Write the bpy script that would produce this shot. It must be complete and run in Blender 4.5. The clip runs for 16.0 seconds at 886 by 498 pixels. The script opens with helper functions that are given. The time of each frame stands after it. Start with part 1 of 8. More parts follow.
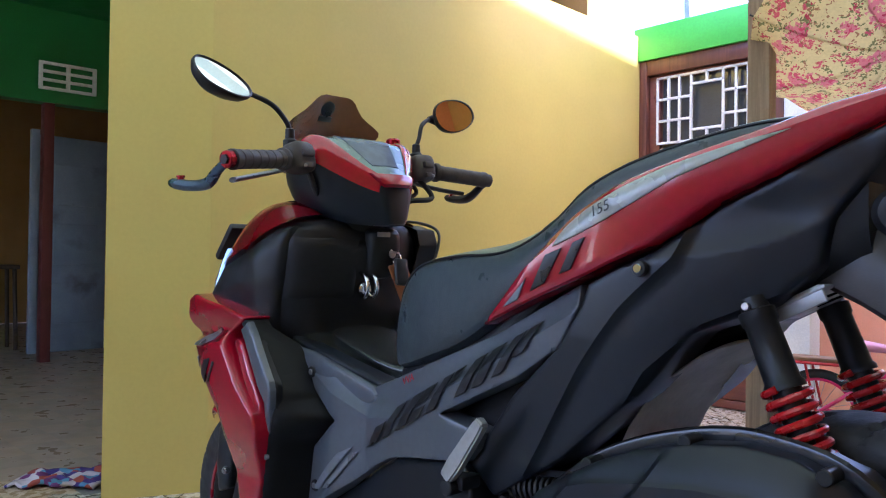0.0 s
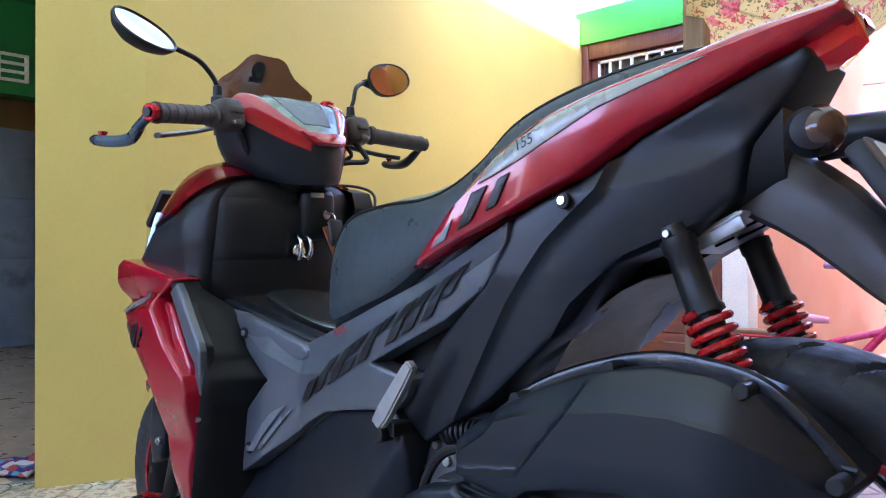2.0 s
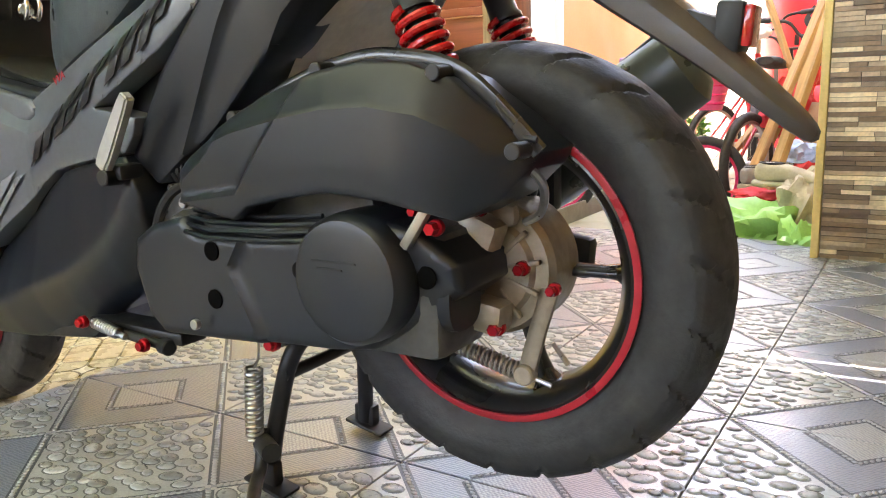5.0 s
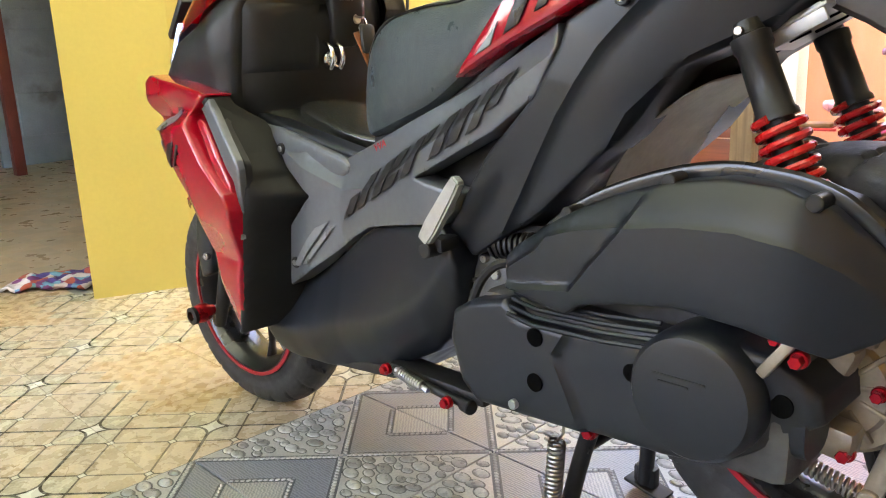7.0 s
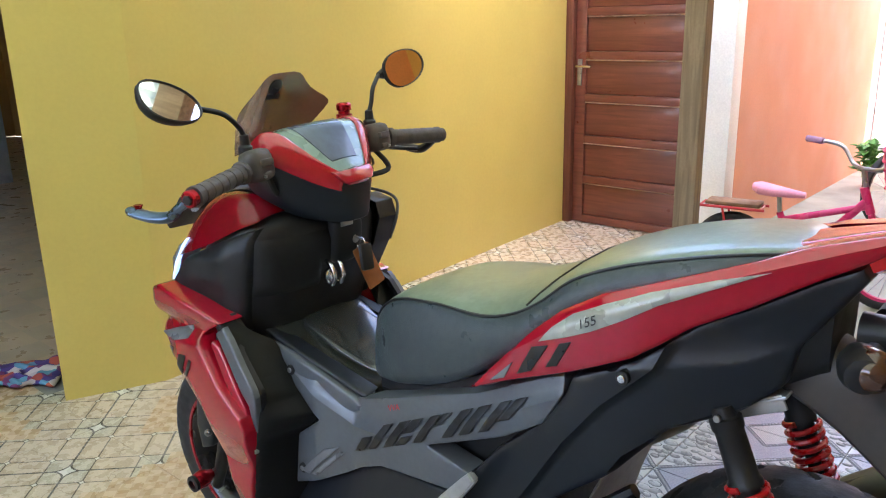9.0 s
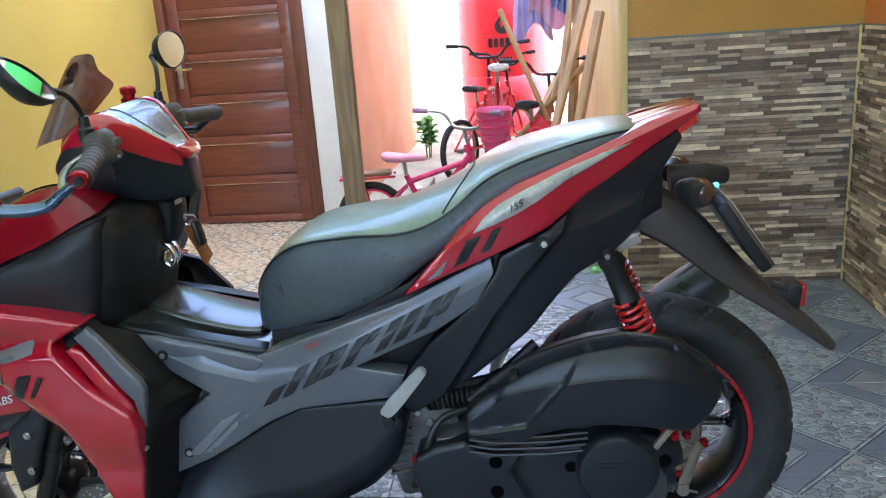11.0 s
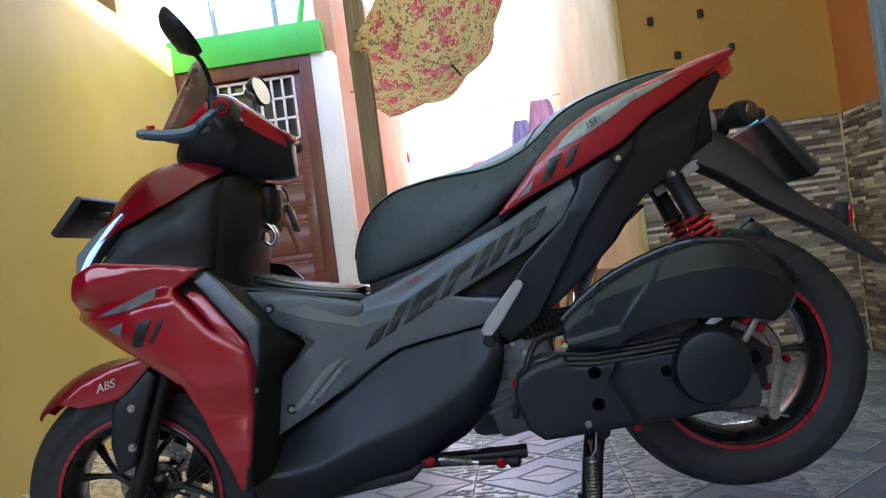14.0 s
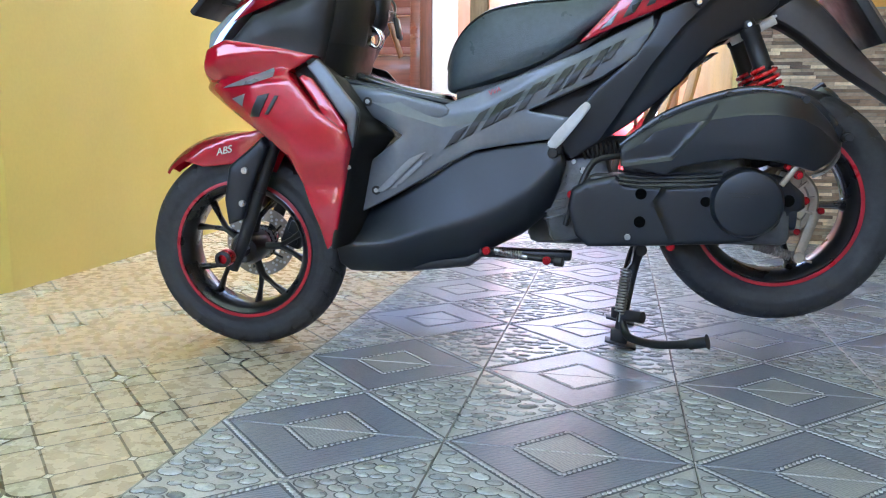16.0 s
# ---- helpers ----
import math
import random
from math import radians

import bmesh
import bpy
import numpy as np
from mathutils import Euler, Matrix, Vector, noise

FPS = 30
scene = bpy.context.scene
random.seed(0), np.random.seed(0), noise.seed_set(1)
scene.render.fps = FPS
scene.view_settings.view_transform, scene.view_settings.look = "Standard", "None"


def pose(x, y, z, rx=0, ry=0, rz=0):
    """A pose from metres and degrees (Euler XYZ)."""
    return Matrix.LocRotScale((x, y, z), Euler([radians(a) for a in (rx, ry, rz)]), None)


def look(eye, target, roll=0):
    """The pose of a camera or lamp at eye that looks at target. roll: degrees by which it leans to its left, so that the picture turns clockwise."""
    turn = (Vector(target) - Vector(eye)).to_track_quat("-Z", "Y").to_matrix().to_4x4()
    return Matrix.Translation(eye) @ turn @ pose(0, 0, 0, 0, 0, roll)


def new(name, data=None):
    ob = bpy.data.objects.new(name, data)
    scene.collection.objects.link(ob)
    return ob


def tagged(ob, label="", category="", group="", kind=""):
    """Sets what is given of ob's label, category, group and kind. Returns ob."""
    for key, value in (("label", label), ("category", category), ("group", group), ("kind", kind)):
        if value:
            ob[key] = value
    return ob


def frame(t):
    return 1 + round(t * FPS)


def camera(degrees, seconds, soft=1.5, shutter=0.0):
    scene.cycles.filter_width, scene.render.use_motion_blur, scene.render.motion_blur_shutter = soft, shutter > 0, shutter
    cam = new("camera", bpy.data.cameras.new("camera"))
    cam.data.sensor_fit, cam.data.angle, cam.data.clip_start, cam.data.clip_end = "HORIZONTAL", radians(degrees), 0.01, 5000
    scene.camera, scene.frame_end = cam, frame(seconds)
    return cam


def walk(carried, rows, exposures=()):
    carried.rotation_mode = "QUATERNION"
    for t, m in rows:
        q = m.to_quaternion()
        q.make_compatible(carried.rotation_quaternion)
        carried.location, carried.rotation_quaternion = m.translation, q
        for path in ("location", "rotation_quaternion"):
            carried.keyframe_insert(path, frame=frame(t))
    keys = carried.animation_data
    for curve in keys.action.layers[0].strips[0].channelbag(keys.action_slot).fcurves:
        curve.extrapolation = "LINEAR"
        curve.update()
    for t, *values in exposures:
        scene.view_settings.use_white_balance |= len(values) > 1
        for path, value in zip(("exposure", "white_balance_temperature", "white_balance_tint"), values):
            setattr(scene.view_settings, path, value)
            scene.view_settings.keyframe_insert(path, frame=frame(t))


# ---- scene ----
cam = camera(58.7, 16.0, soft=1.1)
PATH = [
    (0, (0.442, 0.746, 0.796), (-1.023, 2.107, 0.827), 0.7),
    (0.5, (0.452, 0.749, 0.803), (-1.006, 2.118, 0.824), 0.2),
    (1, (0.452, 0.75, 0.786), (-0.992, 2.133, 0.805), 0.2),
    (1.5, (0.449, 0.756, 0.756), (-0.968, 2.166, 0.778), 0.0),
    (2, (0.457, 0.778, 0.722), (-0.921, 2.227, 0.742), -0.2),
    (2.5, (0.487, 0.816, 0.706), (-0.736, 2.399, 0.69), -0.1),
    (3, (0.53, 0.861, 0.692), (-0.551, 2.543, 0.644), -0.1),
    (3.2, (0.543, 0.872, 0.686), (-0.511, 2.571, 0.617), -0.3),
    (5.3, (0.563, 0.878, 0.56), (-0.496, 2.515, 0.111), -2.0),
    (5.5, (0.548, 0.86, 0.558), (-0.549, 2.463, 0.085), -2.3),
    (6, (0.49, 0.819, 0.563), (-0.774, 2.283, 0.055), -3.8),
    (6.5, (0.446, 0.792, 0.583), (-0.925, 2.157, 0.077), -3.7),
    (7, (0.409, 0.801, 0.735), (-0.993, 2.145, 0.258), -2.3),
    (7.5, (0.393, 0.814, 0.98), (-1.005, 2.157, 0.488), -1.6),
    (8, (0.41, 0.827, 1.154), (-0.97, 2.172, 0.621), -1.6),
    (8.5, (0.408, 0.788, 1.228), (-0.943, 2.16, 0.685), -1.2),
    (9, (0.352, 0.7, 1.245), (-0.91, 2.151, 0.697), -1.2),
    (9.5, (0.304, 0.569, 1.242), (-0.753, 2.169, 0.676), -1.2),
    (10, (0.208, 0.445, 1.249), (-0.575, 2.188, 0.659), -1.7),
    (10.2, (0.138, 0.393, 1.243), (-0.484, 2.194, 0.633), -2.3),
    (12.3, (-0.294, 0.141, 0.988), (-0.41, 2.109, 0.654), -4.7),
    (12.5, (-0.308, 0.123, 0.948), (-0.41, 2.1, 0.665), -5.0),
    (13, (-0.329, 0.099, 0.792), (-0.402, 2.091, 0.632), -6.4),
    (13.5, (-0.325, 0.064, 0.677), (-0.405, 2.061, 0.604), -7.1),
    (14, (-0.315, -0.011, 0.641), (-0.504, 1.979, 0.661), -7.4),
    (14.5, (-0.296, -0.105, 0.605), (-0.6, 1.871, 0.662), -4.9),
    (15, (-0.289, -0.17, 0.573), (-0.661, 1.795, 0.564), -2.9),
    (15.5, (-0.266, -0.203, 0.558), (-0.685, 1.737, 0.315), -0.8),
    (16, (-0.255, -0.246, 0.53), (-0.676, 1.683, 0.214), 0.6),
]

EXPOSURES = [(0, 3.44, 5600, 31), (1.5, 3.42, 5600, 33), (2, 3.92, 5450, 33), (2.5, 4.58, 5850, 32), (3, 4.78, 6500, 30), (5.5, 4.74, 8350, 21), (7, 4.74, 7800, 25), (7.5, 4.75, 7400, 28), (8, 4.52, 6700, 26), (9, 3.92, 6450, 23), (10, 3.86, 6000, 20), (12.5, 3.55, 5900, 16), (14.5, 3.12, 6200, 21), (15.2, 3.6, 6300, 19), (16, 4.28, 5900, 20)]
walk(cam, [(t, look(eye, target, roll)) for t, eye, target, roll in PATH], EXPOSURES)

# world and sun: daylight falls into the open court behind the carport roof
world = bpy.data.worlds.new("world")
scene.world = world
world.use_nodes = True
wn = world.node_tree.nodes
sky = wn.new("ShaderNodeTexSky")
sky.sky_type, sky.sun_disc = "NISHITA", False
sky.sun_elevation, sky.sun_rotation = radians(57), radians(87)
sky.air_density, sky.dust_density = 1.0, 2.5
world.node_tree.links.new(sky.outputs[0], wn["Background"].inputs[0])
wn["Background"].inputs[1].default_value = 0.15
sun = new("sun", bpy.data.lights.new("sun", "SUN"))
sun.data.energy, sun.data.angle, sun.data.color = 4.0, radians(0.5), (1.0, 0.95, 0.87)
sun.matrix_world = look((9, 7.1, 14), (0, 6.5, 0))
LOW = -0.088          # floor of the cream tiles, a step below the grey tiles
YC = 1.755            # middle plane of the scooter


# ---- mesh helpers ----
def finish(name, bm, material, parent=None, label="", angle=38, smooth=True, sub=0):
    me = bpy.data.meshes.new(name)
    bmesh.ops.recalc_face_normals(bm, faces=bm.faces)
    for f in bm.faces:
        f.smooth = smooth
    bm.to_mesh(me)
    bm.free()
    if smooth:
        me.set_sharp_from_angle(angle=radians(angle))
    for m in (material if isinstance(material, (list, tuple)) else [material]):
        me.materials.append(m)
    ob = new(name, me)
    if sub:
        mod = ob.modifiers.new("subsurf", "SUBSURF")
        mod.levels = mod.render_levels = sub
    if parent is not None:
        ob.parent = parent
    if label:
        ob["label"] = label
    return ob


def part(name, bm, material, parent, label="", **k):
    return finish(name, bm, material, parent, label, **k)


def thing(name, loc, label, category, group="", kind=""):
    ob = new(name)
    ob.location = loc
    ob.empty_display_size = 0.05
    return tagged(ob, label, category, group, kind)


def box(bm, c, s, rot=(0, 0, 0), bev=0.003, seg=2):
    m = Matrix.Translation(c) @ Euler([radians(a) for a in rot]).to_matrix().to_4x4() @ Matrix.Diagonal((*s, 1))
    r = bmesh.ops.create_cube(bm, size=1.0, matrix=m)
    if bev:
        es = {e for v in r["verts"] for e in v.link_edges}
        bmesh.ops.bevel(bm, geom=list(es), offset=bev, segments=seg, affect="EDGES", profile=0.5)
    return bm


def frame_of(d):
    d = Vector(d).normalized()
    a = Vector((0, 0, 1)) if abs(d.z) < 0.9 else Vector((1, 0, 0))
    u = d.cross(a).normalized()
    return u, d.cross(u)


def tube(bm, pts, r, n=10, caps=True, flat=1.0):
    """A round bar along points; r is one radius or one for each point."""
    pts = [Vector(p) for p in pts]
    rings, u = [], None
    for i, p in enumerate(pts):
        d = (pts[min(i + 1, len(pts) - 1)] - pts[max(i - 1, 0)]).normalized()
        if u is None:
            u, v = frame_of(d)
        else:
            u = (u - d * u.dot(d)).normalized()
            v = d.cross(u)
        rr = r[i] if isinstance(r, (list, tuple)) else r
        rings.append([bm.verts.new(p + u * rr * math.cos(2 * math.pi * k / n) + v * rr * flat * math.sin(2 * math.pi * k / n)) for k in range(n)])
    skin(bm, rings, caps)
    return bm


def skin(bm, rings, caps=True, closed=True):
    for a, b in zip(rings, rings[1:]):
        n = len(a)
        for k in range(n if closed else n - 1):
            bm.faces.new((a[k], a[(k + 1) % n], b[(k + 1) % n], b[k]))
    if caps:
        bm.faces.new(rings[0][::-1])
        bm.faces.new(rings[-1])


def curve_pts(pts, n=6):
    """A smooth line through points (Catmull-Rom)."""
    pts = [Vector(p) for p in pts]
    out = []
    for i in range(len(pts) - 1):
        p0, p1, p2, p3 = pts[max(i - 1, 0)], pts[i], pts[i + 1], pts[min(i + 2, len(pts) - 1)]
        for k in range(n):
            t = k / n
            out.append(0.5 * (2 * p1 + (p2 - p0) * t + (2 * p0 - 5 * p1 + 4 * p2 - p3) * t * t + (3 * p1 - p0 - 3 * p2 + p3) * t ** 3))
    return out + [pts[-1]]


def helix(a, b, radius, turns, n=16):
    a, b = Vector(a), Vector(b)
    u, v = frame_of(b - a)
    k = int(turns * n)
    return [a + (b - a) * i / k + u * radius * math.cos(2 * math.pi * i / n) + v * radius * math.sin(2 * math.pi * i / n) for i in range(k + 1)]


def lathe(bm, prof, c, axis=(0, 1, 0), n=48, closed=True, warp=None):
    """Turns (radius, along) pairs round an axis through c."""
    c, d = Vector(c), Vector(axis).normalized()
    u, v = frame_of(d)
    rings = []
    for k in range(n):
        a = 2 * math.pi * k / n
        ring = []
        for r, y in prof:
            rr = warp(r, y, a) if warp else r
            ring.append(bm.verts.new(c + d * y + (u * math.cos(a) + v * math.sin(a)) * rr))
        rings.append(ring)
    m = len(prof)
    for k in range(n):
        p, q = rings[k], rings[(k + 1) % n]
        for i in range(m if closed else m - 1):
            bm.faces.new((p[i], p[(i + 1) % m], q[(i + 1) % m], q[i]))
    if not closed:
        bmesh.ops.remove_doubles(bm, verts=bm.verts[:], dist=1e-5)
    return bm


def disc(bm, c, r, h, axis=(0, 1, 0), n=24, bev=0.15):
    """A round block with softened rims."""
    e = min(r, h) * bev
    return lathe(bm, [(0, -h / 2), (r - e, -h / 2), (r, -h / 2 + e), (r, h / 2 - e), (r - e, h / 2), (0, h / 2)], c, axis, n, closed=False)


def oval(axis, pos, c, h, n=28, p=2.4):
    """A ring (superellipse) square to the x or z axis, or to y."""
    out = []
    for k in range(n):
        a = 2 * math.pi * k / n
        ca, sa = math.cos(a), math.sin(a)
        s = math.copysign(abs(ca) ** (2 / p), ca) * h[0] + c[0]
        t = math.copysign(abs(sa) ** (2 / p), sa) * h[1] + c[1]
        out.append({"x": (pos, s, t), "y": (s, pos, t), "z": (s, t, pos)}[axis])
    return out


def loft(bm, rings, caps=True):
    rs = [[bm.verts.new(p) for p in r] for r in rings]
    skin(bm, rs, caps)
    return bm


def spread(prof, step):
    out = []
    for (ax, az), (bx, bz) in zip(prof, prof[1:] + prof[:1]):
        k = max(1, round(math.hypot(bx - ax, bz - az) / step))
        out += [(ax + (bx - ax) * i / k, az + (bz - az) * i / k) for i in range(k)]
    return out


def rounded(prof, r=0.2):
    """Cuts the corners of an outline once, softly."""
    out = []
    n = len(prof)
    for i in range(n):
        a, b, c = prof[i - 1], prof[i], prof[(i + 1) % n]
        for q, t in ((a, r), (b, 0), (c, r)):
            if q is b:
                out.append((b[0] * (1 - 0.5 * r) + (a[0] + c[0]) * 0.25 * r, b[1] * (1 - 0.5 * r) + (a[1] + c[1]) * 0.25 * r))
            else:
                out.append((b[0] + (q[0] - b[0]) * t, b[1] + (q[1] - b[1]) * t))
    return out


def side_of(poly, x, z):
    """Signed distance of a point from an open line, positive on its left, and how far the line still acts past its ends."""
    best, sg, past = 1e9, 1, 0
    last = len(poly) - 2
    for i, ((ax, az), (bx, bz)) in enumerate(zip(poly, poly[1:])):
        ex, ez = bx - ax, bz - az
        l = math.hypot(ex, ez)
        r = ((x - ax) * ex + (z - az) * ez) / (l * l)
        t = min(max(r, 0), 1)
        d = math.hypot(x - ax - ex * t, z - az - ez * t)
        if d < best - 1e-6:
            best, sg = d, (1 if ex * (z - az) - ez * (x - ax) > 0 else -1)
            past = -r * l if r < 0 and i == 0 else (r - 1) * l if r > 1 and i == last else 0
    return best * sg, max(0, 1 - past / 0.05)


def relief(prof, w, edge=0.006, crown=0.002, reach=0.06, step=0.012, soft=0.07, ridge=None, folds=()):
    """Rim of a moulded panel, and the height of its outside over x and z; each fold is a line with the drop past it and how soon it drops."""
    rim = spread(rounded(prof, soft) if soft else prof, step)
    P = np.array(rim)
    E = np.roll(P, -1, axis=0) - P
    L2 = (E ** 2).sum(1) + 1e-12

    def gap(x, z):
        p = np.array((x, z))
        t = np.clip(((p - P) * E).sum(1) / L2, 0, 1)
        return math.sqrt(((P + E * t[:, None] - p) ** 2).sum(1).min())

    def height(x, z):
        d = gap(x, z)
        k = min(d / edge, 1)
        y = w(x, z) + edge * (math.sqrt(max(0, 1 - (1 - k) ** 2)) - 1)
        y += crown * (1 - (1 - min(d / reach, 1)) ** 2)
        if ridge:
            y += ridge(x, z) * min(d / 0.03, 1)
        for line, h, wide in folds:
            sd, fade = side_of(line, x, z)
            k = 1 - min(max(sd / wide, 0), 1)
            y += h * fade * (1 - k * k)
        return y
    return rim, gap, height


def within(rim, x, z):
    return sum(1 for (ax, az), (bx, bz) in zip(rim, rim[1:] + rim[:1]) if (az > z) != (bz > z) and x < (bx - ax) * (z - az) / (bz - az) + ax) % 2


def shell(bm, prof, w, side=-1, thick=0.03, edge=0.006, crown=0.002, reach=0.06, step=0.012, soft=0.07, ridge=None, folds=()):
    """A moulded side panel: outline in x and z, its outside w(x, z) from the middle plane, with rounded-off rims and pressed folds."""
    from mathutils.geometry import delaunay_2d_cdt
    rim, gap, height = relief(prof, w, edge, crown, reach, step, soft, ridge, folds)
    P = np.array(rim)
    x0, z0 = P.min(0)
    x1, z1 = P.max(0)
    pts = [Vector(p) for p in rim]
    lines, links = [], []
    for line, h, wide in folds:
        for o in ((0, wide * 0.5, wide) if wide < 0.02 else (0,)):
            before = False
            for (ax, az), (bx, bz) in zip(line, line[1:]):
                l = math.hypot(bx - ax, bz - az)
                n = max(1, int(l / step * 1.3))
                for k in range(n):
                    t = k / n
                    q = (ax + (bx - ax) * t - (bz - az) / l * o, az + (bz - az) * t + (bx - ax) / l * o)
                    inside = within(rim, *q) and gap(*q) > 0.003
                    if inside:
                        lines.append(q)
                        if before:
                            links.append((len(lines) - 2, len(lines) - 1))
                    before = inside
    L = np.array(lines) if lines else np.array([(9.0, 9.0)])
    j = 0
    z = z0 + step / 2
    while z < z1:
        x = x0 + (step / 2 if j % 2 else 0)
        while x < x1:
            if within(rim, x, z) and gap(x, z) > max(step * 0.45, edge * 1.1) and ((L - (x, z)) ** 2).sum(1).min() > (step * 0.4) ** 2:
                pts.append(Vector((x, z)))
            x += step
        z += step * 0.87
        j += 1
    first = len(pts)
    pts += [Vector(q) for q in lines]
    for f in (0.12, 0.4, 1.0):
        for k in range(len(rim)):
            tx, tz = P[(k + 1) % len(rim)] - P[k - 1]
            l = math.hypot(tx, tz) + 1e-9
            for sg in (1, -1):
                q = (rim[k][0] - tz / l * edge * f * sg, rim[k][1] + tx / l * edge * f * sg)
                if within(rim, *q) and abs(gap(*q) - edge * f) < edge * 0.2:
                    pts.append(Vector(q))
    vs, es, fs, *_ = delaunay_2d_cdt(pts, [(first + a, first + b) for a, b in links], [list(range(len(rim)))], 1, 1e-5)
    made = [bm.verts.new((v.x, side * height(v.x, v.y), v.y)) for v in vs]
    for f in fs:
        try:
            bm.faces.new([made[i] for i in f])
        except ValueError:
            pass
    bm.edges.ensure_lookup_table()
    own = set(made)
    border = [e for e in bm.edges if len(e.link_faces) == 1 and e.verts[0] in own]
    r = bmesh.ops.extrude_edge_only(bm, edges=border)
    for v in [g for g in r["geom"] if isinstance(g, bmesh.types.BMVert)]:
        v.co.y -= side * thick
    return bm


def slab(name, lo, hi, material, label, category, bev=0.0, kind="structure", parent=None):
    bm = bmesh.new()
    lo, hi = Vector(lo), Vector(hi)
    box(bm, (lo + hi) / 2, hi - lo, bev=bev)
    ob = finish(name, bm, material, parent, smooth=bool(bev))
    return tagged(ob, label, category, "", kind)


def letters(body, size, depth, m, material, name, parent, label, shear=0.0):
    cu = bpy.data.curves.new(name, "FONT")
    cu.body, cu.size, cu.extrude, cu.shear, cu.align_x = body, size, depth, shear, "CENTER"
    tmp = new(name, cu)
    me = bpy.data.meshes.new_from_object(tmp.evaluated_get(bpy.context.evaluated_depsgraph_get()))
    bpy.data.objects.remove(tmp)
    me.transform(m)
    me.materials.append(material)
    ob = new(name, me)
    ob.parent = parent
    ob["label"] = label
    return ob


# ---- materials ----
def mat(name, color, rough=0.5, metal=0.0, tone=0.12, scale=6.0, grain=0.06, fine=90.0, bump=0.05, bscale=None, coat=0.0, spec=0.5, dirt=None, dscale=2.5, dcut=0.58, rvar=0.12, rand=0.0, trans=0.0):
    """A painted, moulded or stony surface: two scales of tone, worn patches, uneven gloss and fine relief."""
    m = bpy.data.materials.new(name)
    m.use_nodes = True
    nt = m.node_tree
    b = nt.nodes["Principled BSDF"]
    co = nt.nodes.new("ShaderNodeTexCoord")
    geo = nt.nodes.new("ShaderNodeNewGeometry")

    def noise_node(s, det=4.0):
        n = nt.nodes.new("ShaderNodeTexNoise")
        n.inputs["Scale"].default_value, n.inputs["Detail"].default_value = s, det
        nt.links.new(geo.outputs["Position"] if not rand else co.outputs["Object"], n.inputs["Vector"])
        return n.outputs["Fac"]

    def ramp(fac, a, c, lo=0.3, hi=0.7):
        r = nt.nodes.new("ShaderNodeMapRange")
        r.inputs["From Min"].default_value, r.inputs["From Max"].default_value = lo, hi
        r.inputs["To Min"].default_value, r.inputs["To Max"].default_value = a, c
        nt.links.new(fac, r.inputs["Value"])
        return r.outputs["Result"]

    big, small = noise_node(scale), noise_node(fine, 2.0)
    hsv = nt.nodes.new("ShaderNodeHueSaturation")
    hsv.inputs["Color"].default_value = (*color, 1)
    val = nt.nodes.new("ShaderNodeMath")
    val.operation = "MULTIPLY"
    nt.links.new(ramp(big, 1 - tone, 1 + tone), val.inputs[0])
    nt.links.new(ramp(small, 1 - grain, 1 + grain), val.inputs[1])
    last = val.outputs[0]
    if rand:
        info = nt.nodes.new("ShaderNodeObjectInfo")
        v2 = nt.nodes.new("ShaderNodeMath")
        v2.operation = "MULTIPLY"
        nt.links.new(last, v2.inputs[0])
        nt.links.new(ramp(info.outputs["Random"], 1 - rand, 1 + rand, 0, 1), v2.inputs[1])
        last = v2.outputs[0]
    nt.links.new(last, hsv.inputs["Value"])
    col = hsv.outputs["Color"]
    if dirt:
        mix = nt.nodes.new("ShaderNodeMix")
        mix.data_type = "RGBA"
        nt.links.new(ramp(noise_node(dscale, 8.0), 0, 0.85, dcut, dcut + 0.14), mix.inputs["Factor"])
        nt.links.new(col, mix.inputs["A"])
        mix.inputs["B"].default_value = (*dirt, 1)
        col = mix.outputs["Result"]
    nt.links.new(col, b.inputs["Base Color"])
    nt.links.new(ramp(noise_node(scale * 2.3), max(0.02, rough - rvar), min(1, rough + rvar)), b.inputs["Roughness"])
    b.inputs["Metallic"].default_value = metal
    b.inputs["Coat Weight"].default_value = coat
    b.inputs["Coat Roughness"].default_value = 0.06
    b.inputs["Specular IOR Level"].default_value = spec
    b.inputs["Transmission Weight"].default_value = trans
    if bump:
        bp = nt.nodes.new("ShaderNodeBump")
        bp.inputs["Strength"].default_value, bp.inputs["Distance"].default_value = bump, 0.004
        nt.links.new(noise_node(bscale or fine, 3.0), bp.inputs["Height"])
        nt.links.new(bp.outputs["Normal"], b.inputs["Normal"])
    return m


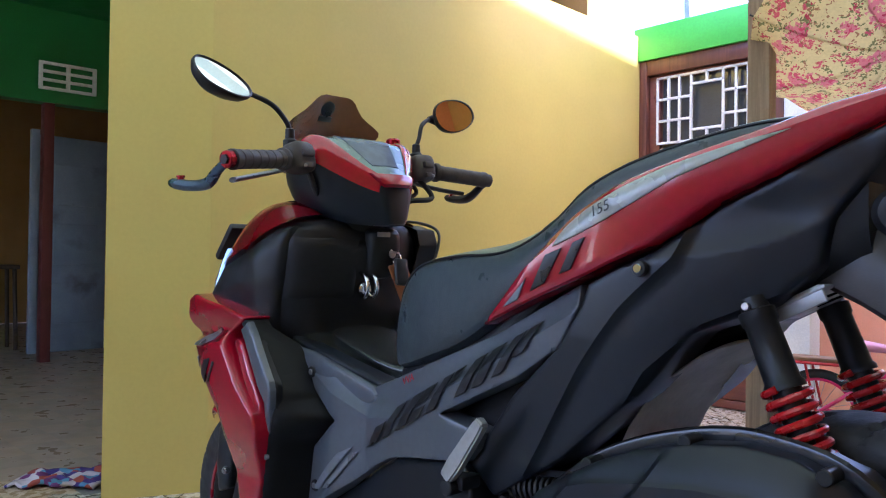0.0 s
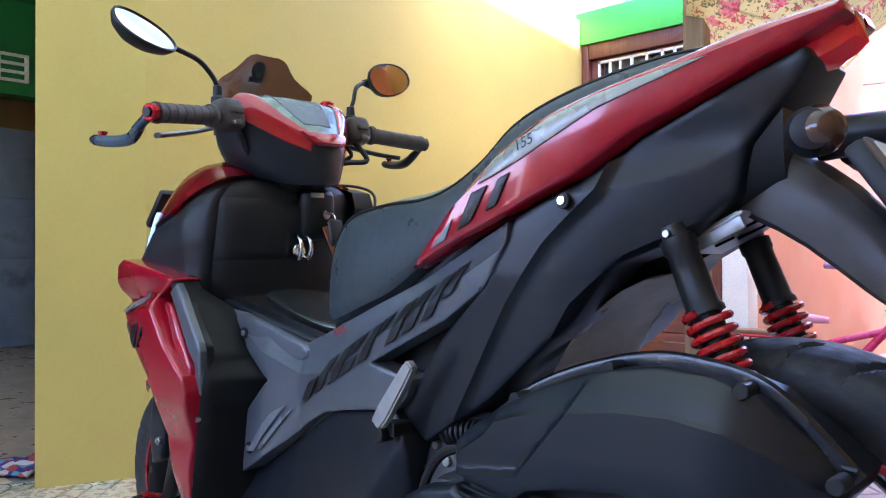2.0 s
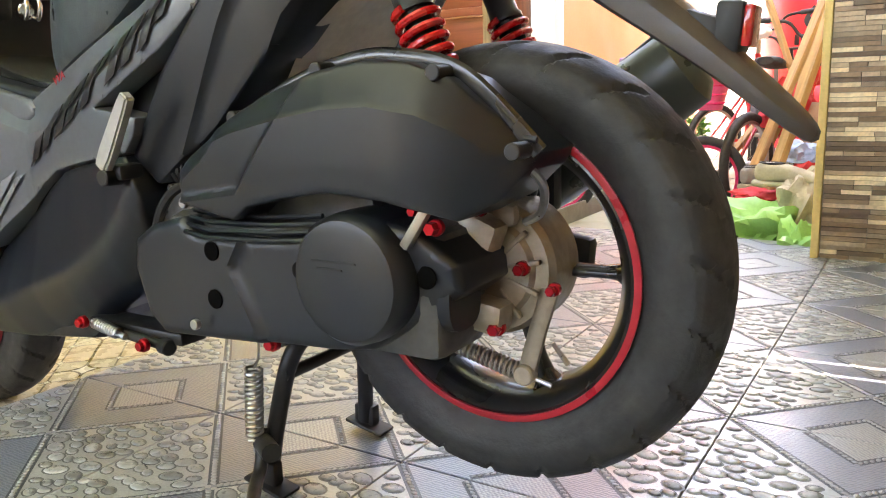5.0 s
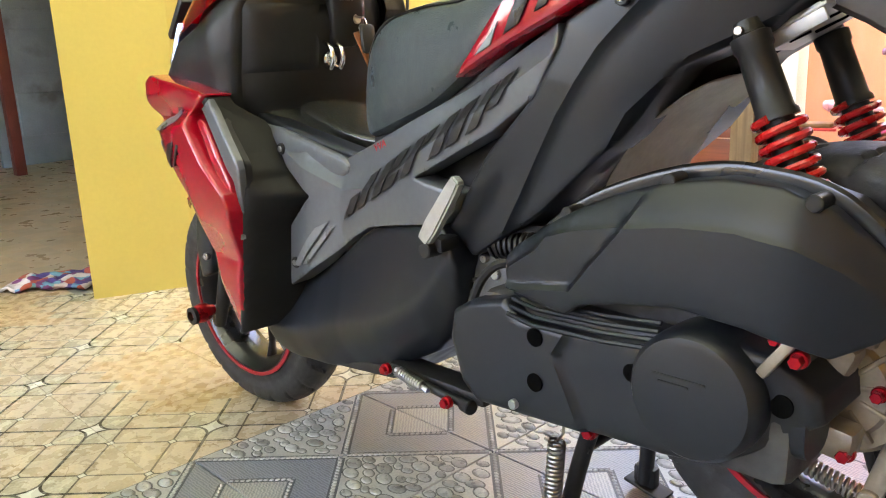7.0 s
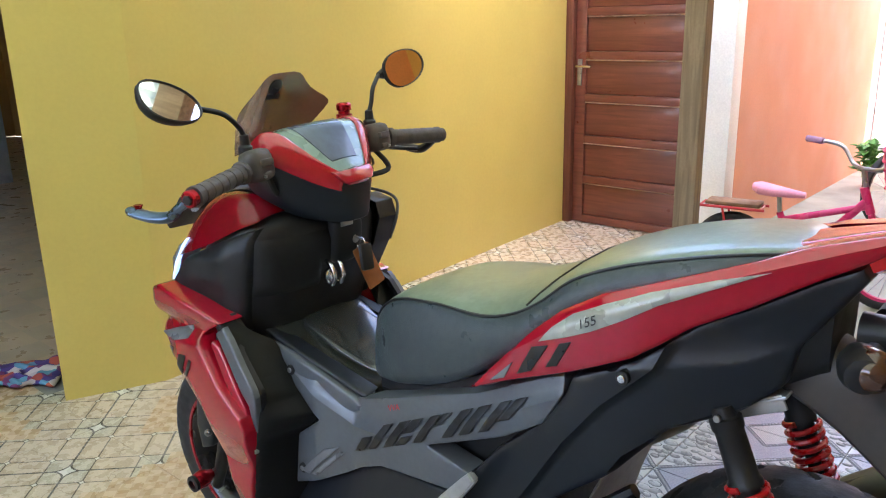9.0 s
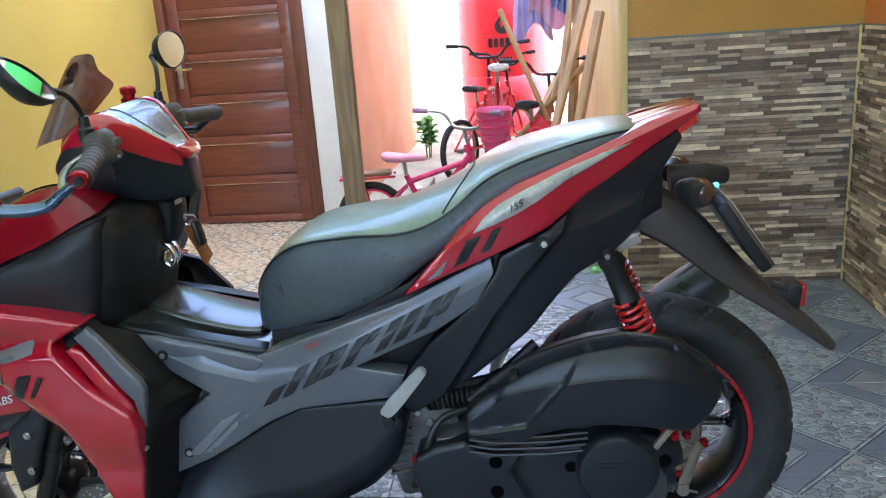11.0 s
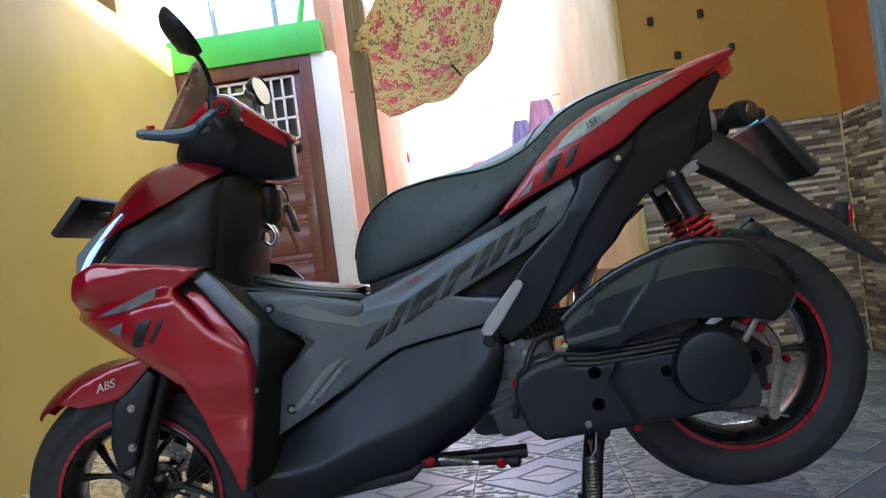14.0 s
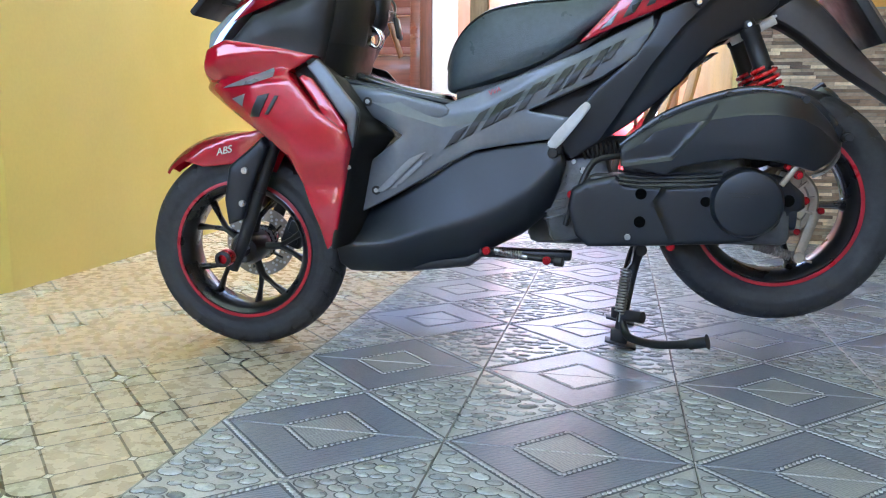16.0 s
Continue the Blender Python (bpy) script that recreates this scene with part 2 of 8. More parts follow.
def wood(name, color, dark, rough=0.5, along="Z", scale=1.0, coat=0.0, rand=0.0):
    m = mat(name, color, rough, tone=0.18, scale=3, rand=rand)
    nt = m.node_tree
    b = nt.nodes["Principled BSDF"]
    co = nt.nodes.new("ShaderNodeTexCoord")
    mp = nt.nodes.new("ShaderNodeMapping")
    k = {"X": (1, 14, 14), "Y": (14, 1, 14), "Z": (14, 14, 1)}[along]
    mp.inputs["Scale"].default_value = [a * scale for a in k]
    nz = nt.nodes.new("ShaderNodeTexNoise")
    nz.inputs["Scale"].default_value, nz.inputs["Detail"].default_value, nz.inputs["Distortion"].default_value = 3.0, 6.0, 0.6
    nt.links.new(co.outputs["Object"], mp.inputs["Vector"])
    nt.links.new(mp.outputs["Vector"], nz.inputs["Vector"])
    r = nt.nodes.new("ShaderNodeMapRange")
    r.inputs["From Min"].default_value, r.inputs["From Max"].default_value = 0.38, 0.68
    nt.links.new(nz.outputs["Fac"], r.inputs["Value"])
    mix = nt.nodes.new("ShaderNodeMix")
    mix.data_type = "RGBA"
    nt.links.new(r.outputs["Result"], mix.inputs["Factor"])
    src = b.inputs["Base Color"].links[0].from_socket
    nt.links.new(src, mix.inputs["A"])
    mix.inputs["B"].default_value = (*dark, 1)
    nt.links.new(mix.outputs["Result"], b.inputs["Base Color"])
    b.inputs["Coat Weight"].default_value = coat
    return m


def glass(name, color, rough=0.02, alpha=0.35):
    m = bpy.data.materials.new(name)
    m.use_nodes = True
    nt = m.node_tree
    b = nt.nodes["Principled BSDF"]
    b.inputs["Base Color"].default_value = (*color, 1)
    b.inputs["Roughness"].default_value = rough
    b.inputs["Transmission Weight"].default_value = 1.0
    b.inputs["IOR"].default_value = 1.2
    b.inputs["Alpha"].default_value = alpha
    return m


YELLOW = mat("yellow wall paint", (0.53, 0.425, 0.118), 0.40, tone=0.05, scale=1.6, grain=0.02, fine=60, bump=0.05, bscale=35, dirt=(0.485, 0.385, 0.105), dscale=1.3, dcut=0.62)
MUSTARD = mat("mustard wall paint", (0.55, 0.27, 0.045), 0.5, tone=0.08, scale=1.5, bump=0.12, bscale=40)
CREAM = mat("cream wall paint", (0.80, 0.60, 0.26), 0.6, tone=0.1, scale=2, bump=0.15, bscale=30)
PINK = mat("salmon wall paint", (0.60, 0.27, 0.15), 0.6, tone=0.1, scale=1.2, bump=0.15, bscale=30, dirt=(0.60, 0.31, 0.20), dscale=1.1, dcut=0.6)
WHITE = mat("white wall paint", (0.80, 0.79, 0.75), 0.6, tone=0.06, scale=3, bump=0.12, bscale=40, dirt=(0.5, 0.5, 0.46), dscale=3.5, dcut=0.66)
GREEN = mat("green wall paint", (0.06, 0.50, 0.07), 0.45, tone=0.08, scale=2, bump=0.1, bscale=40)
DGREEN = mat("deep green wall paint", (0.015, 0.20, 0.045), 0.5, tone=0.1, scale=2, bump=0.1, bscale=40)
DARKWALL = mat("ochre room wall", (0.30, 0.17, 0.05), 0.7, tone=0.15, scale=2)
CONCRETE = mat("weathered concrete", (0.34, 0.34, 0.27), 0.8, tone=0.2, scale=3, bump=0.3, bscale=25, dirt=(0.16, 0.20, 0.10), dscale=2, dcut=0.55)
GROUT = mat("grey mortar", (0.20, 0.20, 0.19), 0.85, tone=0.15, scale=8)
ROOFM = mat("pale green translucent roof sheet", (0.45, 0.55, 0.42), 0.5)
nt = ROOFM.node_tree
tr = nt.nodes.new("ShaderNodeBsdfTranslucent")
tr.inputs["Color"].default_value = (0.17, 0.21, 0.17, 1)
mx = nt.nodes.new("ShaderNodeMixShader")
mx.inputs[0].default_value = 0.4
nt.links.new(nt.nodes["Principled BSDF"].outputs[0], mx.inputs[1])
nt.links.new(tr.outputs[0], mx.inputs[2])
nt.links.new(mx.outputs[0], nt.nodes["Material Output"].inputs[0])
DOORWOOD = wood("red-brown varnished wood", (0.185, 0.050, 0.030), (0.12, 0.030, 0.019), 0.38, "X", 1.0, coat=0.3)
FRAMEWOOD = wood("dark red-brown frame wood", (0.15, 0.045, 0.024), (0.09, 0.025, 0.014), 0.45, "Z", 1.0)
POSTWOOD = wood("weathered grey post wood", (0.34, 0.235, 0.145), (0.20, 0.135, 0.085), 0.8, "Z", 1.0)
PLANK = wood("pale timber", (0.48, 0.30, 0.14), (0.34, 0.19, 0.08), 0.7, "Z", 1.0, rand=0.25)
WHITEPAINT = mat("white enamel", (0.82, 0.82, 0.80), 0.35, tone=0.04, scale=9)
GREYBLUE = mat("grey-blue window paint", (0.30, 0.36, 0.40), 0.4, tone=0.08, scale=5)
BLUEDOOR = mat("faded blue-grey door paint", (0.22, 0.29, 0.36), 0.5, tone=0.15, scale=3, dirt=(0.12, 0.13, 0.14), dscale=3)
CHROME = mat("chrome", (0.75, 0.75, 0.76), 0.12, metal=1.0, tone=0.03, bump=0.0, rvar=0.05)
STEEL = mat("dull steel", (0.42, 0.42, 0.42), 0.38, metal=1.0, tone=0.12, scale=30, bump=0.1)
CASTALU = mat("cast aluminium, brownish with grime", (0.36, 0.31, 0.25), 0.5, metal=0.8, tone=0.2, scale=25, bump=0.2, bscale=120)
SILVER = mat("silver paint", (0.50, 0.50, 0.49), 0.4, metal=0.6, tone=0.08, scale=20)
RUBBER = mat("tyre rubber", (0.022, 0.022, 0.023), 0.62, tone=0.2, scale=20, grain=0.15, bump=0.15, bscale=220)
GLOSSBLACK = mat("gloss black rim paint", (0.010, 0.010, 0.011), 0.30, tone=0.1, coat=0.4, bump=0.02, rvar=0.06)
BLACKPL = mat("black textured plastic", (0.013, 0.013, 0.014), 0.44, tone=0.12, scale=8, grain=0.08, bump=0.06, bscale=700, spec=0.40)
# apron's copy of the black plastic, darkened for shade behind the cowl
APRONSHADE = mat("black plastic darkened for apron shade", (0.006, 0.006, 0.006), 0.55, tone=0.1, scale=8, bump=0.04, bscale=500, spec=0.3, rvar=0.03)
DARKPL = mat("matt charcoal plastic", (0.0085, 0.011, 0.016), 0.36, tone=0.06, scale=5, grain=0.06, bump=0.02, bscale=600, spec=0.50, rvar=0.03)
GREYPL = mat("satin grey paint", (0.105, 0.116, 0.135), 0.33, metal=0.15, rvar=0.015, tone=0.06, scale=6, grain=0.05, coat=0.25, bump=0.02)
REDPAINT = mat("candy red paint", (0.42, 0.005, 0.022), 0.18, metal=0.1, tone=0.05, scale=5, coat=0.8, bump=0.01, rvar=0.06)
REDANO = mat("red anodised metal", (0.42, 0.008, 0.018), 0.28, metal=0.7, tone=0.06, bump=0.0)
REDSPRING = mat("red spring enamel", (0.50, 0.012, 0.014), 0.3, tone=0.08, scale=30, coat=0.3)
REDTAPE = mat("red rim tape", (0.38, 0.010, 0.022), 0.35, tone=0.06)
# seat top: pale green sheen put into the base colour
VINYLSHEEN = mat("ribbed seat vinyl with painted sheen", (0.155, 0.205, 0.150), 0.34, tone=0.08, scale=10, grain=0.10, bump=0.10, bscale=420, coat=0.2, spec=0.6, rvar=0.02)
LIDPL = mat("polished dark plastic", (0.022, 0.024, 0.022), 0.22, tone=0.06, scale=8, grain=0.06, bump=0.02, bscale=300, spec=0.9, coat=0.3, rvar=0.02)
VINYL = mat("dark grey seat vinyl", (0.050, 0.064, 0.072), 0.38, tone=0.08, scale=10, grain=0.12, bump=0.22, bscale=420)
DECALBLK = mat("black decal film", (0.012, 0.012, 0.013), 0.35, tone=0.05)
# near-black stands in for the shade in recesses, slots and seams
RECESSSHADE = mat("painted shade of recesses and slots", (0.002, 0.002, 0.002), 0.9, tone=0.0, bump=0.0, spec=0.05)
DECALGRY = mat("grey decal film", (0.20, 0.21, 0.23), 0.35, metal=0.3, tone=0.05)
DECALSIL = mat("silver-grey decal film", (0.38, 0.39, 0.36), 0.3, metal=0.2, tone=0.05)
DECALRED = mat("red decal film", (0.50, 0.02, 0.03), 0.35, tone=0.05)
DECALWHT = mat("white decal film", (0.70, 0.70, 0.70), 0.35, tone=0.03)
LENSRED = mat("red tail lens", (0.55, 0.01, 0.012), 0.08, tone=0.04, coat=0.5, trans=0.25, bump=0.0)
TAILLIT = mat("lit red tail lens", (0.55, 0.01, 0.012), 0.10, tone=0.04, coat=0.5, bump=0.0)
TAILLIT.node_tree.nodes["Principled BSDF"].inputs["Emission Color"].default_value = (1.0, 0.03, 0.04, 1)
TAILLIT.node_tree.nodes["Principled BSDF"].inputs["Emission Strength"].default_value = 0.009
LENSAMBER = mat("amber lens", (0.11, 0.045, 0.026), 0.14, tone=0.04, coat=0.5, trans=0.3, bump=0.0)
# bluish light on the headlamp is put into the lens colour
LENSBLUE = mat("clear headlamp lens, bluish light painted in", (0.30, 0.36, 0.42), 0.10, metal=0.35, tone=0.05, coat=0.6, bump=0.0)
# green base colour imitates what the glossy screen reflects
DASH = mat("dash screen with painted green reflection", (0.13, 0.20, 0.17), 0.26, metal=0.2, tone=0.04, coat=0.35, bump=0.0, rvar=0.03)
DISPLAY = mat("dark bluish display film", (0.05, 0.075, 0.11), 0.22, tone=0.08, scale=40, coat=0.3, bump=0.0, rvar=0.02)
RUNLIGHT = bpy.data.materials.new("lit blue-white running light")
RUNLIGHT.use_nodes = True
RUNLIGHT.node_tree.nodes["Principled BSDF"].inputs["Emission Color"].default_value = (0.25, 0.55, 1.0, 1)
RUNLIGHT.node_tree.nodes["Principled BSDF"].inputs["Emission Strength"].default_value = 0.16
MIRROR = mat("mirror glass", (0.9, 0.9, 0.9), 0.02, metal=1.0, tone=0.01, grain=0.0, bump=0.0, rvar=0.0)
VISOR = mat("smoked brown visor", (0.19, 0.075, 0.045), 0.10, tone=0.04, coat=0.4, trans=0.35, bump=0.0)
LEATHER = mat("tan leather", (0.33, 0.11, 0.03), 0.55, tone=0.15, scale=30, bump=0.2, bscale=300)
LEVERBLUE = mat("grey-blue anodised metal", (0.13, 0.18, 0.27), 0.3, metal=0.8, tone=0.06, bump=0.0)
GRIPRUB = mat("grip rubber", (0.075, 0.062, 0.055), 0.6, tone=0.15, scale=40, bump=0.2, bscale=300)
PLATEW = mat("white plate paint", (0.70, 0.70, 0.68), 0.4, tone=0.05, scale=20)
PLATEF = mat("brown plate frame", (0.09, 0.06, 0.045), 0.4, tone=0.1)
HOTPINK = mat("hot pink bicycle paint", (0.72, 0.035, 0.16), 0.3, tone=0.06, coat=0.3)
PALEPINK = mat("pale pink plastic", (0.75, 0.30, 0.40), 0.45, tone=0.06)
BIKERED = mat("red bicycle paint", (0.55, 0.02, 0.03), 0.35, tone=0.08, coat=0.3)
PURPLE = mat("dusky purple plastic", (0.32, 0.17, 0.28), 0.5)
TANKRED = mat("red plastic tank", (0.62, 0.02, 0.035), 0.42, tone=0.06, scale=3)
GREENBAG = mat("pale green plastic bag", (0.25, 0.52, 0.16), 0.4, tone=0.15, scale=9)
SACK = mat("grey-beige sack cloth", (0.42, 0.38, 0.30), 0.85, tone=0.2, scale=12, bump=0.3, bscale=150)
SHOEGREY = mat("grey shoe cloth", (0.24, 0.24, 0.24), 0.8, tone=0.12, scale=20, bump=0.3, bscale=250)
BROWNJUNK = mat("brown leather", (0.22, 0.11, 0.05), 0.6, tone=0.2, scale=14, bump=0.2)
REDCLOTH = mat("red cloth", (0.55, 0.03, 0.04), 0.8, tone=0.15, scale=16, bump=0.2)
LILAC = mat("lilac cotton", (0.76, 0.56, 0.68), 0.85, tone=0.12, scale=8, bump=0.2, bscale=200)
BLUECLOTH = mat("blue cloth", (0.38, 0.52, 0.80), 0.8, tone=0.12, scale=8, bump=0.2, bscale=200)
LEAF = mat("leaf green", (0.10, 0.30, 0.06), 0.5, tone=0.25, scale=20)
DARKWOOD = wood("dark table wood", (0.05, 0.032, 0.02), (0.03, 0.018, 0.012), 0.5, "Z", 1.0)


def floral(name):
    """Cream cloth with scattered rose sprays and small leaves."""
    m = mat(name, (0.66, 0.51, 0.20), 0.8, tone=0.06, scale=10, bump=0.15, bscale=250)
    nt = m.node_tree
    b = nt.nodes["Principled BSDF"]
    col = b.inputs["Base Color"].links[0].from_socket
    co = nt.nodes.new("ShaderNodeTexCoord")
    for scale, cut, tint, warp in ((30, 0.34, (0.13, 0.13, 0.035), 22), (14, 0.36, (0.66, 0.15, 0.17), 26), (16, 0.28, (0.60, 0.05, 0.09), 30), (20, 0.22, (0.45, 0.02, 0.05), 34), (44, 0.26, (0.30, 0.12, 0.05), 12), (21, 0.20, (0.60, 0.07, 0.10), 20)):
        nz = nt.nodes.new("ShaderNodeTexNoise")
        nz.inputs["Scale"].default_value = warp * 2
        add = nt.nodes.new("ShaderNodeMix")
        add.data_type = "VECTOR"
        add.inputs["Factor"].default_value = 0.10
        nt.links.new(co.outputs["Object"], nz.inputs["Vector"])
        nt.links.new(co.outputs["Object"], add.inputs["A"])
        nt.links.new(nz.outputs["Color"], add.inputs["B"])
        vo = nt.nodes.new("ShaderNodeTexVoronoi")
        vo.inputs["Scale"].default_value = scale
        nt.links.new(add.outputs["Result"], vo.inputs["Vector"])
        lt = nt.nodes.new("ShaderNodeMapRange")
        lt.inputs["From Min"].default_value, lt.inputs["From Max"].default_value = cut, cut + 0.06
        lt.inputs["To Min"].default_value, lt.inputs["To Max"].default_value = 0.9, 0.0
        nt.links.new(vo.outputs["Distance"], lt.inputs["Value"])
        sep = nt.nodes.new("ShaderNodeSeparateColor")
        nt.links.new(vo.outputs["Color"], sep.inputs[0])
        gate = nt.nodes.new("ShaderNodeMath")
        gate.operation = "GREATER_THAN"
        gate.inputs[1].default_value = 0.40
        nt.links.new(sep.outputs[0], gate.inputs[0])
        mul = nt.nodes.new("ShaderNodeMath")
        mul.operation = "MULTIPLY"
        nt.links.new(lt.outputs["Result"], mul.inputs[0])
        nt.links.new(gate.outputs[0], mul.inputs[1])
        mix = nt.nodes.new("ShaderNodeMix")
        mix.data_type = "RGBA"
        nt.links.new(mul.outputs[0], mix.inputs["Factor"])
        nt.links.new(col, mix.inputs["A"])
        mix.inputs["B"].default_value = (*tint, 1)
        col = mix.outputs["Result"]
    nt.links.new(col, b.inputs["Base Color"])
    tl = nt.nodes.new("ShaderNodeBsdfTranslucent")
    nt.links.new(col, tl.inputs["Color"])
    ms = nt.nodes.new("ShaderNodeMixShader")
    ms.inputs[0].default_value = 0.45
    nt.links.new(b.outputs[0], ms.inputs[1])
    nt.links.new(tl.outputs[0], ms.inputs[2])
    nt.links.new(ms.outputs[0], nt.nodes["Material Output"].inputs[0])
    return m


FLORAL = floral("floral umbrella cloth")


def patch(name, cells):
    """Cloth in coloured patches."""
    m = mat(name, (0.4, 0.1, 0.08), 0.85, bump=0.2, bscale=200)
    nt = m.node_tree
    b = nt.nodes["Principled BSDF"]
    co = nt.nodes.new("ShaderNodeTexCoord")
    vo = nt.nodes.new("ShaderNodeTexVoronoi")
    vo.inputs["Scale"].default_value = cells
    nt.links.new(co.outputs["Object"], vo.inputs["Vector"])
    sep = nt.nodes.new("ShaderNodeSeparateColor")
    nt.links.new(vo.outputs["Color"], sep.inputs[0])
    cr = nt.nodes.new("ShaderNodeValToRGB")
    cr.color_ramp.interpolation = "CONSTANT"
    tints = ((0.06, 0.035, 0.20), (0.36, 0.07, 0.05), (0.10, 0.28, 0.45), (0.55, 0.50, 0.55), (0.16, 0.04, 0.16))
    for i, t in enumerate(tints):
        e = cr.color_ramp.elements[0] if i == 0 else cr.color_ramp.elements.new(i / 5)
        e.position, e.color = i / 5, (*t, 1)
    nt.links.new(sep.outputs[1], cr.inputs[0])
    nt.links.new(cr.outputs[0], b.inputs["Base Color"])
    return m


# ---- structure ----
def wall_run(name, a, b, z0, z1, t, material, label):
    """An upright wall from a to b in plan; its thickness t lies on the left of the way."""
    a, b = Vector((*a, 0)), Vector((*b, 0))
    d = (b - a).normalized()
    n = Vector((-d.y, d.x, 0)) * t
    bm = bmesh.new()
    lo = [bm.verts.new((p.x, p.y, z0)) for p in (a, b, b + n, a + n)]
    hi = [bm.verts.new((p.x, p.y, z1)) for p in (a, b, b + n, a + n)]
    skin(bm, [lo, hi])
    return tagged(finish(name, bm, material, smooth=False), label, "wall", "", "structure")


CORNER, PIER, DOORL = (-2.36, 2.14), (-2.50, 1.80), (-2.52, 5.30)
ground = slab("ground", (-400, -400, LOW - 0.62), (400, 400, LOW - 0.12), CONCRETE, "grey weathered concrete ground round the house", "ground")
slab("floor_bed_low", (-2.75, -4.0, LOW - 0.12), (-0.925, 5.42, LOW - 0.006), GROUT, "mortar bed under the cream patterned tiles", "floor")
slab("floor_bed_high", (-0.925, -4.0, LOW - 0.12), (1.30, 3.62, -0.006), GROUT, "mortar bed under the grey relief tiles", "floor")
slab("alley_floor", (-1.42, 3.62, LOW - 0.12), (0.40, 12.0, LOW + 0.0), CONCRETE, "bare grey concrete floor of the back alley", "floor")
# yellow wall with its angled pier
wall_run("wall_yellow", CORNER, DOORL, LOW - 0.1, 2.31, 0.12, YELLOW, "glossy mustard-yellow plastered wall beside the scooter")
wall_run("wall_pier", PIER, CORNER, LOW - 0.1, 2.86, 0.12, YELLOW, "yellow plastered pier at the room opening")
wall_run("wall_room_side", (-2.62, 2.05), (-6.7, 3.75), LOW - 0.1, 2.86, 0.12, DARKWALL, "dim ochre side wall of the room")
# door wall
DY = 5.30
slab("lintel", (-2.55, DY - 0.05, 2.14), (-1.46, DY + 0.08, 2.36), GREEN, "bright green painted band over the wooden door", "lintel", bev=0.004)
slab("wall_door_side", (-1.555, DY - 0.02, LOW - 0.1), (-1.40, DY + 0.12, 2.14), WHITE, "narrow white painted strip of wall beside the door", "wall", bev=0.004)
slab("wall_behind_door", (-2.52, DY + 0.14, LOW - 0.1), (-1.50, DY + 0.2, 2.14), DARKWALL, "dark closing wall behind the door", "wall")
slab("wall_salmon", (-1.52, DY + 0.12, LOW - 0.1), (-1.40, 8.6, 3.0), PINK, "salmon-pink plastered alley wall", "wall")
slab("wall_far", (-3.2, 10.6, LOW - 0.1), (2.4, 10.75, 4.2), WHITE, "sunlit white wall at the end of the yard", "wall")
slab("wall_white_yard", (-4.5, 9.2, LOW - 0.1), (-1.52, 9.35, 2.6), WHITE, "white garden wall behind the alley", "wall")
# mustard building with stone strip cladding
WY, WX = 3.59, 1.152
slab("wall_mustard", (0.262, WY + 0.012, 1.045), (WX + 0.012, WY + 0.15, 6.45), MUSTARD, "mustard-orange painted wall above the stone strips", "wall")
slab("wall_mustard_base", (0.262, WY + 0.012, LOW - 0.1), (WX + 0.012, WY + 0.15, 1.045), GROUT, "mortar backing of the stone strip cladding", "wall")
slab("wall_cream", (0.262, WY + 0.15, LOW - 0.1), (0.42, 8.60, 6.45), CREAM, "cream plastered side wall of the alley", "wall")
slab("trim", (0.238, WY - 0.012, 0.0), (0.262, WY + 0.15, 6.45), CREAM, "pale yellow corner trim at the wall end", "trim", bev=0.003)
SILL = 0.875
W0, W1, WTOP = 1.95, 3.215, 2.05
slab("wall_right_base", (WX + 0.012, -4.0, LOW - 0.1), (WX + 0.15, WY + 0.15, SILL), GROUT, "mortar backing of the stone strips under the window", "wall")
slab("wall_right_corner_base", (WX + 0.012, W1, SILL), (WX + 0.15, WY + 0.012, 1.045), GROUT, "mortar backing beside the window", "wall")
slab("wall_right_corner", (WX + 0.012, W1, 1.045), (WX + 0.15, WY + 0.012, 3.4), mat("orange wall paint", (0.62, 0.20, 0.05), 0.5, tone=0.08, scale=2, bump=0.1, bscale=40), "orange painted corner beside the window", "wall")
slab("wall_right_front", (WX + 0.012, -4.0, SILL), (WX + 0.15, W0, 3.4), MUSTARD, "mustard painted wall in front of the window", "wall")
slab("wall_right_top", (WX + 0.012, W0, WTOP), (WX + 0.15, W1, 3.4), MUSTARD, "mustard painted wall above the window", "wall")
bm = bmesh.new()
lines = []
for i in range(221):
    x = -2.75 + 4.35 * i / 220
    lines.append([bm.verts.new((x, y, 2.90 + 0.018 * math.sin(x * 2 * math.pi / 0.076))) for y in (-3.9, 3.58)])
skin(bm, lines, caps=False, closed=False)
tagged(finish("roof", bm, ROOFM), "pale green corrugated translucent sheet roof over the carport", "roof", "", "structure")
for y in (-3.4, -2.2, -0.8, 0.6, 2.0):
    slab("roof_purlin", (-2.6, y - 0.03, 2.80), (1.5, y + 0.03, 2.88), POSTWOOD, "weathered timber purlin under the roof sheet", "beam", bev=0.004)
slab("roof_beam", (-2.6, 3.45, 2.70), (0.262, 3.55, 2.86), POSTWOOD, "weathered timber beam at the roof edge", "beam", bev=0.004)

# unseen street-side wall, added to cut daylight from behind; open under the roof
slab("wall_street", (-2.75, -3.92, LOW - 0.1), (1.30, -3.78, 1.70), CREAM, "unseen cream street-side wall added to shade the carport", "wall")

# dim room beyond the pier
ROOMTILE = mat("dull brown room tiles", (0.44, 0.35, 0.26), 0.35, tone=0.2, scale=4, bump=0.05)
nt = ROOMTILE.node_tree
ck = nt.nodes.new("ShaderNodeTexChecker")
ck.inputs["Scale"].default_value = 5.0
ck.inputs["Color1"].default_value, ck.inputs["Color2"].default_value = (0.46, 0.34, 0.24, 1), (0.33, 0.27, 0.21, 1)
co = nt.nodes.new("ShaderNodeTexCoord")
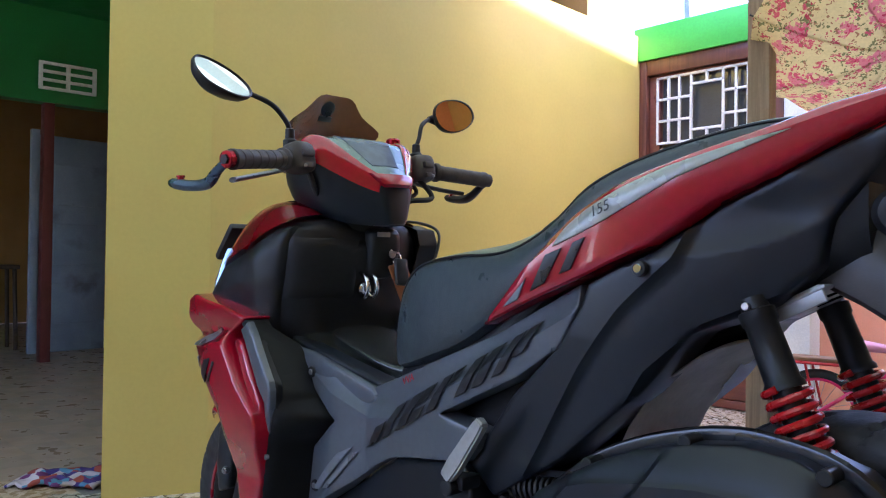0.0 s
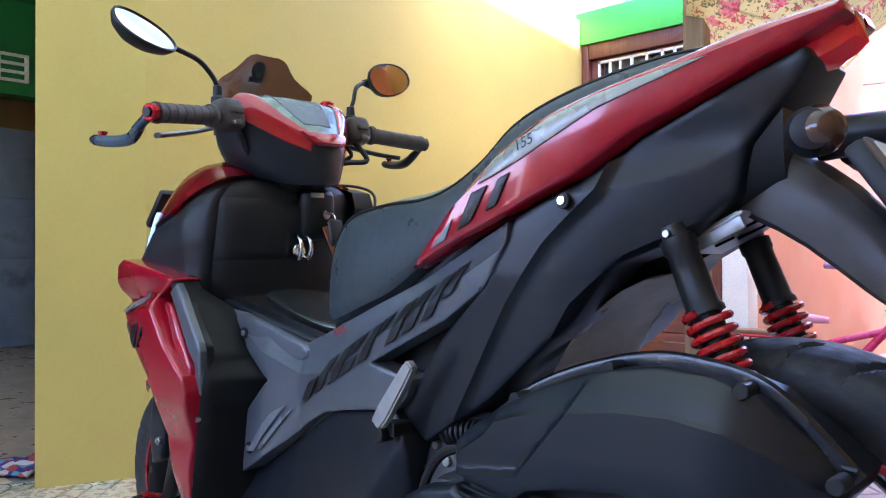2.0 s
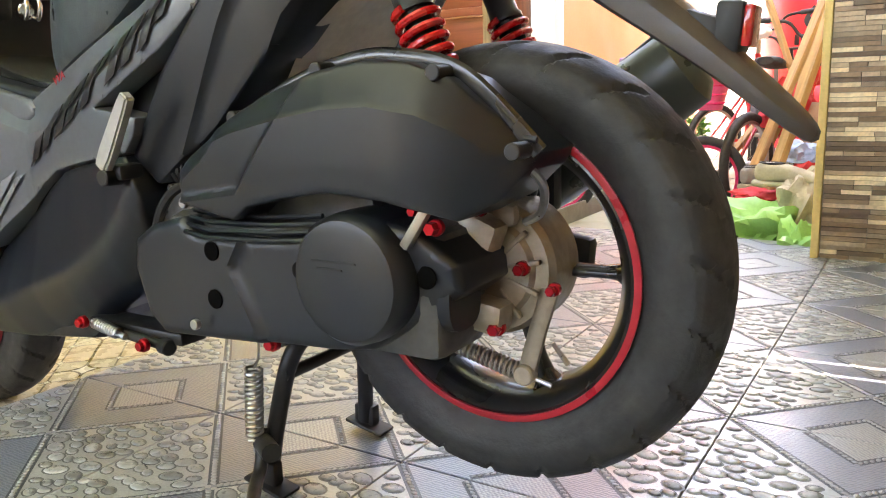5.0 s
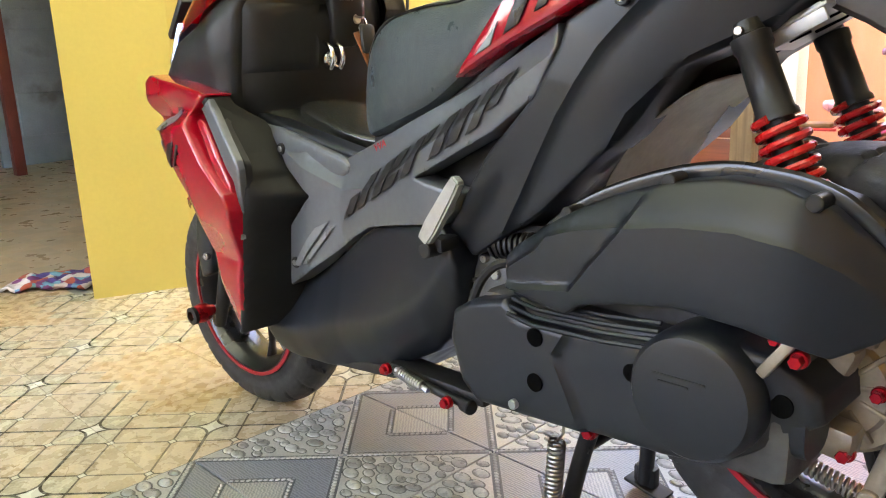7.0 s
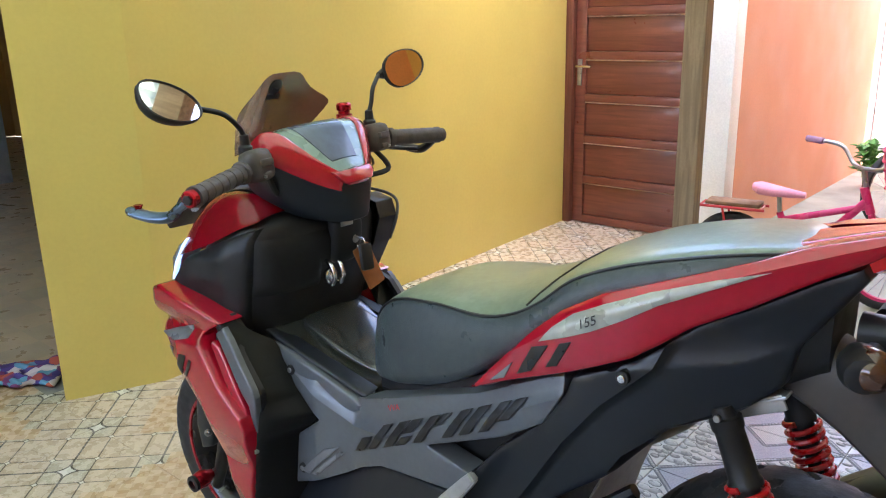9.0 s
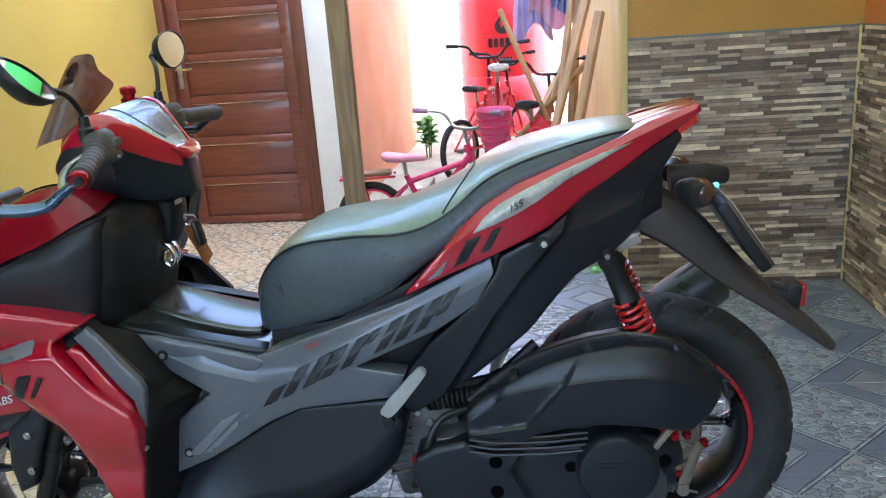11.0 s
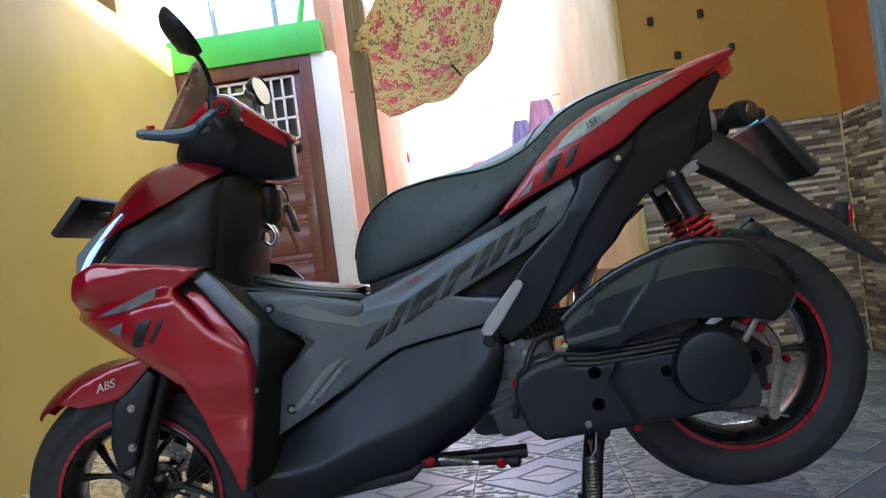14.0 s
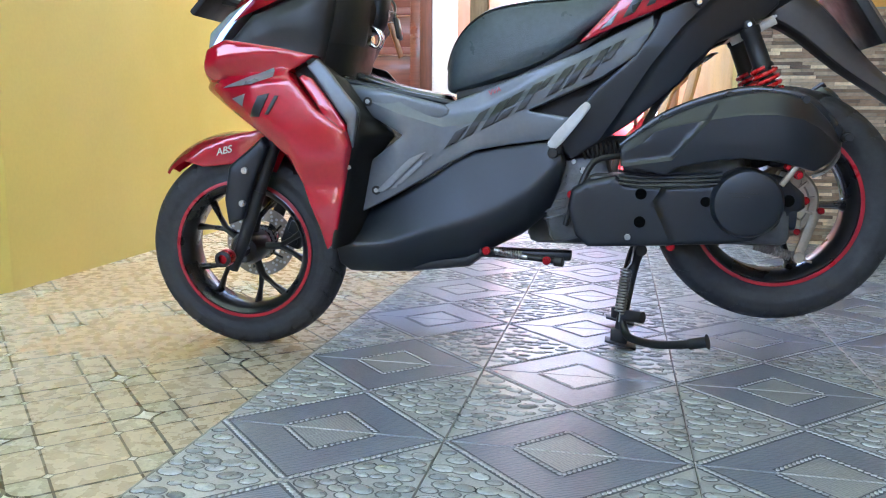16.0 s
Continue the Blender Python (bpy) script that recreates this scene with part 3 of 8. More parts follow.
nt.links.new(co.outputs["Object"], ck.inputs["Vector"])
mx = nt.nodes.new("ShaderNodeMix")
mx.data_type = "RGBA"
mx.inputs["Factor"].default_value = 0.5
pb = nt.nodes["Principled BSDF"]
nt.links.new(pb.inputs["Base Color"].links[0].from_socket, mx.inputs["A"])
nt.links.new(ck.outputs["Color"], mx.inputs["B"])
nt.links.new(mx.outputs["Result"], pb.inputs["Base Color"])
slab("floor_room", (-11.0, -3.0, LOW - 0.12), (-2.75, 5.0, LOW - 0.002), ROOMTILE, "dull brown tiled floor of the dim room", "floor")
slab("ceiling", (-11.0, -3.0, 2.86), (-2.75, 5.0, 2.96), DGREEN, "dark green boarded ceiling of the room", "ceiling")
slab("wall_room_green", (-6.75, -3.0, 2.08), (-6.6, 5.0, 2.86), DGREEN, "deep green wall band over the wide opening", "wall")
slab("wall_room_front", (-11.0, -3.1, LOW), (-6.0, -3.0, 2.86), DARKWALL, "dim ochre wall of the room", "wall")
# unseen opening, added so that daylight reaches the scooter's near side
slab("porch_parapet", (-6.0, -3.1, LOW), (-2.6, -3.0, 1.15), CREAM, "unseen cream parapet under an opening added for daylight", "wall")
slab("porch_lintel", (-6.0, -3.1, 2.05), (-2.6, -3.0, 2.86), DARKWALL, "unseen ochre lintel over an opening added for daylight", "wall")
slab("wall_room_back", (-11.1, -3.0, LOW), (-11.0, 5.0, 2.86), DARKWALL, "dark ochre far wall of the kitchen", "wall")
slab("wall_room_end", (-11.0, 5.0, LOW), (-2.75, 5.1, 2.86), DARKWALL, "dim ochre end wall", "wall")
slab("wall_room_jamb", (-6.72, 2.76, LOW), (-6.62, 2.84, 2.08), mat("dull red post paint", (0.13, 0.03, 0.025), 0.5), "dull red painted post in the wide opening", "post", bev=0.004)


# wooden door with five panels and a white grille light
door = thing("door_1", (-2.04, DY, LOW), "closed red-brown wooden door with stacked panels and a white grille", "door", kind="structure")
fx0, fx1, ftop = -2.52 + 2.04, -1.555 + 2.04, 2.14 - LOW
for nm, lo, hi in (("frame_jamb", (fx0, -0.03, 0), (fx0 + 0.055, 0.09, ftop)), ("frame_jamb", (fx1 - 0.085, -0.03, 0), (fx1, 0.09, ftop)), ("frame_head", (fx0 + 0.055, -0.028, ftop - 0.10), (fx1 - 0.085, 0.09, ftop))):
    bm = bmesh.new()
    box(bm, (Vector(lo) + Vector(hi)) / 2, Vector(hi) - Vector(lo), bev=0.005)
    part(nm, bm, FRAMEWOOD, door)
lx0, lx1, ltop = fx0 + 0.06, fx1 - 0.09, ftop - 0.105
gz0, gz1 = 1.585 - LOW, 2.015 - LOW
gx0, gx1 = -2.40 + 2.04, -1.70 + 2.04
for nm, x0, x1, z0, z1 in (("stile", lx0, lx0 + 0.075, 0.01, ltop), ("stile", lx1 - 0.075, lx1, 0.01, ltop), ("top_rail", lx0 + 0.075, lx1 - 0.075, gz1 + 0.0, ltop)):
    bm = bmesh.new()
    box(bm, ((x0 + x1) / 2, 0.025, (z0 + z1) / 2), (x1 - x0, 0.04, z1 - z0), bev=0.003)
    part(nm, bm, DOORWOOD, door)
zs = np.linspace(0.02, gz0 - 0.02, 7)
for i in range(6):
    bm = bmesh.new()
    box(bm, ((lx0 + lx1) / 2, 0.022, zs[i] + 0.012), (lx1 - lx0 - 0.15, 0.036, 0.05), bev=0.003)
    box(bm, ((lx0 + lx1) / 2, 0.030, (zs[i] + 0.04 + zs[i + 1] - 0.012) / 2), (lx1 - lx0 - 0.15, 0.018, zs[i + 1] - zs[i] - 0.05), bev=0.006)
    part("panel", bm, DOORWOOD, door)
    bm = bmesh.new()
    z = zs[i + 1] - 0.018
    loft(bm, [[(lx0 + 0.075, 0.004, z), (lx0 + 0.075, 0.028, z + 0.012), (lx0 + 0.075, 0.028, z - 0.006)], [(lx1 - 0.075, 0.004, z), (lx1 - 0.075, 0.028, z + 0.012), (lx1 - 0.075, 0.028, z - 0.006)]])
    # pale colour paints the highlight that the moulding catches
    part("moulding", bm, mat("moulding edge with painted highlight", (0.62, 0.38, 0.28), 0.35) if i == 0 else bpy.data.materials["moulding edge with painted highlight"], door)
bm = bmesh.new()
box(bm, ((lx0 + lx1) / 2, 0.05, (gz0 + gz1) / 2), (lx1 - lx0 - 0.15, 0.006, gz1 - gz0 - 0.01), bev=0)
part("pane", bm, mat("dark glass pane", (0.05, 0.055, 0.06), 0.08, coat=0.5, bump=0), door, "dark glass behind the grille")
bm = bmesh.new()
gw, gh = gx1 - gx0, gz1 - gz0
bars = []
for fxx in (0, 0.115, 0.225, 0.345, 0.655, 0.775, 0.885, 1.0):
    bars.append((gx0 + gw * fxx, gx0 + gw * fxx, gz0, gz1))
for z0f, a, c in ((0, 0, 1), (1, 0, 1), (0.34, 0, 0.345), (0.67, 0, 0.345), (0.34, 0.655, 1), (0.67, 0.655, 1), (0.16, 0.345, 0.655), (0.84, 0.345, 0.655)):
    bars.append((gx0 + gw * a, gx0 + gw * c, gz0 + gh * z0f, gz0 + gh * z0f))
for fxx, a, c in ((0.5, 0.84, 1), (0.5, 0.0, 0.16)):
    bars.append((gx0 + gw * fxx, gx0 + gw * fxx, gz0 + gh * a, gz0 + gh * c))
for x0, x1, z0, z1 in bars:
    box(bm, ((x0 + x1) / 2, 0.008, (z0 + z1) / 2), (max(x1 - x0, 0) + 0.016, 0.018, max(z1 - z0, 0) + 0.016), bev=0.002, seg=1)
part("grille", bm, WHITEPAINT, door, "white painted wooden grille")
bm = bmesh.new()
hx, hz = lx0 + 0.035, 0.965 - LOW
box(bm, (hx, -0.001, hz - 0.04), (0.032, 0.012, 0.17), bev=0.004)
part("door_plate", bm, STEEL, door)
bm = bmesh.new()
tube(bm, [(hx, 0, hz), (hx, -0.045, hz), (hx + 0.02, -0.05, hz), (hx + 0.11, -0.05, hz)], 0.008)
part("door_handle", bm, CHROME, door, "chrome lever handle")

# window in the right-hand wall
win = thing("window_1", (WX, (W0 + W1) / 2, SILL), "grey-blue framed window above the stone strip wall", "window", kind="structure")
bm = bmesh.new()
box(bm, (0.06, 0, -0.012), (0.16, W1 - W0 + 0.0, 0.024), bev=0.004)
part("window_sill", bm, CONCRETE, win)
hh = WTOP - SILL
for nm, y0, y1, z0, z1 in (("window_frame", -(W1 - W0) / 2, -(W1 - W0) / 2 + 0.05, 0, hh), ("window_frame", (W1 - W0) / 2 - 0.05, (W1 - W0) / 2, 0, hh), ("window_frame", -(W1 - W0) / 2 + 0.05, (W1 - W0) / 2 - 0.05, hh - 0.05, hh), ("window_frame", -(W1 - W0) / 2 + 0.05, (W1 - W0) / 2 - 0.05, 0.002, 0.05), ("window_mullion", -0.03, 0.03, 0.05, hh - 0.05)):
    bm = bmesh.new()
    box(bm, (0.045, (y0 + y1) / 2, (z0 + z1) / 2), (0.09, y1 - y0, z1 - z0), bev=0.004)
    part(nm, bm, GREYBLUE, win)
for s in (-1, 1):
    bm = bmesh.new()
    yc = s * (W1 - W0) / 4
    hw = (W1 - W0) / 4 - 0.04
    for y0, y1, z0, z1 in ((-hw, -hw + 0.06, 0.05, hh - 0.05), (hw - 0.06, hw, 0.05, hh - 0.05), (-hw + 0.06, hw - 0.06, 0.05, 0.13), (-hw + 0.06, hw - 0.06, hh - 0.13, hh - 0.05), (-hw + 0.06, hw - 0.06, hh * 0.52, hh * 0.56)):
        box(bm, (0.04, yc + (y0 + y1) / 2, (z0 + z1) / 2), (0.04, y1 - y0, z1 - z0), bev=0.004)
    part("casement", bm, GREYBLUE, win)
    bm = bmesh.new()
    box(bm, (0.045, yc, hh / 2), (0.006, hw * 2 - 0.1, hh - 0.2), bev=0)
    part("pane", bm, bpy.data.materials["dark glass pane"], win)

# small square vents in the mustard wall, in diamonds of four
k = 0
for x, z in ((0.735, 1.40), (0.62, 1.57), (0.50, 1.40), (0.53, 1.71), (0.40, 1.57)):
    bm = bmesh.new()
    box(bm, (0, 0, 0), (0.026, 0.02, 0.034), bev=0.003)
    v = finish("wall_vent", bm, BLACKPL)
    v.location = (x, WY + 0.006, z)
    tagged(v, "small dark square vent hole in the mustard wall", "vent", "vents in the mustard wall", "structure")

# post, struts and roof outside
post = thing("post", (-0.97, 3.70, LOW), "weathered grey-brown square timber post at the roof edge", "post")
bm = bmesh.new()
box(bm, (0.026, 0, 1.47), (0.088, 0.064, 2.94), bev=0.006)
part("shaft", bm, POSTWOOD, post)
for nm, a, b, r, m, lb in (("strut", (-1.62, DY + 0.05, 2.36), (-1.48, DY + 0.05, 2.95), 0.022, GREEN, "green painted slanting timber strut"), ("strut", (-1.78, DY + 0.06, 2.36), (-1.80, DY + 0.06, 2.95), 0.02, BLUEDOOR, "grey-blue upright timber over the door band"), ("strut", (-2.22, DY + 0.06, 2.33), (-2.25, DY + 0.06, 2.95), 0.02, BLUEDOOR, "grey-blue upright timber over the door band")):
    bm = bmesh.new()
    tube(bm, [a, b], r, n=4)
    tagged(finish(nm, bm, m, smooth=False), lb, "strut", "", "structure")

# vent block in the green wall
vb = thing("vent_block", (-6.59, 2.93, 2.30), "white cement ventilation block with six slots in the green wall", "vent", kind="structure")
bm = bmesh.new()
for z in (-0.105, -0.035, 0.035, 0.105):
    box(bm, (0, 0, z), (0.03, 0.46, 0.024), bev=0.003)
for y in (-0.215, 0, 0.215):
    box(bm, (0, y, 0), (0.028, 0.03, 0.23), bev=0.003)
part("block", bm, WHITEPAINT, vb)
# half-open plank door in the far room
bd = thing("door_2", (-7.4, 3.25, LOW), "faded blue-grey panelled door standing ajar in the dim room", "door", kind="structure")
bm = bmesh.new()
box(bm, (0, 0, 1.0), (0.04, 0.62, 2.0), rot=(0, 0, 8), bev=0.004)
part("leaf", bm, BLUEDOOR, bd)
for z in (0.45, 1.0, 1.55):
    bm = bmesh.new()
    box(bm, (0.024, 0.02, z), (0.02, 0.42, 0.38), rot=(0, 0, 8), bev=0.008)
    part("panel", bm, BLUEDOOR, bd)
bm = bmesh.new()
box(bm, (0.06, -0.36, 1.02), (0.06, 0.07, 2.04), bev=0.004)
part("jamb", bm, BLUEDOOR, bd)


def stool(loc, h, label):
    s = thing("stool", loc, label, "stool", "stools in the dim room")
    bm = bmesh.new()
    box(bm, (0, 0, h - 0.02), (0.34, 0.34, 0.04), bev=0.008)
    part("seat", bm, DARKWOOD, s)
    for x in (-0.13, 0.13):
        for y in (-0.13, 0.13):
            bm = bmesh.new()
            tube(bm, [(x * 1.15, y * 1.15, 0), (x, y, h - 0.03)], 0.02, 8)
            part("leg", bm, DARKWOOD, s)
    return s


stool((-7.6, 2.45, LOW), 0.8, "dark wooden high stool in the dim room")
stool((-7.9, 2.72, LOW), 0.8, "dark wooden high stool in the dim room")
stool((-8.1, 2.05, LOW), 0.8, "dark wooden high stool in the dim room")
tb = thing("table", (-9.0, 2.3, LOW), "dark wooden table with small things on it in the dim room", "table")
bm = bmesh.new()
box(bm, (0, 0, 0.98), (0.7, 1.2, 0.05), bev=0.006)
part("tabletop", bm, DARKWOOD, tb)
for x in (-0.3, 0.3):
    for y in (-0.52, 0.52):
        bm = bmesh.new()
        box(bm, (x, y, 0.48), (0.06, 0.06, 0.95), bev=0.004)
        part("leg", bm, DARKWOOD, tb)
for y, h, r, m, nm, lb in ((2.05, 0.3, 0.05, PURPLE, "bottle", "dusky purple bottle on the dark table"), (2.3, 0.16, 0.06, STEEL, "pot", "small steel pot on the dark table"), (2.62, 0.34, 0.12, BLUEDOOR, "water_jug", "blue-grey water jug on the dark table")):
    bm = bmesh.new()
    lathe(bm, [(0, 0), (r, 0), (r, h * 0.6), (r * 0.45, h * 0.8), (r * 0.45, h), (0, h)], (-8.9, y, LOW + 1.005), (0, 0, 1), 20, closed=False)
    tagged(finish(nm, bm, m), lb, nm.replace("_", " "))
# rag on the floor by the pier
bm = bmesh.new()
n = 26
g = [[bm.verts.new(((i / n - 0.5) * 0.34, (j / n - 0.5) * 0.24 + 0.02 * math.sin(i * 0.7), 0.012 + 0.028 * max(0, noise.noise(Vector((i * 0.22, j * 0.22, 3))) + 0.4) * (1 - (2 * i / n - 1) ** 4))) for j in range(n + 1)] for i in range(n + 1)]
for i in range(n):
    for j in range(n):
        bm.faces.new((g[i][j], g[i + 1][j], g[i + 1][j + 1], g[i][j + 1]))
rag = finish("floor_rag", bm, patch("patchwork rag", 22))
rag.location, rag.rotation_euler = (-2.86, 1.78, LOW), (0, 0, radians(50))
sm = rag.modifiers.new("solid", "SOLIDIFY")
sm.thickness = 0.012
tagged(rag, "crumpled patchwork rag in purple, red and blue on the floor", "rag")


# ---- scooter ----
bike = thing("scooter", (0, YC, 0), "red and dark grey motor scooter on its centre stand", "scooter")
FA, RA = (-1.238, 0.0, 0.186), (0.110, 0.0, 0.347)
STEER = Matrix.Translation((-0.97, 0, 0.95)) @ Matrix.Rotation(radians(5), 4, Vector((-0.36, 0, -0.93)) * -1) @ Matrix.Translation((0.97, 0, -0.95))


def bp(name, bm, material, label="", parent=None, steer=False, **k):
    if steer:
        bm.transform(STEER)
    return part(name, bm, material, parent or bike, label, **k)


def both(name, material, make, label="", **k):
    """The same part for the left and the right side."""
    for s in (-1, 1):
        bm = bmesh.new()
        make(bm, s)
        ob = bp(name, bm, material, label, **k)
        if s < 0:
            left = ob
    return left


def glide(rows, n=3):
    """Rows of numbers, filled in smoothly between."""
    out = []
    for i in range(len(rows) - 1):
        a, b, c, d = (np.array(rows[min(max(i + k, 0), len(rows) - 1)]) for k in (-1, 0, 1, 2))
        for j in range(n):
            t = j / n
            out.append(0.5 * (2 * b + (c - a) * t + (2 * a - 5 * b + 4 * c - d) * t * t + (3 * b - a - 3 * c + d) * t ** 3))
    return out + [np.array(rows[-1])]


def wheel(name, c, R, W, spokes, steer):
    rim_r = 0.187

    def tread(r, y, a):
        if r < R * 0.86:
            return r
        u = (a * 22 / (2 * math.pi) + abs(y) * 9 + (0.5 if y > 0 else 0)) % 1.0
        return r - (0.005 if u < 0.14 and abs(y) > 0.012 * W / 0.06 else 0)

    half = [(rim_r - 0.004, -0.050), (rim_r + 0.006, -0.052), (rim_r + 0.022, -0.92 * W), (rim_r + 0.04, -W), (R - 0.028, -0.97 * W), (R - 0.018, -0.88 * W), (R - 0.010, -0.70 * W), (R - 0.005, -0.5 * W), (R - 0.0015, -0.25 * W)]
    prof = half + [(R, 0)] + [(r, -y) for r, y in half[::-1]]
    prof = [((r0 * (3 - k) + r1 * k) / 3, (y0 * (3 - k) + y1 * k) / 3) for (r0, y0), (r1, y1) in zip(prof, prof[1:] + prof[:1]) for k in range(3)]
    wh = bp(name, lathe(bmesh.new(), prof, c, n=352, warp=tread), RUBBER, "black rubber tyre on a gloss black rim with a red ring", steer=steer, angle=32)
    prof = [(rim_r - 0.002, -0.053), (rim_r - 0.010, -0.056), (rim_r - 0.018, -0.050), (rim_r - 0.030, -0.030), (rim_r - 0.030, 0.030), (rim_r - 0.018, 0.050), (rim_r - 0.010, 0.056), (rim_r - 0.002, 0.053), (rim_r - 0.02, 0.02), (rim_r - 0.02, -0.02)]
    bp("rim", lathe(bmesh.new(), prof, c, n=96), GLOSSBLACK, "gloss black cast rim", wh, steer)
    for s in (-1, 1):
        bp("rim_ring", lathe(bmesh.new(), [(rim_r - 0.006, s * 0.0587), (rim_r - 0.002, s * 0.0590), (rim_r + 0.0025, s * 0.0578), (rim_r + 0.002, s * 0.053), (rim_r - 0.006, s * 0.054)], c, n=96), REDTAPE, "red rim tape", wh, steer)
    bm = bmesh.new()
    lathe(bm, [(0.018, -0.055), (0.036, -0.055), (0.046, -0.035), (0.046, 0.035), (0.036, 0.055), (0.018, 0.055)], c, n=32)
    bp("hub", bm, GLOSSBLACK, "", wh, steer)
    for k in range(5):
        a = 2 * math.pi * k / 5 + spokes
        bm = bmesh.new()
        cx, cy, cz = c

        def at(r, da, y=0.0):
            return (cx + r * math.cos(a + da), cy + y, cz + r * math.sin(a + da))

        if W < 0.06:
            for sg in (-1, 1):
                tube(bm, [at(0.035, 0), at(0.085, 0.02 * sg), at(0.120, 0.16 * sg), at(rim_r - 0.024, 0.27 * sg)], [0.017, 0.0115, 0.0095, 0.016], 8, flat=0.7)
        else:
            tube(bm, [at(0.035, 0), at(0.07, 0), at(0.125, 0), at(0.145, 0), at(rim_r - 0.024, 0)], [0.026, 0.0145, 0.0125, 0.017, 0.036], 10, flat=0.6)
            tube(bm, [at(0.05, 0, -0.012), at(0.15, 0, -0.012)], 0.006, 8)
        bp("spoke", bm, GLOSSBLACK, "", wh, steer, angle=50)
    bm = bmesh.new()
    b = (c[0] + 0.145 * math.cos(spokes - 1.0), c[1] - 0.006, c[2] + 0.145 * math.sin(spokes - 1.0))
    e = (c[0] + 0.112 * math.cos(spokes - 1.0), c[1] - 0.012, c[2] + 0.112 * math.sin(spokes - 1.0))
    tube(bm, [b, e], [0.004, 0.003], 8)
    bp("valve", bm, STEEL, "", wh, steer)
    return wh


wheel("front_wheel", FA, 0.274, 0.054, 2.55, True)
wheel("rear_wheel", RA, 0.277, 0.067, 0.02, False)

# front brake disc, calliper, fork
bm = bmesh.new()
c = (FA[0], 0.073, FA[2])
lathe(bm, [(0.062, -0.002), (0.100, -0.002), (0.100, 0.002), (0.062, 0.002)], c, n=64)
disc_ob = bp("brake_disc", bm, mat("brushed disc steel", (0.36, 0.32, 0.27), 0.42, metal=0.5, tone=0.1, scale=40), "perforated brown-grey steel brake disc", steer=True)
# white discs paint the bright background seen through the drilled holes
bm = bmesh.new()
for k in range(30):
    for r, o in ((0.071, 0), (0.081, 0.33), (0.091, 0.66)):
        a = 2 * math.pi * (k + o) / 30
        if k % 3 != int(o * 3) % 3:
            disc(bm, (c[0] + r * math.cos(a), c[1] - 0.002, c[2] + r * math.sin(a)), 0.0042, 0.003, n=8)
bp("disc_holes", bm, DECALWHT, "white discs painted as light through drilled holes", disc_ob, True)
bm = bmesh.new()
for k in range(5):
    a = 2 * math.pi * k / 5 + 0.4
    tube(bm, [(c[0] + 0.03 * math.cos(a), c[1] + 0.004, c[2] + 0.03 * math.sin(a)), (c[0] + 0.08 * math.cos(a + 0.25), c[1] + 0.001, c[2] + 0.08 * math.sin(a + 0.25))], [0.012, 0.009], 8, flat=0.4)
lathe(bm, [(0.036, -0.008), (0.050, -0.008), (0.050, 0.004), (0.036, 0.004)], c, n=40)
bp("disc_carrier", bm, GLOSSBLACK, "", disc_ob, True)
bm = bmesh.new()
lathe(bm, [(0.038, -0.010), (0.046, -0.010), (0.046, -0.006), (0.038, -0.006)], c, n=48, warp=lambda r, y, a: r + (0.002 if int(a * 24) % 2 else -0.002))
bp("sensor_ring", bm, STEEL, "", disc_ob, True)
bm = bmesh.new()
box(bm, (FA[0] + 0.105, 0.080, FA[2] + 0.030), (0.060, 0.050, 0.085), rot=(0, 22, 0), bev=0.008)
box(bm, (FA[0] + 0.112, 0.050, FA[2] + 0.045), (0.036, 0.016, 0.036), rot=(0, 22, 0), bev=0.005)
disc(bm, (FA[0] + 0.105, 0.052, FA[2] + 0.008), 0.012, 0.02)
bp("brake_calliper", bm, BLACKPL, steer=True)
for s in (-1, 1):
    bm = bmesh.new()
    tube(bm, [(-1.245, s * 0.118, 0.145), (-1.215, s * 0.118, 0.215), (-1.165, s * 0.115, 0.355)], [0.014, 0.0165, 0.019], 14)
    tube(bm, [(-1.165, s * 0.115, 0.355), (-1.075, s * 0.105, 0.60)], 0.0165, 14)
    fk = bp("fork_leg", bm, BLACKPL, "black telescopic fork leg", steer=True)
    bm = bmesh.new()
    shell(bm, [(-1.168, 0.470), (-1.142, 0.495), (-1.127, 0.47), (-1.172, 0.365), (-1.198, 0.285), (-1.238, 0.268), (-1.246, 0.335), (-1.231, 0.42)], lambda x, z: 0.152, side=s, thick=0.045, edge=0.008, crown=0.004)
    bp("fork_cover", bm, DARKPL, "charcoal fork cover", fk, True)
    for x, z in ((-1.186, 0.411), (-1.196, 0.327)):
        bm = bmesh.new()
        disc(bm, (x, s * 0.156, z), 0.0085, 0.012, n=12)
        disc(bm, (x, s * 0.163, z), 0.0045, 0.005, n=6)
        bp("bolt", bm, STEEL, "", fk, True)
    bm = bmesh.new()
    lathe(bm, [(0, 0), (0.012, 0), (0.014, 0.01), (0.020, 0.016), (0.023, 0.03), (0.020, 0.044), (0.010, 0.050), (0, 0.050)], (FA[0] - 0.004, s * 0.132, FA[2]), axis=(0, s, 0), n=28, closed=False)
    bp("axle_slider", bm, REDANO, "red anodised axle slider", fk, True)
    bm = bmesh.new()
    lathe(bm, [(0.014, 0.0), (0.0205, 0.004), (0.0205, 0.012), (0.012, 0.014)], (FA[0] - 0.004, s * 0.178, FA[2]), axis=(0, s, 0), n=28)
    bp("slider_cap", bm, BLACKPL, "", fk, True)
bm = bmesh.new()
tube(bm, [(-1.245, -0.13, 0.186), (-1.245, 0.13, 0.186)], 0.008, 10)
bp("front_axle", bm, STEEL, steer=True)
bm = bmesh.new()
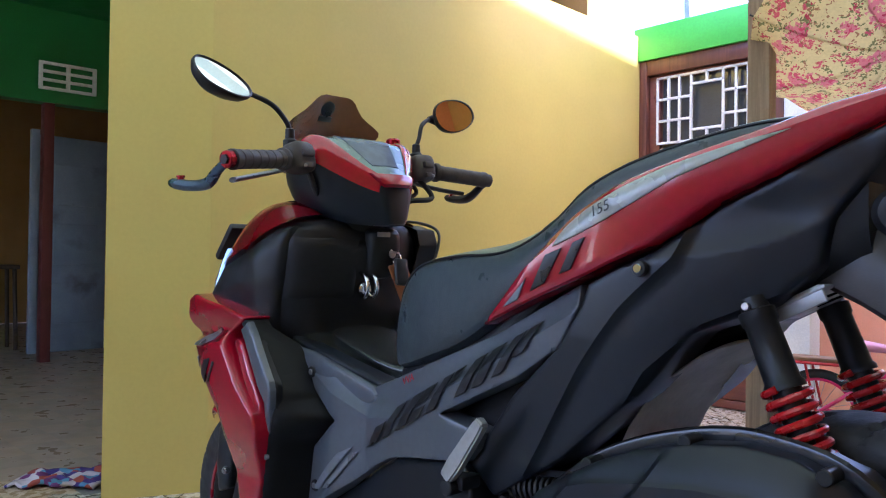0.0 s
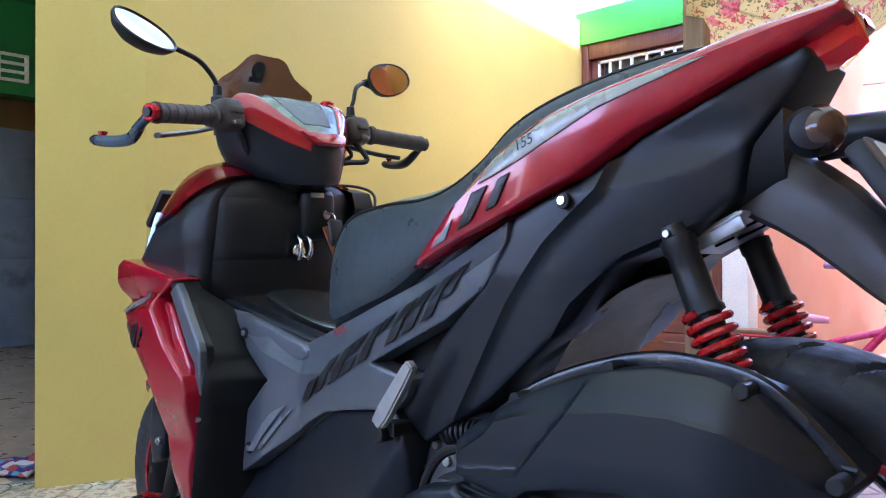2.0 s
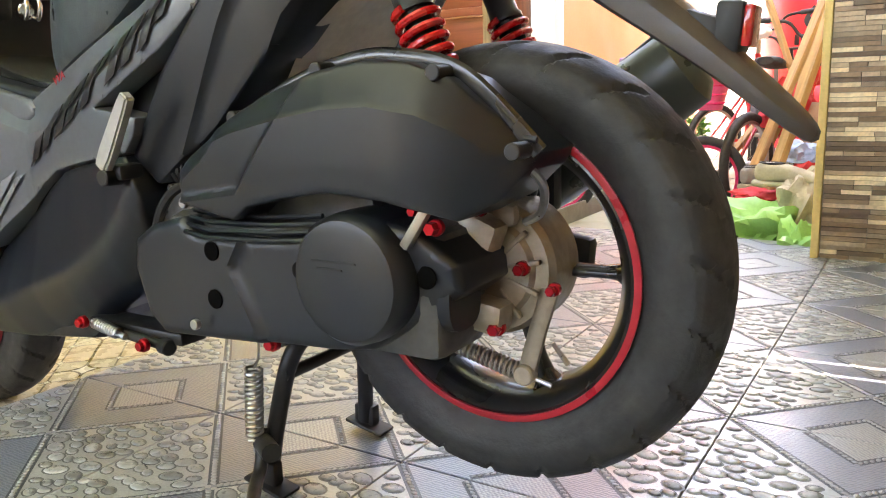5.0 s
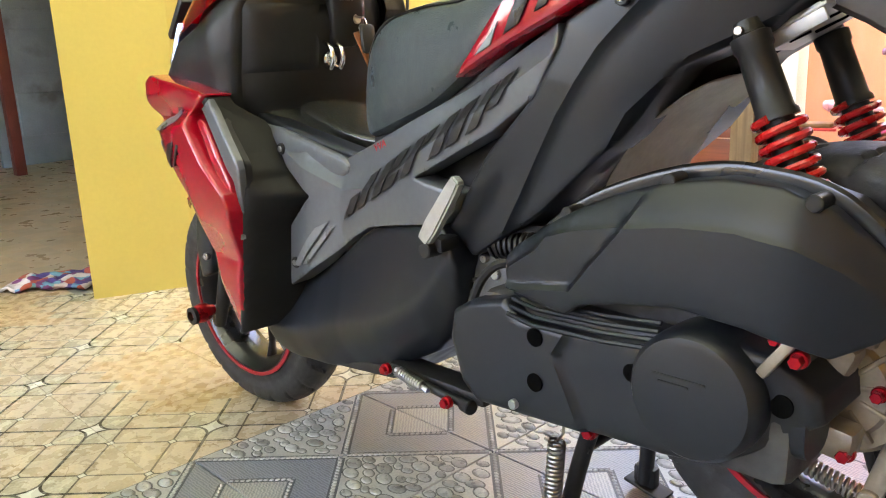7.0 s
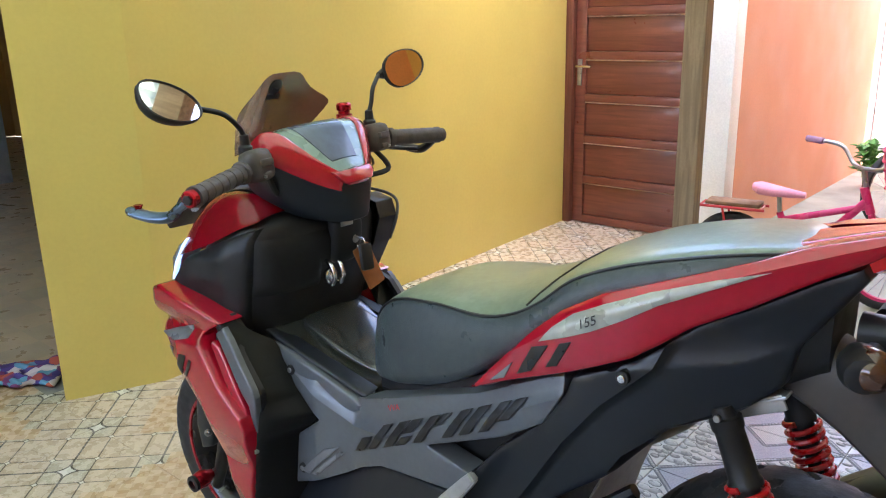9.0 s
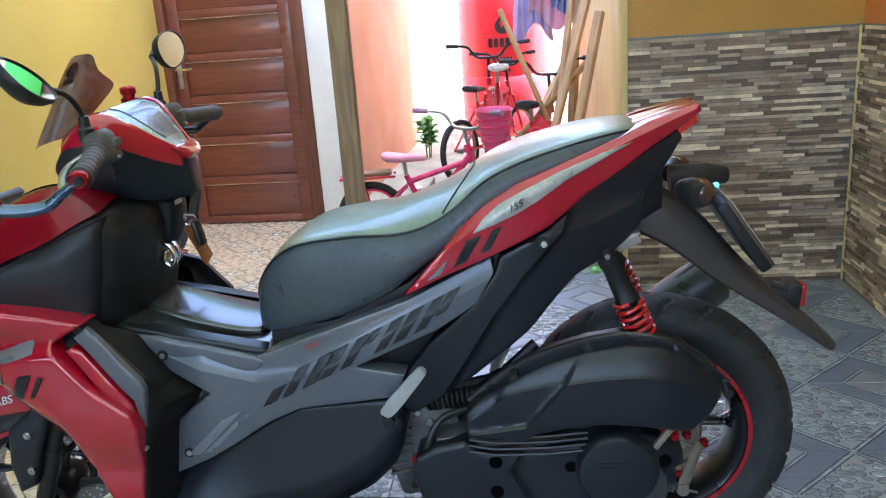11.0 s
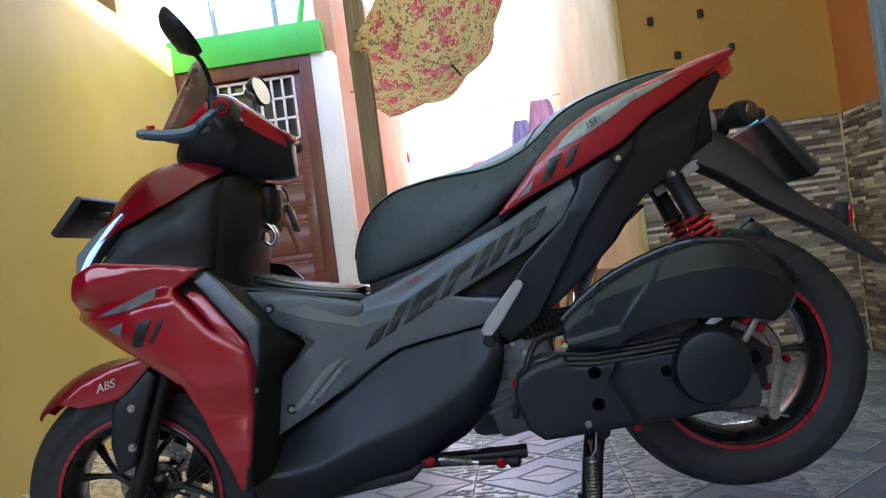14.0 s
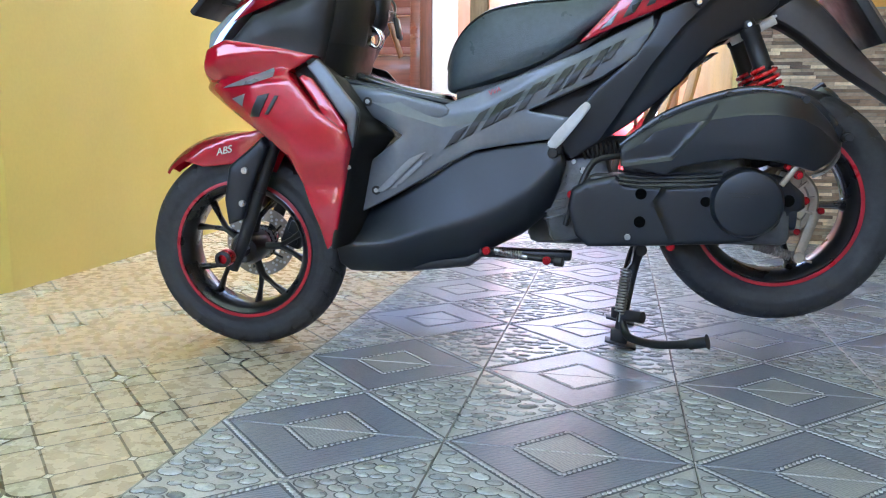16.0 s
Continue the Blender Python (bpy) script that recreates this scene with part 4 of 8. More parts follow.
tube(bm, curve_pts([(-1.11, 0.09, 0.46), (-1.10, 0.12, 0.36), (-1.13, 0.115, 0.28), (-1.13, 0.09, 0.25)]), 0.005, 8)
bp("brake_hose", bm, RUBBER, steer=True)

# front mudguard: an arched red shell with flat cheeks
bm = bmesh.new()
rows = []
for i in range(23):
    a = radians(137 - i * 3.35)
    t = i / 22
    R = 0.305 + 0.006 * math.sin(math.pi * min(t * 1.2, 1))
    hw = 0.030 + 0.048 * min(1, t * 2.4) ** 0.7
    drop = 0.012 + 0.055 * min(1, t * 1.3)
    ring = []
    for y, d in ((-1.0, drop), (-1.0, drop * 0.5), (-0.97, 0.014), (-0.80, 0.004), (-0.4, -0.004), (0, -0.008), (0.4, -0.004), (0.80, 0.004), (0.97, 0.014), (1.0, drop * 0.5), (1.0, drop)):
        r = R - d
        ring.append(bm.verts.new((FA[0] + r * math.cos(a), y * hw, FA[2] + r * math.sin(a))))
    rows.append(ring)
skin(bm, rows, caps=False, closed=False)
bmesh.ops.solidify(bm, geom=bm.faces[:], thickness=0.005)
fender = bp("front_mudguard", bm, REDPAINT, "glossy red front mudguard", steer=True)
bm = bmesh.new()
shell(bm, [(-1.255, 0.495), (-1.165, 0.512), (-1.150, 0.480), (-1.205, 0.425), (-1.330, 0.410), (-1.385, 0.425), (-1.33, 0.465)], lambda x, z: 0.080, thick=0.012, edge=0.006, crown=0.003)
bp("mudguard_cheek", bm, REDPAINT, "", fender, True)
m = STEER @ Matrix.Translation((-1.268, -0.0865, 0.447)) @ Euler((radians(90), 0, 0)).to_matrix().to_4x4() @ Matrix.Rotation(radians(13), 4, "Z")
letters("ABS", 0.026, 0.0006, m, DECALWHT, "lettering", fender, "white lettering ABS", shear=0.35)

# red front cowl wings
COWL = [(-1.266, 0.610), (-1.232, 0.698), (-1.173, 0.720), (-1.036, 0.700), (-0.945, 0.681), (-1.014, 0.645), (-0.942, 0.560), (-0.869, 0.508), (-0.859, 0.478), (-0.902, 0.249), (-0.930, 0.223), (-0.944, 0.279), (-0.986, 0.388), (-1.021, 0.442), (-1.098, 0.502), (-1.162, 0.542)]


def cowl_w(x, z):
    """A bulging lower wing, a valley above it, and the beak over the valley."""
    wing = float(np.interp(x, (-1.27, -1.20, -1.10, -1.00, -0.86), (0.198, 0.228, 0.256, 0.266, 0.272))) - 0.27 * max(0, 0.52 - z) ** 1.5
    beak = float(np.interp(x, (-1.27, -1.20, -1.10, -0.945), (0.205, 0.238, 0.248, 0.244)))
    sd = z - float(np.interp(x, (-1.266, -1.162, -1.098, -1.021, -0.986), (0.600, 0.532, 0.492, 0.432, 0.378)))
    wing -= 0.040 * max(0, 1 - max(0, sd) / 0.085) ** 2 * math.sin(min(1, max(0, (z - 0.30) / 0.20)) * math.pi / 2) ** 2
    k = min(1, max(0, (z - 0.625) / 0.035))
    v = z - (0.650 + 0.10 * (x + 1.0))
    k2 = v / 0.045 if v > 0 else -v / 0.024
    return wing + (beak - wing) * k * k * (3 - 2 * k) - float(np.interp(x, (-1.08, -0.99), (0.024, 0.004))) * max(0, 1 - k2) ** 1.3


COWLK = dict(edge=0.006, crown=0.002, step=0.009)
cowl = both("front_cowl", REDPAINT, lambda bm, s: shell(bm, COWL, cowl_w, s, thick=0.05, **COWLK), "glossy red front side cowl")
cowl_out = relief(COWL, cowl_w, **COWLK)[2]
both("cowl_intake", BLACKPL, lambda bm, s: shell(bm, [(-1.020, 0.652), (-0.965, 0.690), (-0.845, 0.560), (-0.846, 0.470), (-0.872, 0.468), (-0.880, 0.500), (-0.94, 0.575)], lambda x, z: cowl_w(x, z) - 0.040, s, thick=0.010, edge=0.003), "black recess behind the red cowl")
both("cowl_insert", REDPAINT, lambda bm, s: shell(bm, [(-0.988, 0.632), (-0.976, 0.638), (-0.955, 0.630), (-0.903, 0.566), (-0.872, 0.522), (-0.866, 0.486), (-0.884, 0.498), (-0.922, 0.542)], lambda x, z: 0.252 - 0.10 * max(0, z - 0.56), s, thick=0.016, edge=0.004, crown=0.002, step=0.009), "red inner strip of the cowl")
both("cowl_fin", GREYPL, lambda bm, s: shell(bm, [(-0.968, 0.656), (-0.942, 0.674), (-0.920, 0.653), (-0.882, 0.605), (-0.850, 0.568), (-0.843, 0.552), (-0.857, 0.468), (-0.868, 0.482), (-0.870, 0.528), (-0.903, 0.572), (-0.952, 0.638)], lambda x, z: 0.248 - 0.06 * max(0, z - 0.56) - 0.10 * max(0, 0.55 - z), s, thick=0.010, edge=0.004, crown=0.001, step=0.008, soft=0.04), "satin grey trim fin")


def decal(name, prof, w, material, label, parent, side=-1, lift=0.0030):
    bm = bmesh.new()
    shell(bm, prof, lambda x, z: w(x, z) + lift, side, thick=0.001, edge=0.0006, crown=0.0, step=0.009, soft=0.0)
    return bp(name, bm, material, label, parent)


decal("cowl_decal", [(-1.186, 0.607), (-1.10, 0.615), (-1.045, 0.632), (-1.050, 0.654), (-1.12, 0.632)], cowl_out, DECALGRY, "grey decal", cowl)
decal("cowl_decal", [(-1.160, 0.582), (-1.118, 0.593), (-1.130, 0.563)], cowl_out, DECALGRY, "grey decal", cowl)
decal("cowl_decal", [(-1.110, 0.540), (-1.082, 0.588), (-1.052, 0.594), (-1.082, 0.540)], cowl_out, DECALBLK, "dark decal", cowl)
decal("cowl_decal", [(-1.066, 0.545), (-1.038, 0.589), (-1.028, 0.588), (-1.056, 0.545)], cowl_out, DECALBLK, "dark decal", cowl)
bm = bmesh.new()
disc(bm, (-0.868, -0.238, 0.425), 0.005, 0.008, n=10)
bp("rivet", bm, STEEL, parent=cowl)

# nose and inner core of the front
bm = bmesh.new()
loft(bm, [oval("z", z, (x, 0), (a, b), 32, 2.6) for z, x, a, b in ((0.53, -1.09, 0.10, 0.10), (0.60, -1.11, 0.15, 0.15), (0.68, -1.10, 0.15, 0.17), (0.76, -1.05, 0.17, 0.165), (0.82, -1.02, 0.155, 0.135), (0.86, -1.0, 0.12, 0.10))])
bp("nose", bm, BLACKPL, "black front apron", sub=1)
both("headlamp", LENSBLUE, lambda bm, s: shell(bm, [(-1.268, 0.690), (-1.258, 0.745), (-1.195, 0.790), (-1.128, 0.818), (-1.165, 0.778), (-1.215, 0.735), (-1.245, 0.700)], lambda x, z: 0.150 + 0.25 * (x + 1.27), s, thick=0.04, edge=0.006), "clear headlamp blade with a painted bluish sheen")
both("running_light", RUNLIGHT, lambda bm, s: shell(bm, [(-1.264, 0.690), (-1.225, 0.742), (-1.165, 0.794), (-1.126, 0.819), (-1.168, 0.778), (-1.215, 0.735), (-1.247, 0.698)], lambda x, z: 0.1535 + 0.25 * (x + 1.27), s, thick=0.01, edge=0.002, crown=0.0), "lit blue-white running light")
HOOD = glide(((-1.262, 0.744, 0.730, 0.110), (-1.230, 0.785, 0.744, 0.150), (-1.190, 0.828, 0.762, 0.174), (-1.150, 0.868, 0.778, 0.188), (-1.110, 0.896, 0.792, 0.196), (-1.060, 0.914, 0.810, 0.199), (-1.000, 0.918, 0.834, 0.196), (-0.950, 0.907, 0.860, 0.180), (-0.914, 0.888, 0.876, 0.158)))


def hood_z(zt, zs, u):
    """Height across the hood: a shallow trough in the middle, shoulders, then a steep flank."""
    u = abs(u)
    f = 0.80 + 0.20 * math.sin(min(u / 0.55, 1) * math.pi / 2) if u < 0.55 else 1 - ((u - 0.55) / 0.45) ** 2.1
    return zs + (zt - zs) * f


def hood_strip(us):
    bm = bmesh.new()
    skin(bm, [[bm.verts.new((x, u * w, hood_z(zt, zs, u))) for u in us] for x, zt, zs, w in HOOD], caps=False, closed=False)
    bmesh.ops.solidify(bm, geom=bm.faces[:], thickness=0.006)
    return bm


rtop = bp("front_hood", hood_strip([k / 14 for k in range(-7, 8)]), BLACKPL, "black middle of the front hood", angle=60)
for s in (-1, 1):
    bp("hood_flank", hood_strip([s * (0.51 + 0.49 * k / 10) for k in range(11)]), REDPAINT, "glossy red flank of the front hood", rtop, angle=60)
    bm = bmesh.new()
    tube(bm, [(x, s * 0.505 * w, hood_z(zt, zs, 0.505) + 0.001) for x, zt, zs, w in HOOD], 0.0022, 6)
    bp("hood_seam", bm, RECESSSHADE, "", rtop)
    bm = bmesh.new()
    disc(bm, (-1.02, s * 0.075, hood_z(0.916, 0.832, 0.4) + 0.001), 0.006, 0.004, axis=(0, 0, 1), n=12)
    bp("hood_bolt", bm, STEEL, "", rtop)
BS = [(-1.195, 0.705), (-1.125, 0.778), (-1.000, 0.832), (-0.912, 0.864), (-0.918, 0.838), (-0.922, 0.805), (-0.932, 0.751), (-0.945, 0.699), (-0.960, 0.640), (-1.0, 0.62), (-1.10, 0.66)]


def shield_w(x, z):
    return 0.200 - 0.30 * max(0, z - 0.78 - 0.35 * max(0, x + 1.05)) - 2.2 * max(0, x + 0.99) ** 1.7


both("leg_shield_side", BLACKPL, lambda bm, s: shell(bm, BS, shield_w, s, thick=0.12, edge=0.010, crown=0.004, folds=(([(-1.20, 0.69), (-1.06, 0.745), (-0.90, 0.76)][::-1], -0.012, 0.12),)), "black textured leg shield side")
# leg shield face towards the rider
bm = bmesh.new()
loft(bm, [oval("z", z, (f - a, 0), (a, b), 48, 2.7) for z, f, a, b in ((0.56, -0.93, 0.08, 0.125), (0.62, -0.918, 0.10, 0.160), (0.68, -0.905, 0.115, 0.186), (0.74, -0.892, 0.125, 0.193), (0.80, -0.880, 0.13, 0.194), (0.845, -0.876, 0.11, 0.184), (0.870, -0.884, 0.09, 0.165), (0.884, -0.90, 0.06, 0.130))])
ls = bp("leg_shield", bm, BLACKPL, "black textured leg shield with a lidded pocket", sub=1)
SHIELD = ((0.56, -0.93, 0.08, 0.125), (0.62, -0.918, 0.10, 0.160), (0.68, -0.905, 0.115, 0.186), (0.74, -0.892, 0.125, 0.193), (0.80, -0.880, 0.13, 0.194), (0.845, -0.876, 0.11, 0.184), (0.870, -0.884, 0.09, 0.165))


def shield_x(y, z):
    """Rear face of the leg shield at width y and height z."""
    f, a, b = (float(np.interp(z, [r[0] for r in SHIELD], [r[k] for r in SHIELD])) for k in (1, 2, 3))
    return f - a + a * max(0.0, 1 - min(abs(y) / b, 0.999) ** 2.7) ** (1 / 2.7)


bm = bmesh.new()
rows = []
for i in range(15):
    z = 0.715 + 0.125 * i / 14
    row = []
    for j in range(19):
        y = -0.168 + 0.150 * j / 18
        e = min(1, i / 2, (14 - i) / 2, j / 2, (18 - j) / 2)
        row.append(bm.verts.new((shield_x(y, z) - 0.002 + 0.007 * math.sin(e * math.pi / 2), y, z)))
    rows.append(row)
skin(bm, rows, caps=False, closed=False)
bp("glove_box_lid", bm, BLACKPL, "", ls, angle=50)
bm = bmesh.new()
loft(bm, [oval("z", z, (x, 0.035), (a, b), 28, 3) for z, x, a, b in ((0.755, -0.885, 0.012, 0.030), (0.775, -0.880, 0.020, 0.038), (0.82, -0.874, 0.026, 0.042), (0.856, -0.874, 0.026, 0.042), (0.866, -0.880, 0.018, 0.034))])
bp("key_tower", bm, BLACKPL, "", ls, sub=1)
bm = bmesh.new()
box(bm, (-0.8475, 0.020, 0.850), (0.002, 0.034, 0.010), bev=0.001)
bp("key_label", bm, STEEL, "small grey label as a plain bar", ls)
bm = bmesh.new()
disc(bm, (-0.856, 0.048, 0.812), 0.011, 0.010, axis=(1, 0.2, 0))
bp("key_switch", bm, STEEL, "", ls)
for sg in (1,):
    bm = bmesh.new()
    shell(bm, [(-0.945, 0.878), (-0.895, 0.866), (-0.882, 0.83), (-0.900, 0.77), (-0.935, 0.70), (-0.955, 0.71), (-0.945, 0.80)], lambda x, z: 0.209 - 0.10 * max(0, 0.84 - z), sg, thick=0.05, edge=0.008, crown=0.002)
    bp("shield_wing", bm, BLACKPL, "", ls)
    bm = bmesh.new()
    tube(bm, curve_pts([(-1.00, sg * 0.150, 0.886), (-0.94, sg * 0.185, 0.885), (-0.892, sg * 0.208, 0.868), (-0.882, sg * 0.207, 0.832), (-0.902, sg * 0.200, 0.770)]), 0.0035, 8)
    bp("shield_rim", bm, GREYPL, "", ls)
bm = bmesh.new()
for y in (-0.012, 0.012):
    tube(bm, curve_pts([(-0.896, y, 0.770), (-0.872, y, 0.765), (-0.858, y, 0.742), (-0.868, y, 0.720), (-0.882, y, 0.726)]), 0.0048, 10)
disc(bm, (-0.890, 0.0, 0.735), 0.016, 0.020, axis=(1, 0, 0))
bp("luggage_hook", bm, CHROME, "chrome luggage hook", ls)
# key with a leather fob hanging from the switch
key = thing("key_fob", (-0.846, YC + 0.052, 0.812), "tan leather key fob with a dark remote hanging from the ignition", "key fob")
bm = bmesh.new()
tube(bm, helix((0, 0, -0.012), (0, 0.003, -0.012), 0.013, 1, 20), 0.0014, 6, caps=False)
part("ring", bm, CHROME, key)
bm = bmesh.new()
box(bm, (0.004, 0.020, -0.066), (0.006, 0.050, 0.095), rot=(14, -16, 0), bev=0.004)
part("strap", bm, LEATHER, key)
bm = bmesh.new()
box(bm, (0.016, 0.002, -0.040), (0.012, 0.034, 0.058), rot=(-4, -12, 0), bev=0.006)
part("remote", bm, BLACKPL, key, "dark brown remote")
bm = bmesh.new()
tube(bm, [(-0.012, -0.010, 0.004), (0.012, -0.003, 0.0)], 0.005, 8, flat=0.4)
part("key", bm, STEEL, key)

# handlebar head: x, top, underside, half width
HEAD = ((-1.052, 0.935, 0.912, 0.050), (-1.040, 0.958, 0.906, 0.085), (-1.010, 0.995, 0.900, 0.120), (-0.970, 1.026, 0.892, 0.140), (-0.930, 1.046, 0.884, 0.148), (-0.895, 1.040, 0.876, 0.142), (-0.860, 1.016, 0.870, 0.118), (-0.825, 0.988, 0.866, 0.088), (-0.798, 0.968, 0.865, 0.062), (-0.780, 0.957, 0.866, 0.044), (-0.772, 0.950, 0.869, 0.030))
hfine = [np.array((x if x < -0.90 else -0.90 + (x + 0.90) * 0.80, zt, zb, w)) for x, zt, zb, w in glide(HEAD)]
bm = bmesh.new()
secs = []
for x, zt, zb, w in hfine:
    h = zt - zb
    half = [(0, zt - 0.003), (0.55, zt - 0.004), (0.80, zt - 0.006), (0.93, zt - 0.012), (1.0, zt - 0.16 * h - 0.004), (0.99, zt - 0.30 * h), (0.90, zt - 0.55 * h), (0.76, zb + 0.16 * h), (0.58, zb + 0.02 * h), (0, zb)]
    secs.append([(x, -y * w, z) for y, z in half] + [(x, y * w, z) for y, z in half[-2:0:-1]])
loft(bm, secs)
head = bp("handlebar_cover", bm, DARKPL, "charcoal handlebar cover", steer=True)
bm = bmesh.new()
secs = []
for x, zt, zb, w in hfine[9:26]:
    k = 0.76 if x > -0.96 else 0.76 - 3.0 * (-0.96 - x)
    secs.append([(x, y * w * k, zt + 0.004 + 0.006 * (1 - y * y) - d) for y, d in ((-1, 0.006), (-0.97, 0), (-0.6, 0), (0, 0), (0.6, 0), (0.97, 0), (1, 0.006))])
loft(bm, secs)
bp("dash_screen", bm, DASH, "glossy instrument screen", head, True)
bm = bmesh.new()
loft(bm, [[(x, y * w * 0.46, zt + 0.0045 + 0.006 * (1 - (y * 0.46) ** 2) + d) for y, d in ((-1, -0.002), (-0.97, 0.0008), (0, 0.0008), (0.97, 0.0008), (1, -0.002))] for x, zt, zb, w in hfine[13:23]])
bp("display", bm, DISPLAY, "dark bluish display under the screen glass", head, True)
for s in (-1, 1):
    bm = bmesh.new()
    secs = []
    for x, zt, zb, w in hfine[7:28]:
        h = zt - zb
        f = min(1, max(0.15, (x + 1.0) / 0.05)) if x < -0.90 else 1
        secs.append([(x, s * y * w, z) for y, z in ((0.72, zt - 0.006), (0.72, zt + 0.007), (0.77, zt + 0.010), (0.88, zt + 0.006), (0.96, zt - 0.004), (1.015, zt - 0.12 * h - 0.004), (1.012, zt - (0.14 + 0.12 * f) * h), (0.97, zt - (0.14 + 0.12 * f) * h), (0.90, zt - 0.02))])
    loft(bm, secs)
    bp("dash_surround", bm, REDPAINT, "glossy red dash surround", head, True)
bm = bmesh.new()
loft(bm, [oval("z", z, (x, 0), (0.016, w), 20, 3) for z, x, w in ((0.944, -0.806, 0.034), (0.950, -0.803, 0.042), (0.962, -0.808, 0.052), (0.972, -0.820, 0.058))])
bp("dash_nose", bm, REDPAINT, "", head, True)
bm = bmesh.new()
loft(bm, [oval("z", z, (x, 0), (a, b), 28, 2.4) for z, x, a, b in ((0.84, -0.945, 0.075, 0.075), (0.88, -0.94, 0.065, 0.07), (0.92, -0.935, 0.07, 0.08))])
bp("steering_collar", bm, BLACKPL, "", head, True, sub=1)
# visor
bm = bmesh.new()
cols = []
for i in range(21):
    y = (i / 20 - 0.5) * 2
    col = []
    for t, hw in ((0.0, 0.076), (0.15, 0.090), (0.32, 0.106), (0.46, 0.117), (0.54, 0.121), (0.59, 0.119), (0.64, 0.110), (0.71, 0.092), (0.78, 0.075), (0.86, 0.062), (0.93, 0.052), (0.975, 0.042), (1.0, 0.028)):
        q = y * hw
        col.append(bm.verts.new((-1.090 + 0.104 * t + 2.9 * q * q, q * 1.06, 0.988 + 0.168 * t)))
    cols.append(col)
skin(bm, cols, caps=False, closed=False)
bmesh.ops.solidify(bm, geom=bm.faces[:], thickness=0.003)
visor = bp("visor", bm, VISOR, "brown smoked plastic visor", steer=True)
bm = bmesh.new()
disc(bm, (-1.001, -0.012, 1.128), 0.018, 0.003, axis=(1, 0, -0.62))
box(bm, (-1.013, -0.012, 1.108), (0.003, 0.034, 0.012), rot=(0, 32, 0), bev=0.0)
bp("visor_emblem", bm, DECALBLK, "plain round dark emblem", visor, True)

# bars, grips, levers, switches, mirrors
for s in (-1, 1):
    g0, g1 = Vector((-0.905, s * 0.155, 1.000)), Vector((-0.856, s * 0.350, 0.982))
    d = (g1 - g0).normalized()
    bm = bmesh.new()
    tube(bm, [Vector((-0.92, s * 0.10, 1.0)), g0, g1], 0.012, 12)
    bp("handlebar", bm, BLACKPL, "", head, True)
    bm = bmesh.new()
    prof = []
    u = 0.0
    a0, a1 = g0 + d * 0.055, g1
    L = (a1 - a0).length
    rings = [(0.0, 0.019), (0.004, 0.022), (0.010, 0.022), (0.012, 0.0165)]
    for k in range(6):
        p = 0.014 + k * (L - 0.024) / 6
        rings += [(p + 0.001, 0.0178), (p + 0.012, 0.0178), (p + 0.0125, 0.0166), (p + 0.0145, 0.0166)]
    rings += [(L - 0.008, 0.019), (L, 0.019)]
    tube(bm, [a0 + d * p for p, _ in rings], [r for _, r in rings], 20)
    bp("grip", bm, GRIPRUB, "ribbed rubber grip", head, True)
    bm = bmesh.new()
    disc(bm, g1 + d * 0.008, 0.0155, 0.016, axis=d, n=24)
    bp("bar_end", bm, REDANO if s < 0 else GRIPRUB, "red anodised bar end" if s < 0 else "dark bar end", head, True)
    bm = bmesh.new()
    disc(bm, g1 + d * 0.017, 0.0095, 0.006, axis=d, n=6)
    bp("bar_end_bolt", bm, BLACKPL, "", head, True)
    bm = bmesh.new()
    box(bm, g0 + d * 0.018 + Vector((0.004, 0, 0.002)), (0.052, 0.058, 0.062), rot=(0, -12, -s * 10), bev=0.017, seg=3)
    box(bm, g0 + d * 0.016 + Vector((0.030, 0, 0.010)), (0.012, 0.030, 0.014), rot=(0, -12, 0), bev=0.003)
    box(bm, g0 + d * 0.016 + Vector((0.030, 0, -0.014)), (0.012, 0.020, 0.012), rot=(0, -12, 0), bev=0.003)
    bp("switch_housing", bm, GRIPRUB, "dark brown-grey switch housing", head, True)
    bm = bmesh.new()
    box(bm, g0 + d * 0.012 + Vector((0.0335, 0, 0.010)), (0.006, 0.012, 0.008), bev=0.002)
    box(bm, g0 + d * 0.026 + Vector((0.0335, 0, -0.014)), (0.006, 0.006, 0.006), bev=0.002)
    bp("switch_button", bm, STEEL, "", head, True)
    # brake lever, then the outer guard
    bm = bmesh.new()
    tube(bm, curve_pts([g0 + Vector((-0.03, 0, -0.012)), g0 + d * 0.05 + Vector((-0.058, 0, -0.022)), g0 + d * 0.12 + Vector((-0.055, 0, -0.030)), g1 + Vector((-0.035, 0, -0.035)) - d * 0.03]), 0.0075, 10, flat=0.7)
    bp("brake_lever", bm, BLACKPL if s > 0 else STEEL, "", head, True)
    bm = bmesh.new()
    tube(bm, curve_pts([g1 + d * 0.006, g1 + d * 0.012 + Vector((-0.030, 0, -0.018)), g1 + d * 0.012 + Vector((-0.062, 0, -0.038)), g1 + Vector((-0.100, s * 0.022, -0.042)), g1 + Vector((-0.152, s * 0.032, -0.034))]), [0.009, 0.0095, 0.011, 0.0095, 0.0095, 0.0095, 0.010, 0.0105, 0.011, 0.011, 0.0115, 0.012, 0.0125, 0.0125, 0.0125, 0.0125, 0.0125, 0.0125, 0.0125, 0.0125, 0.0125, 0.0125, 0.012, 0.011, 0.008], 10, flat=0.85)
    gd = bp("lever_guard", bm, LEVERBLUE if s < 0 else BLACKPL, "grey-blue anodised lever guard" if s < 0 else "black lever guard", head, True)
    bm = bmesh.new()
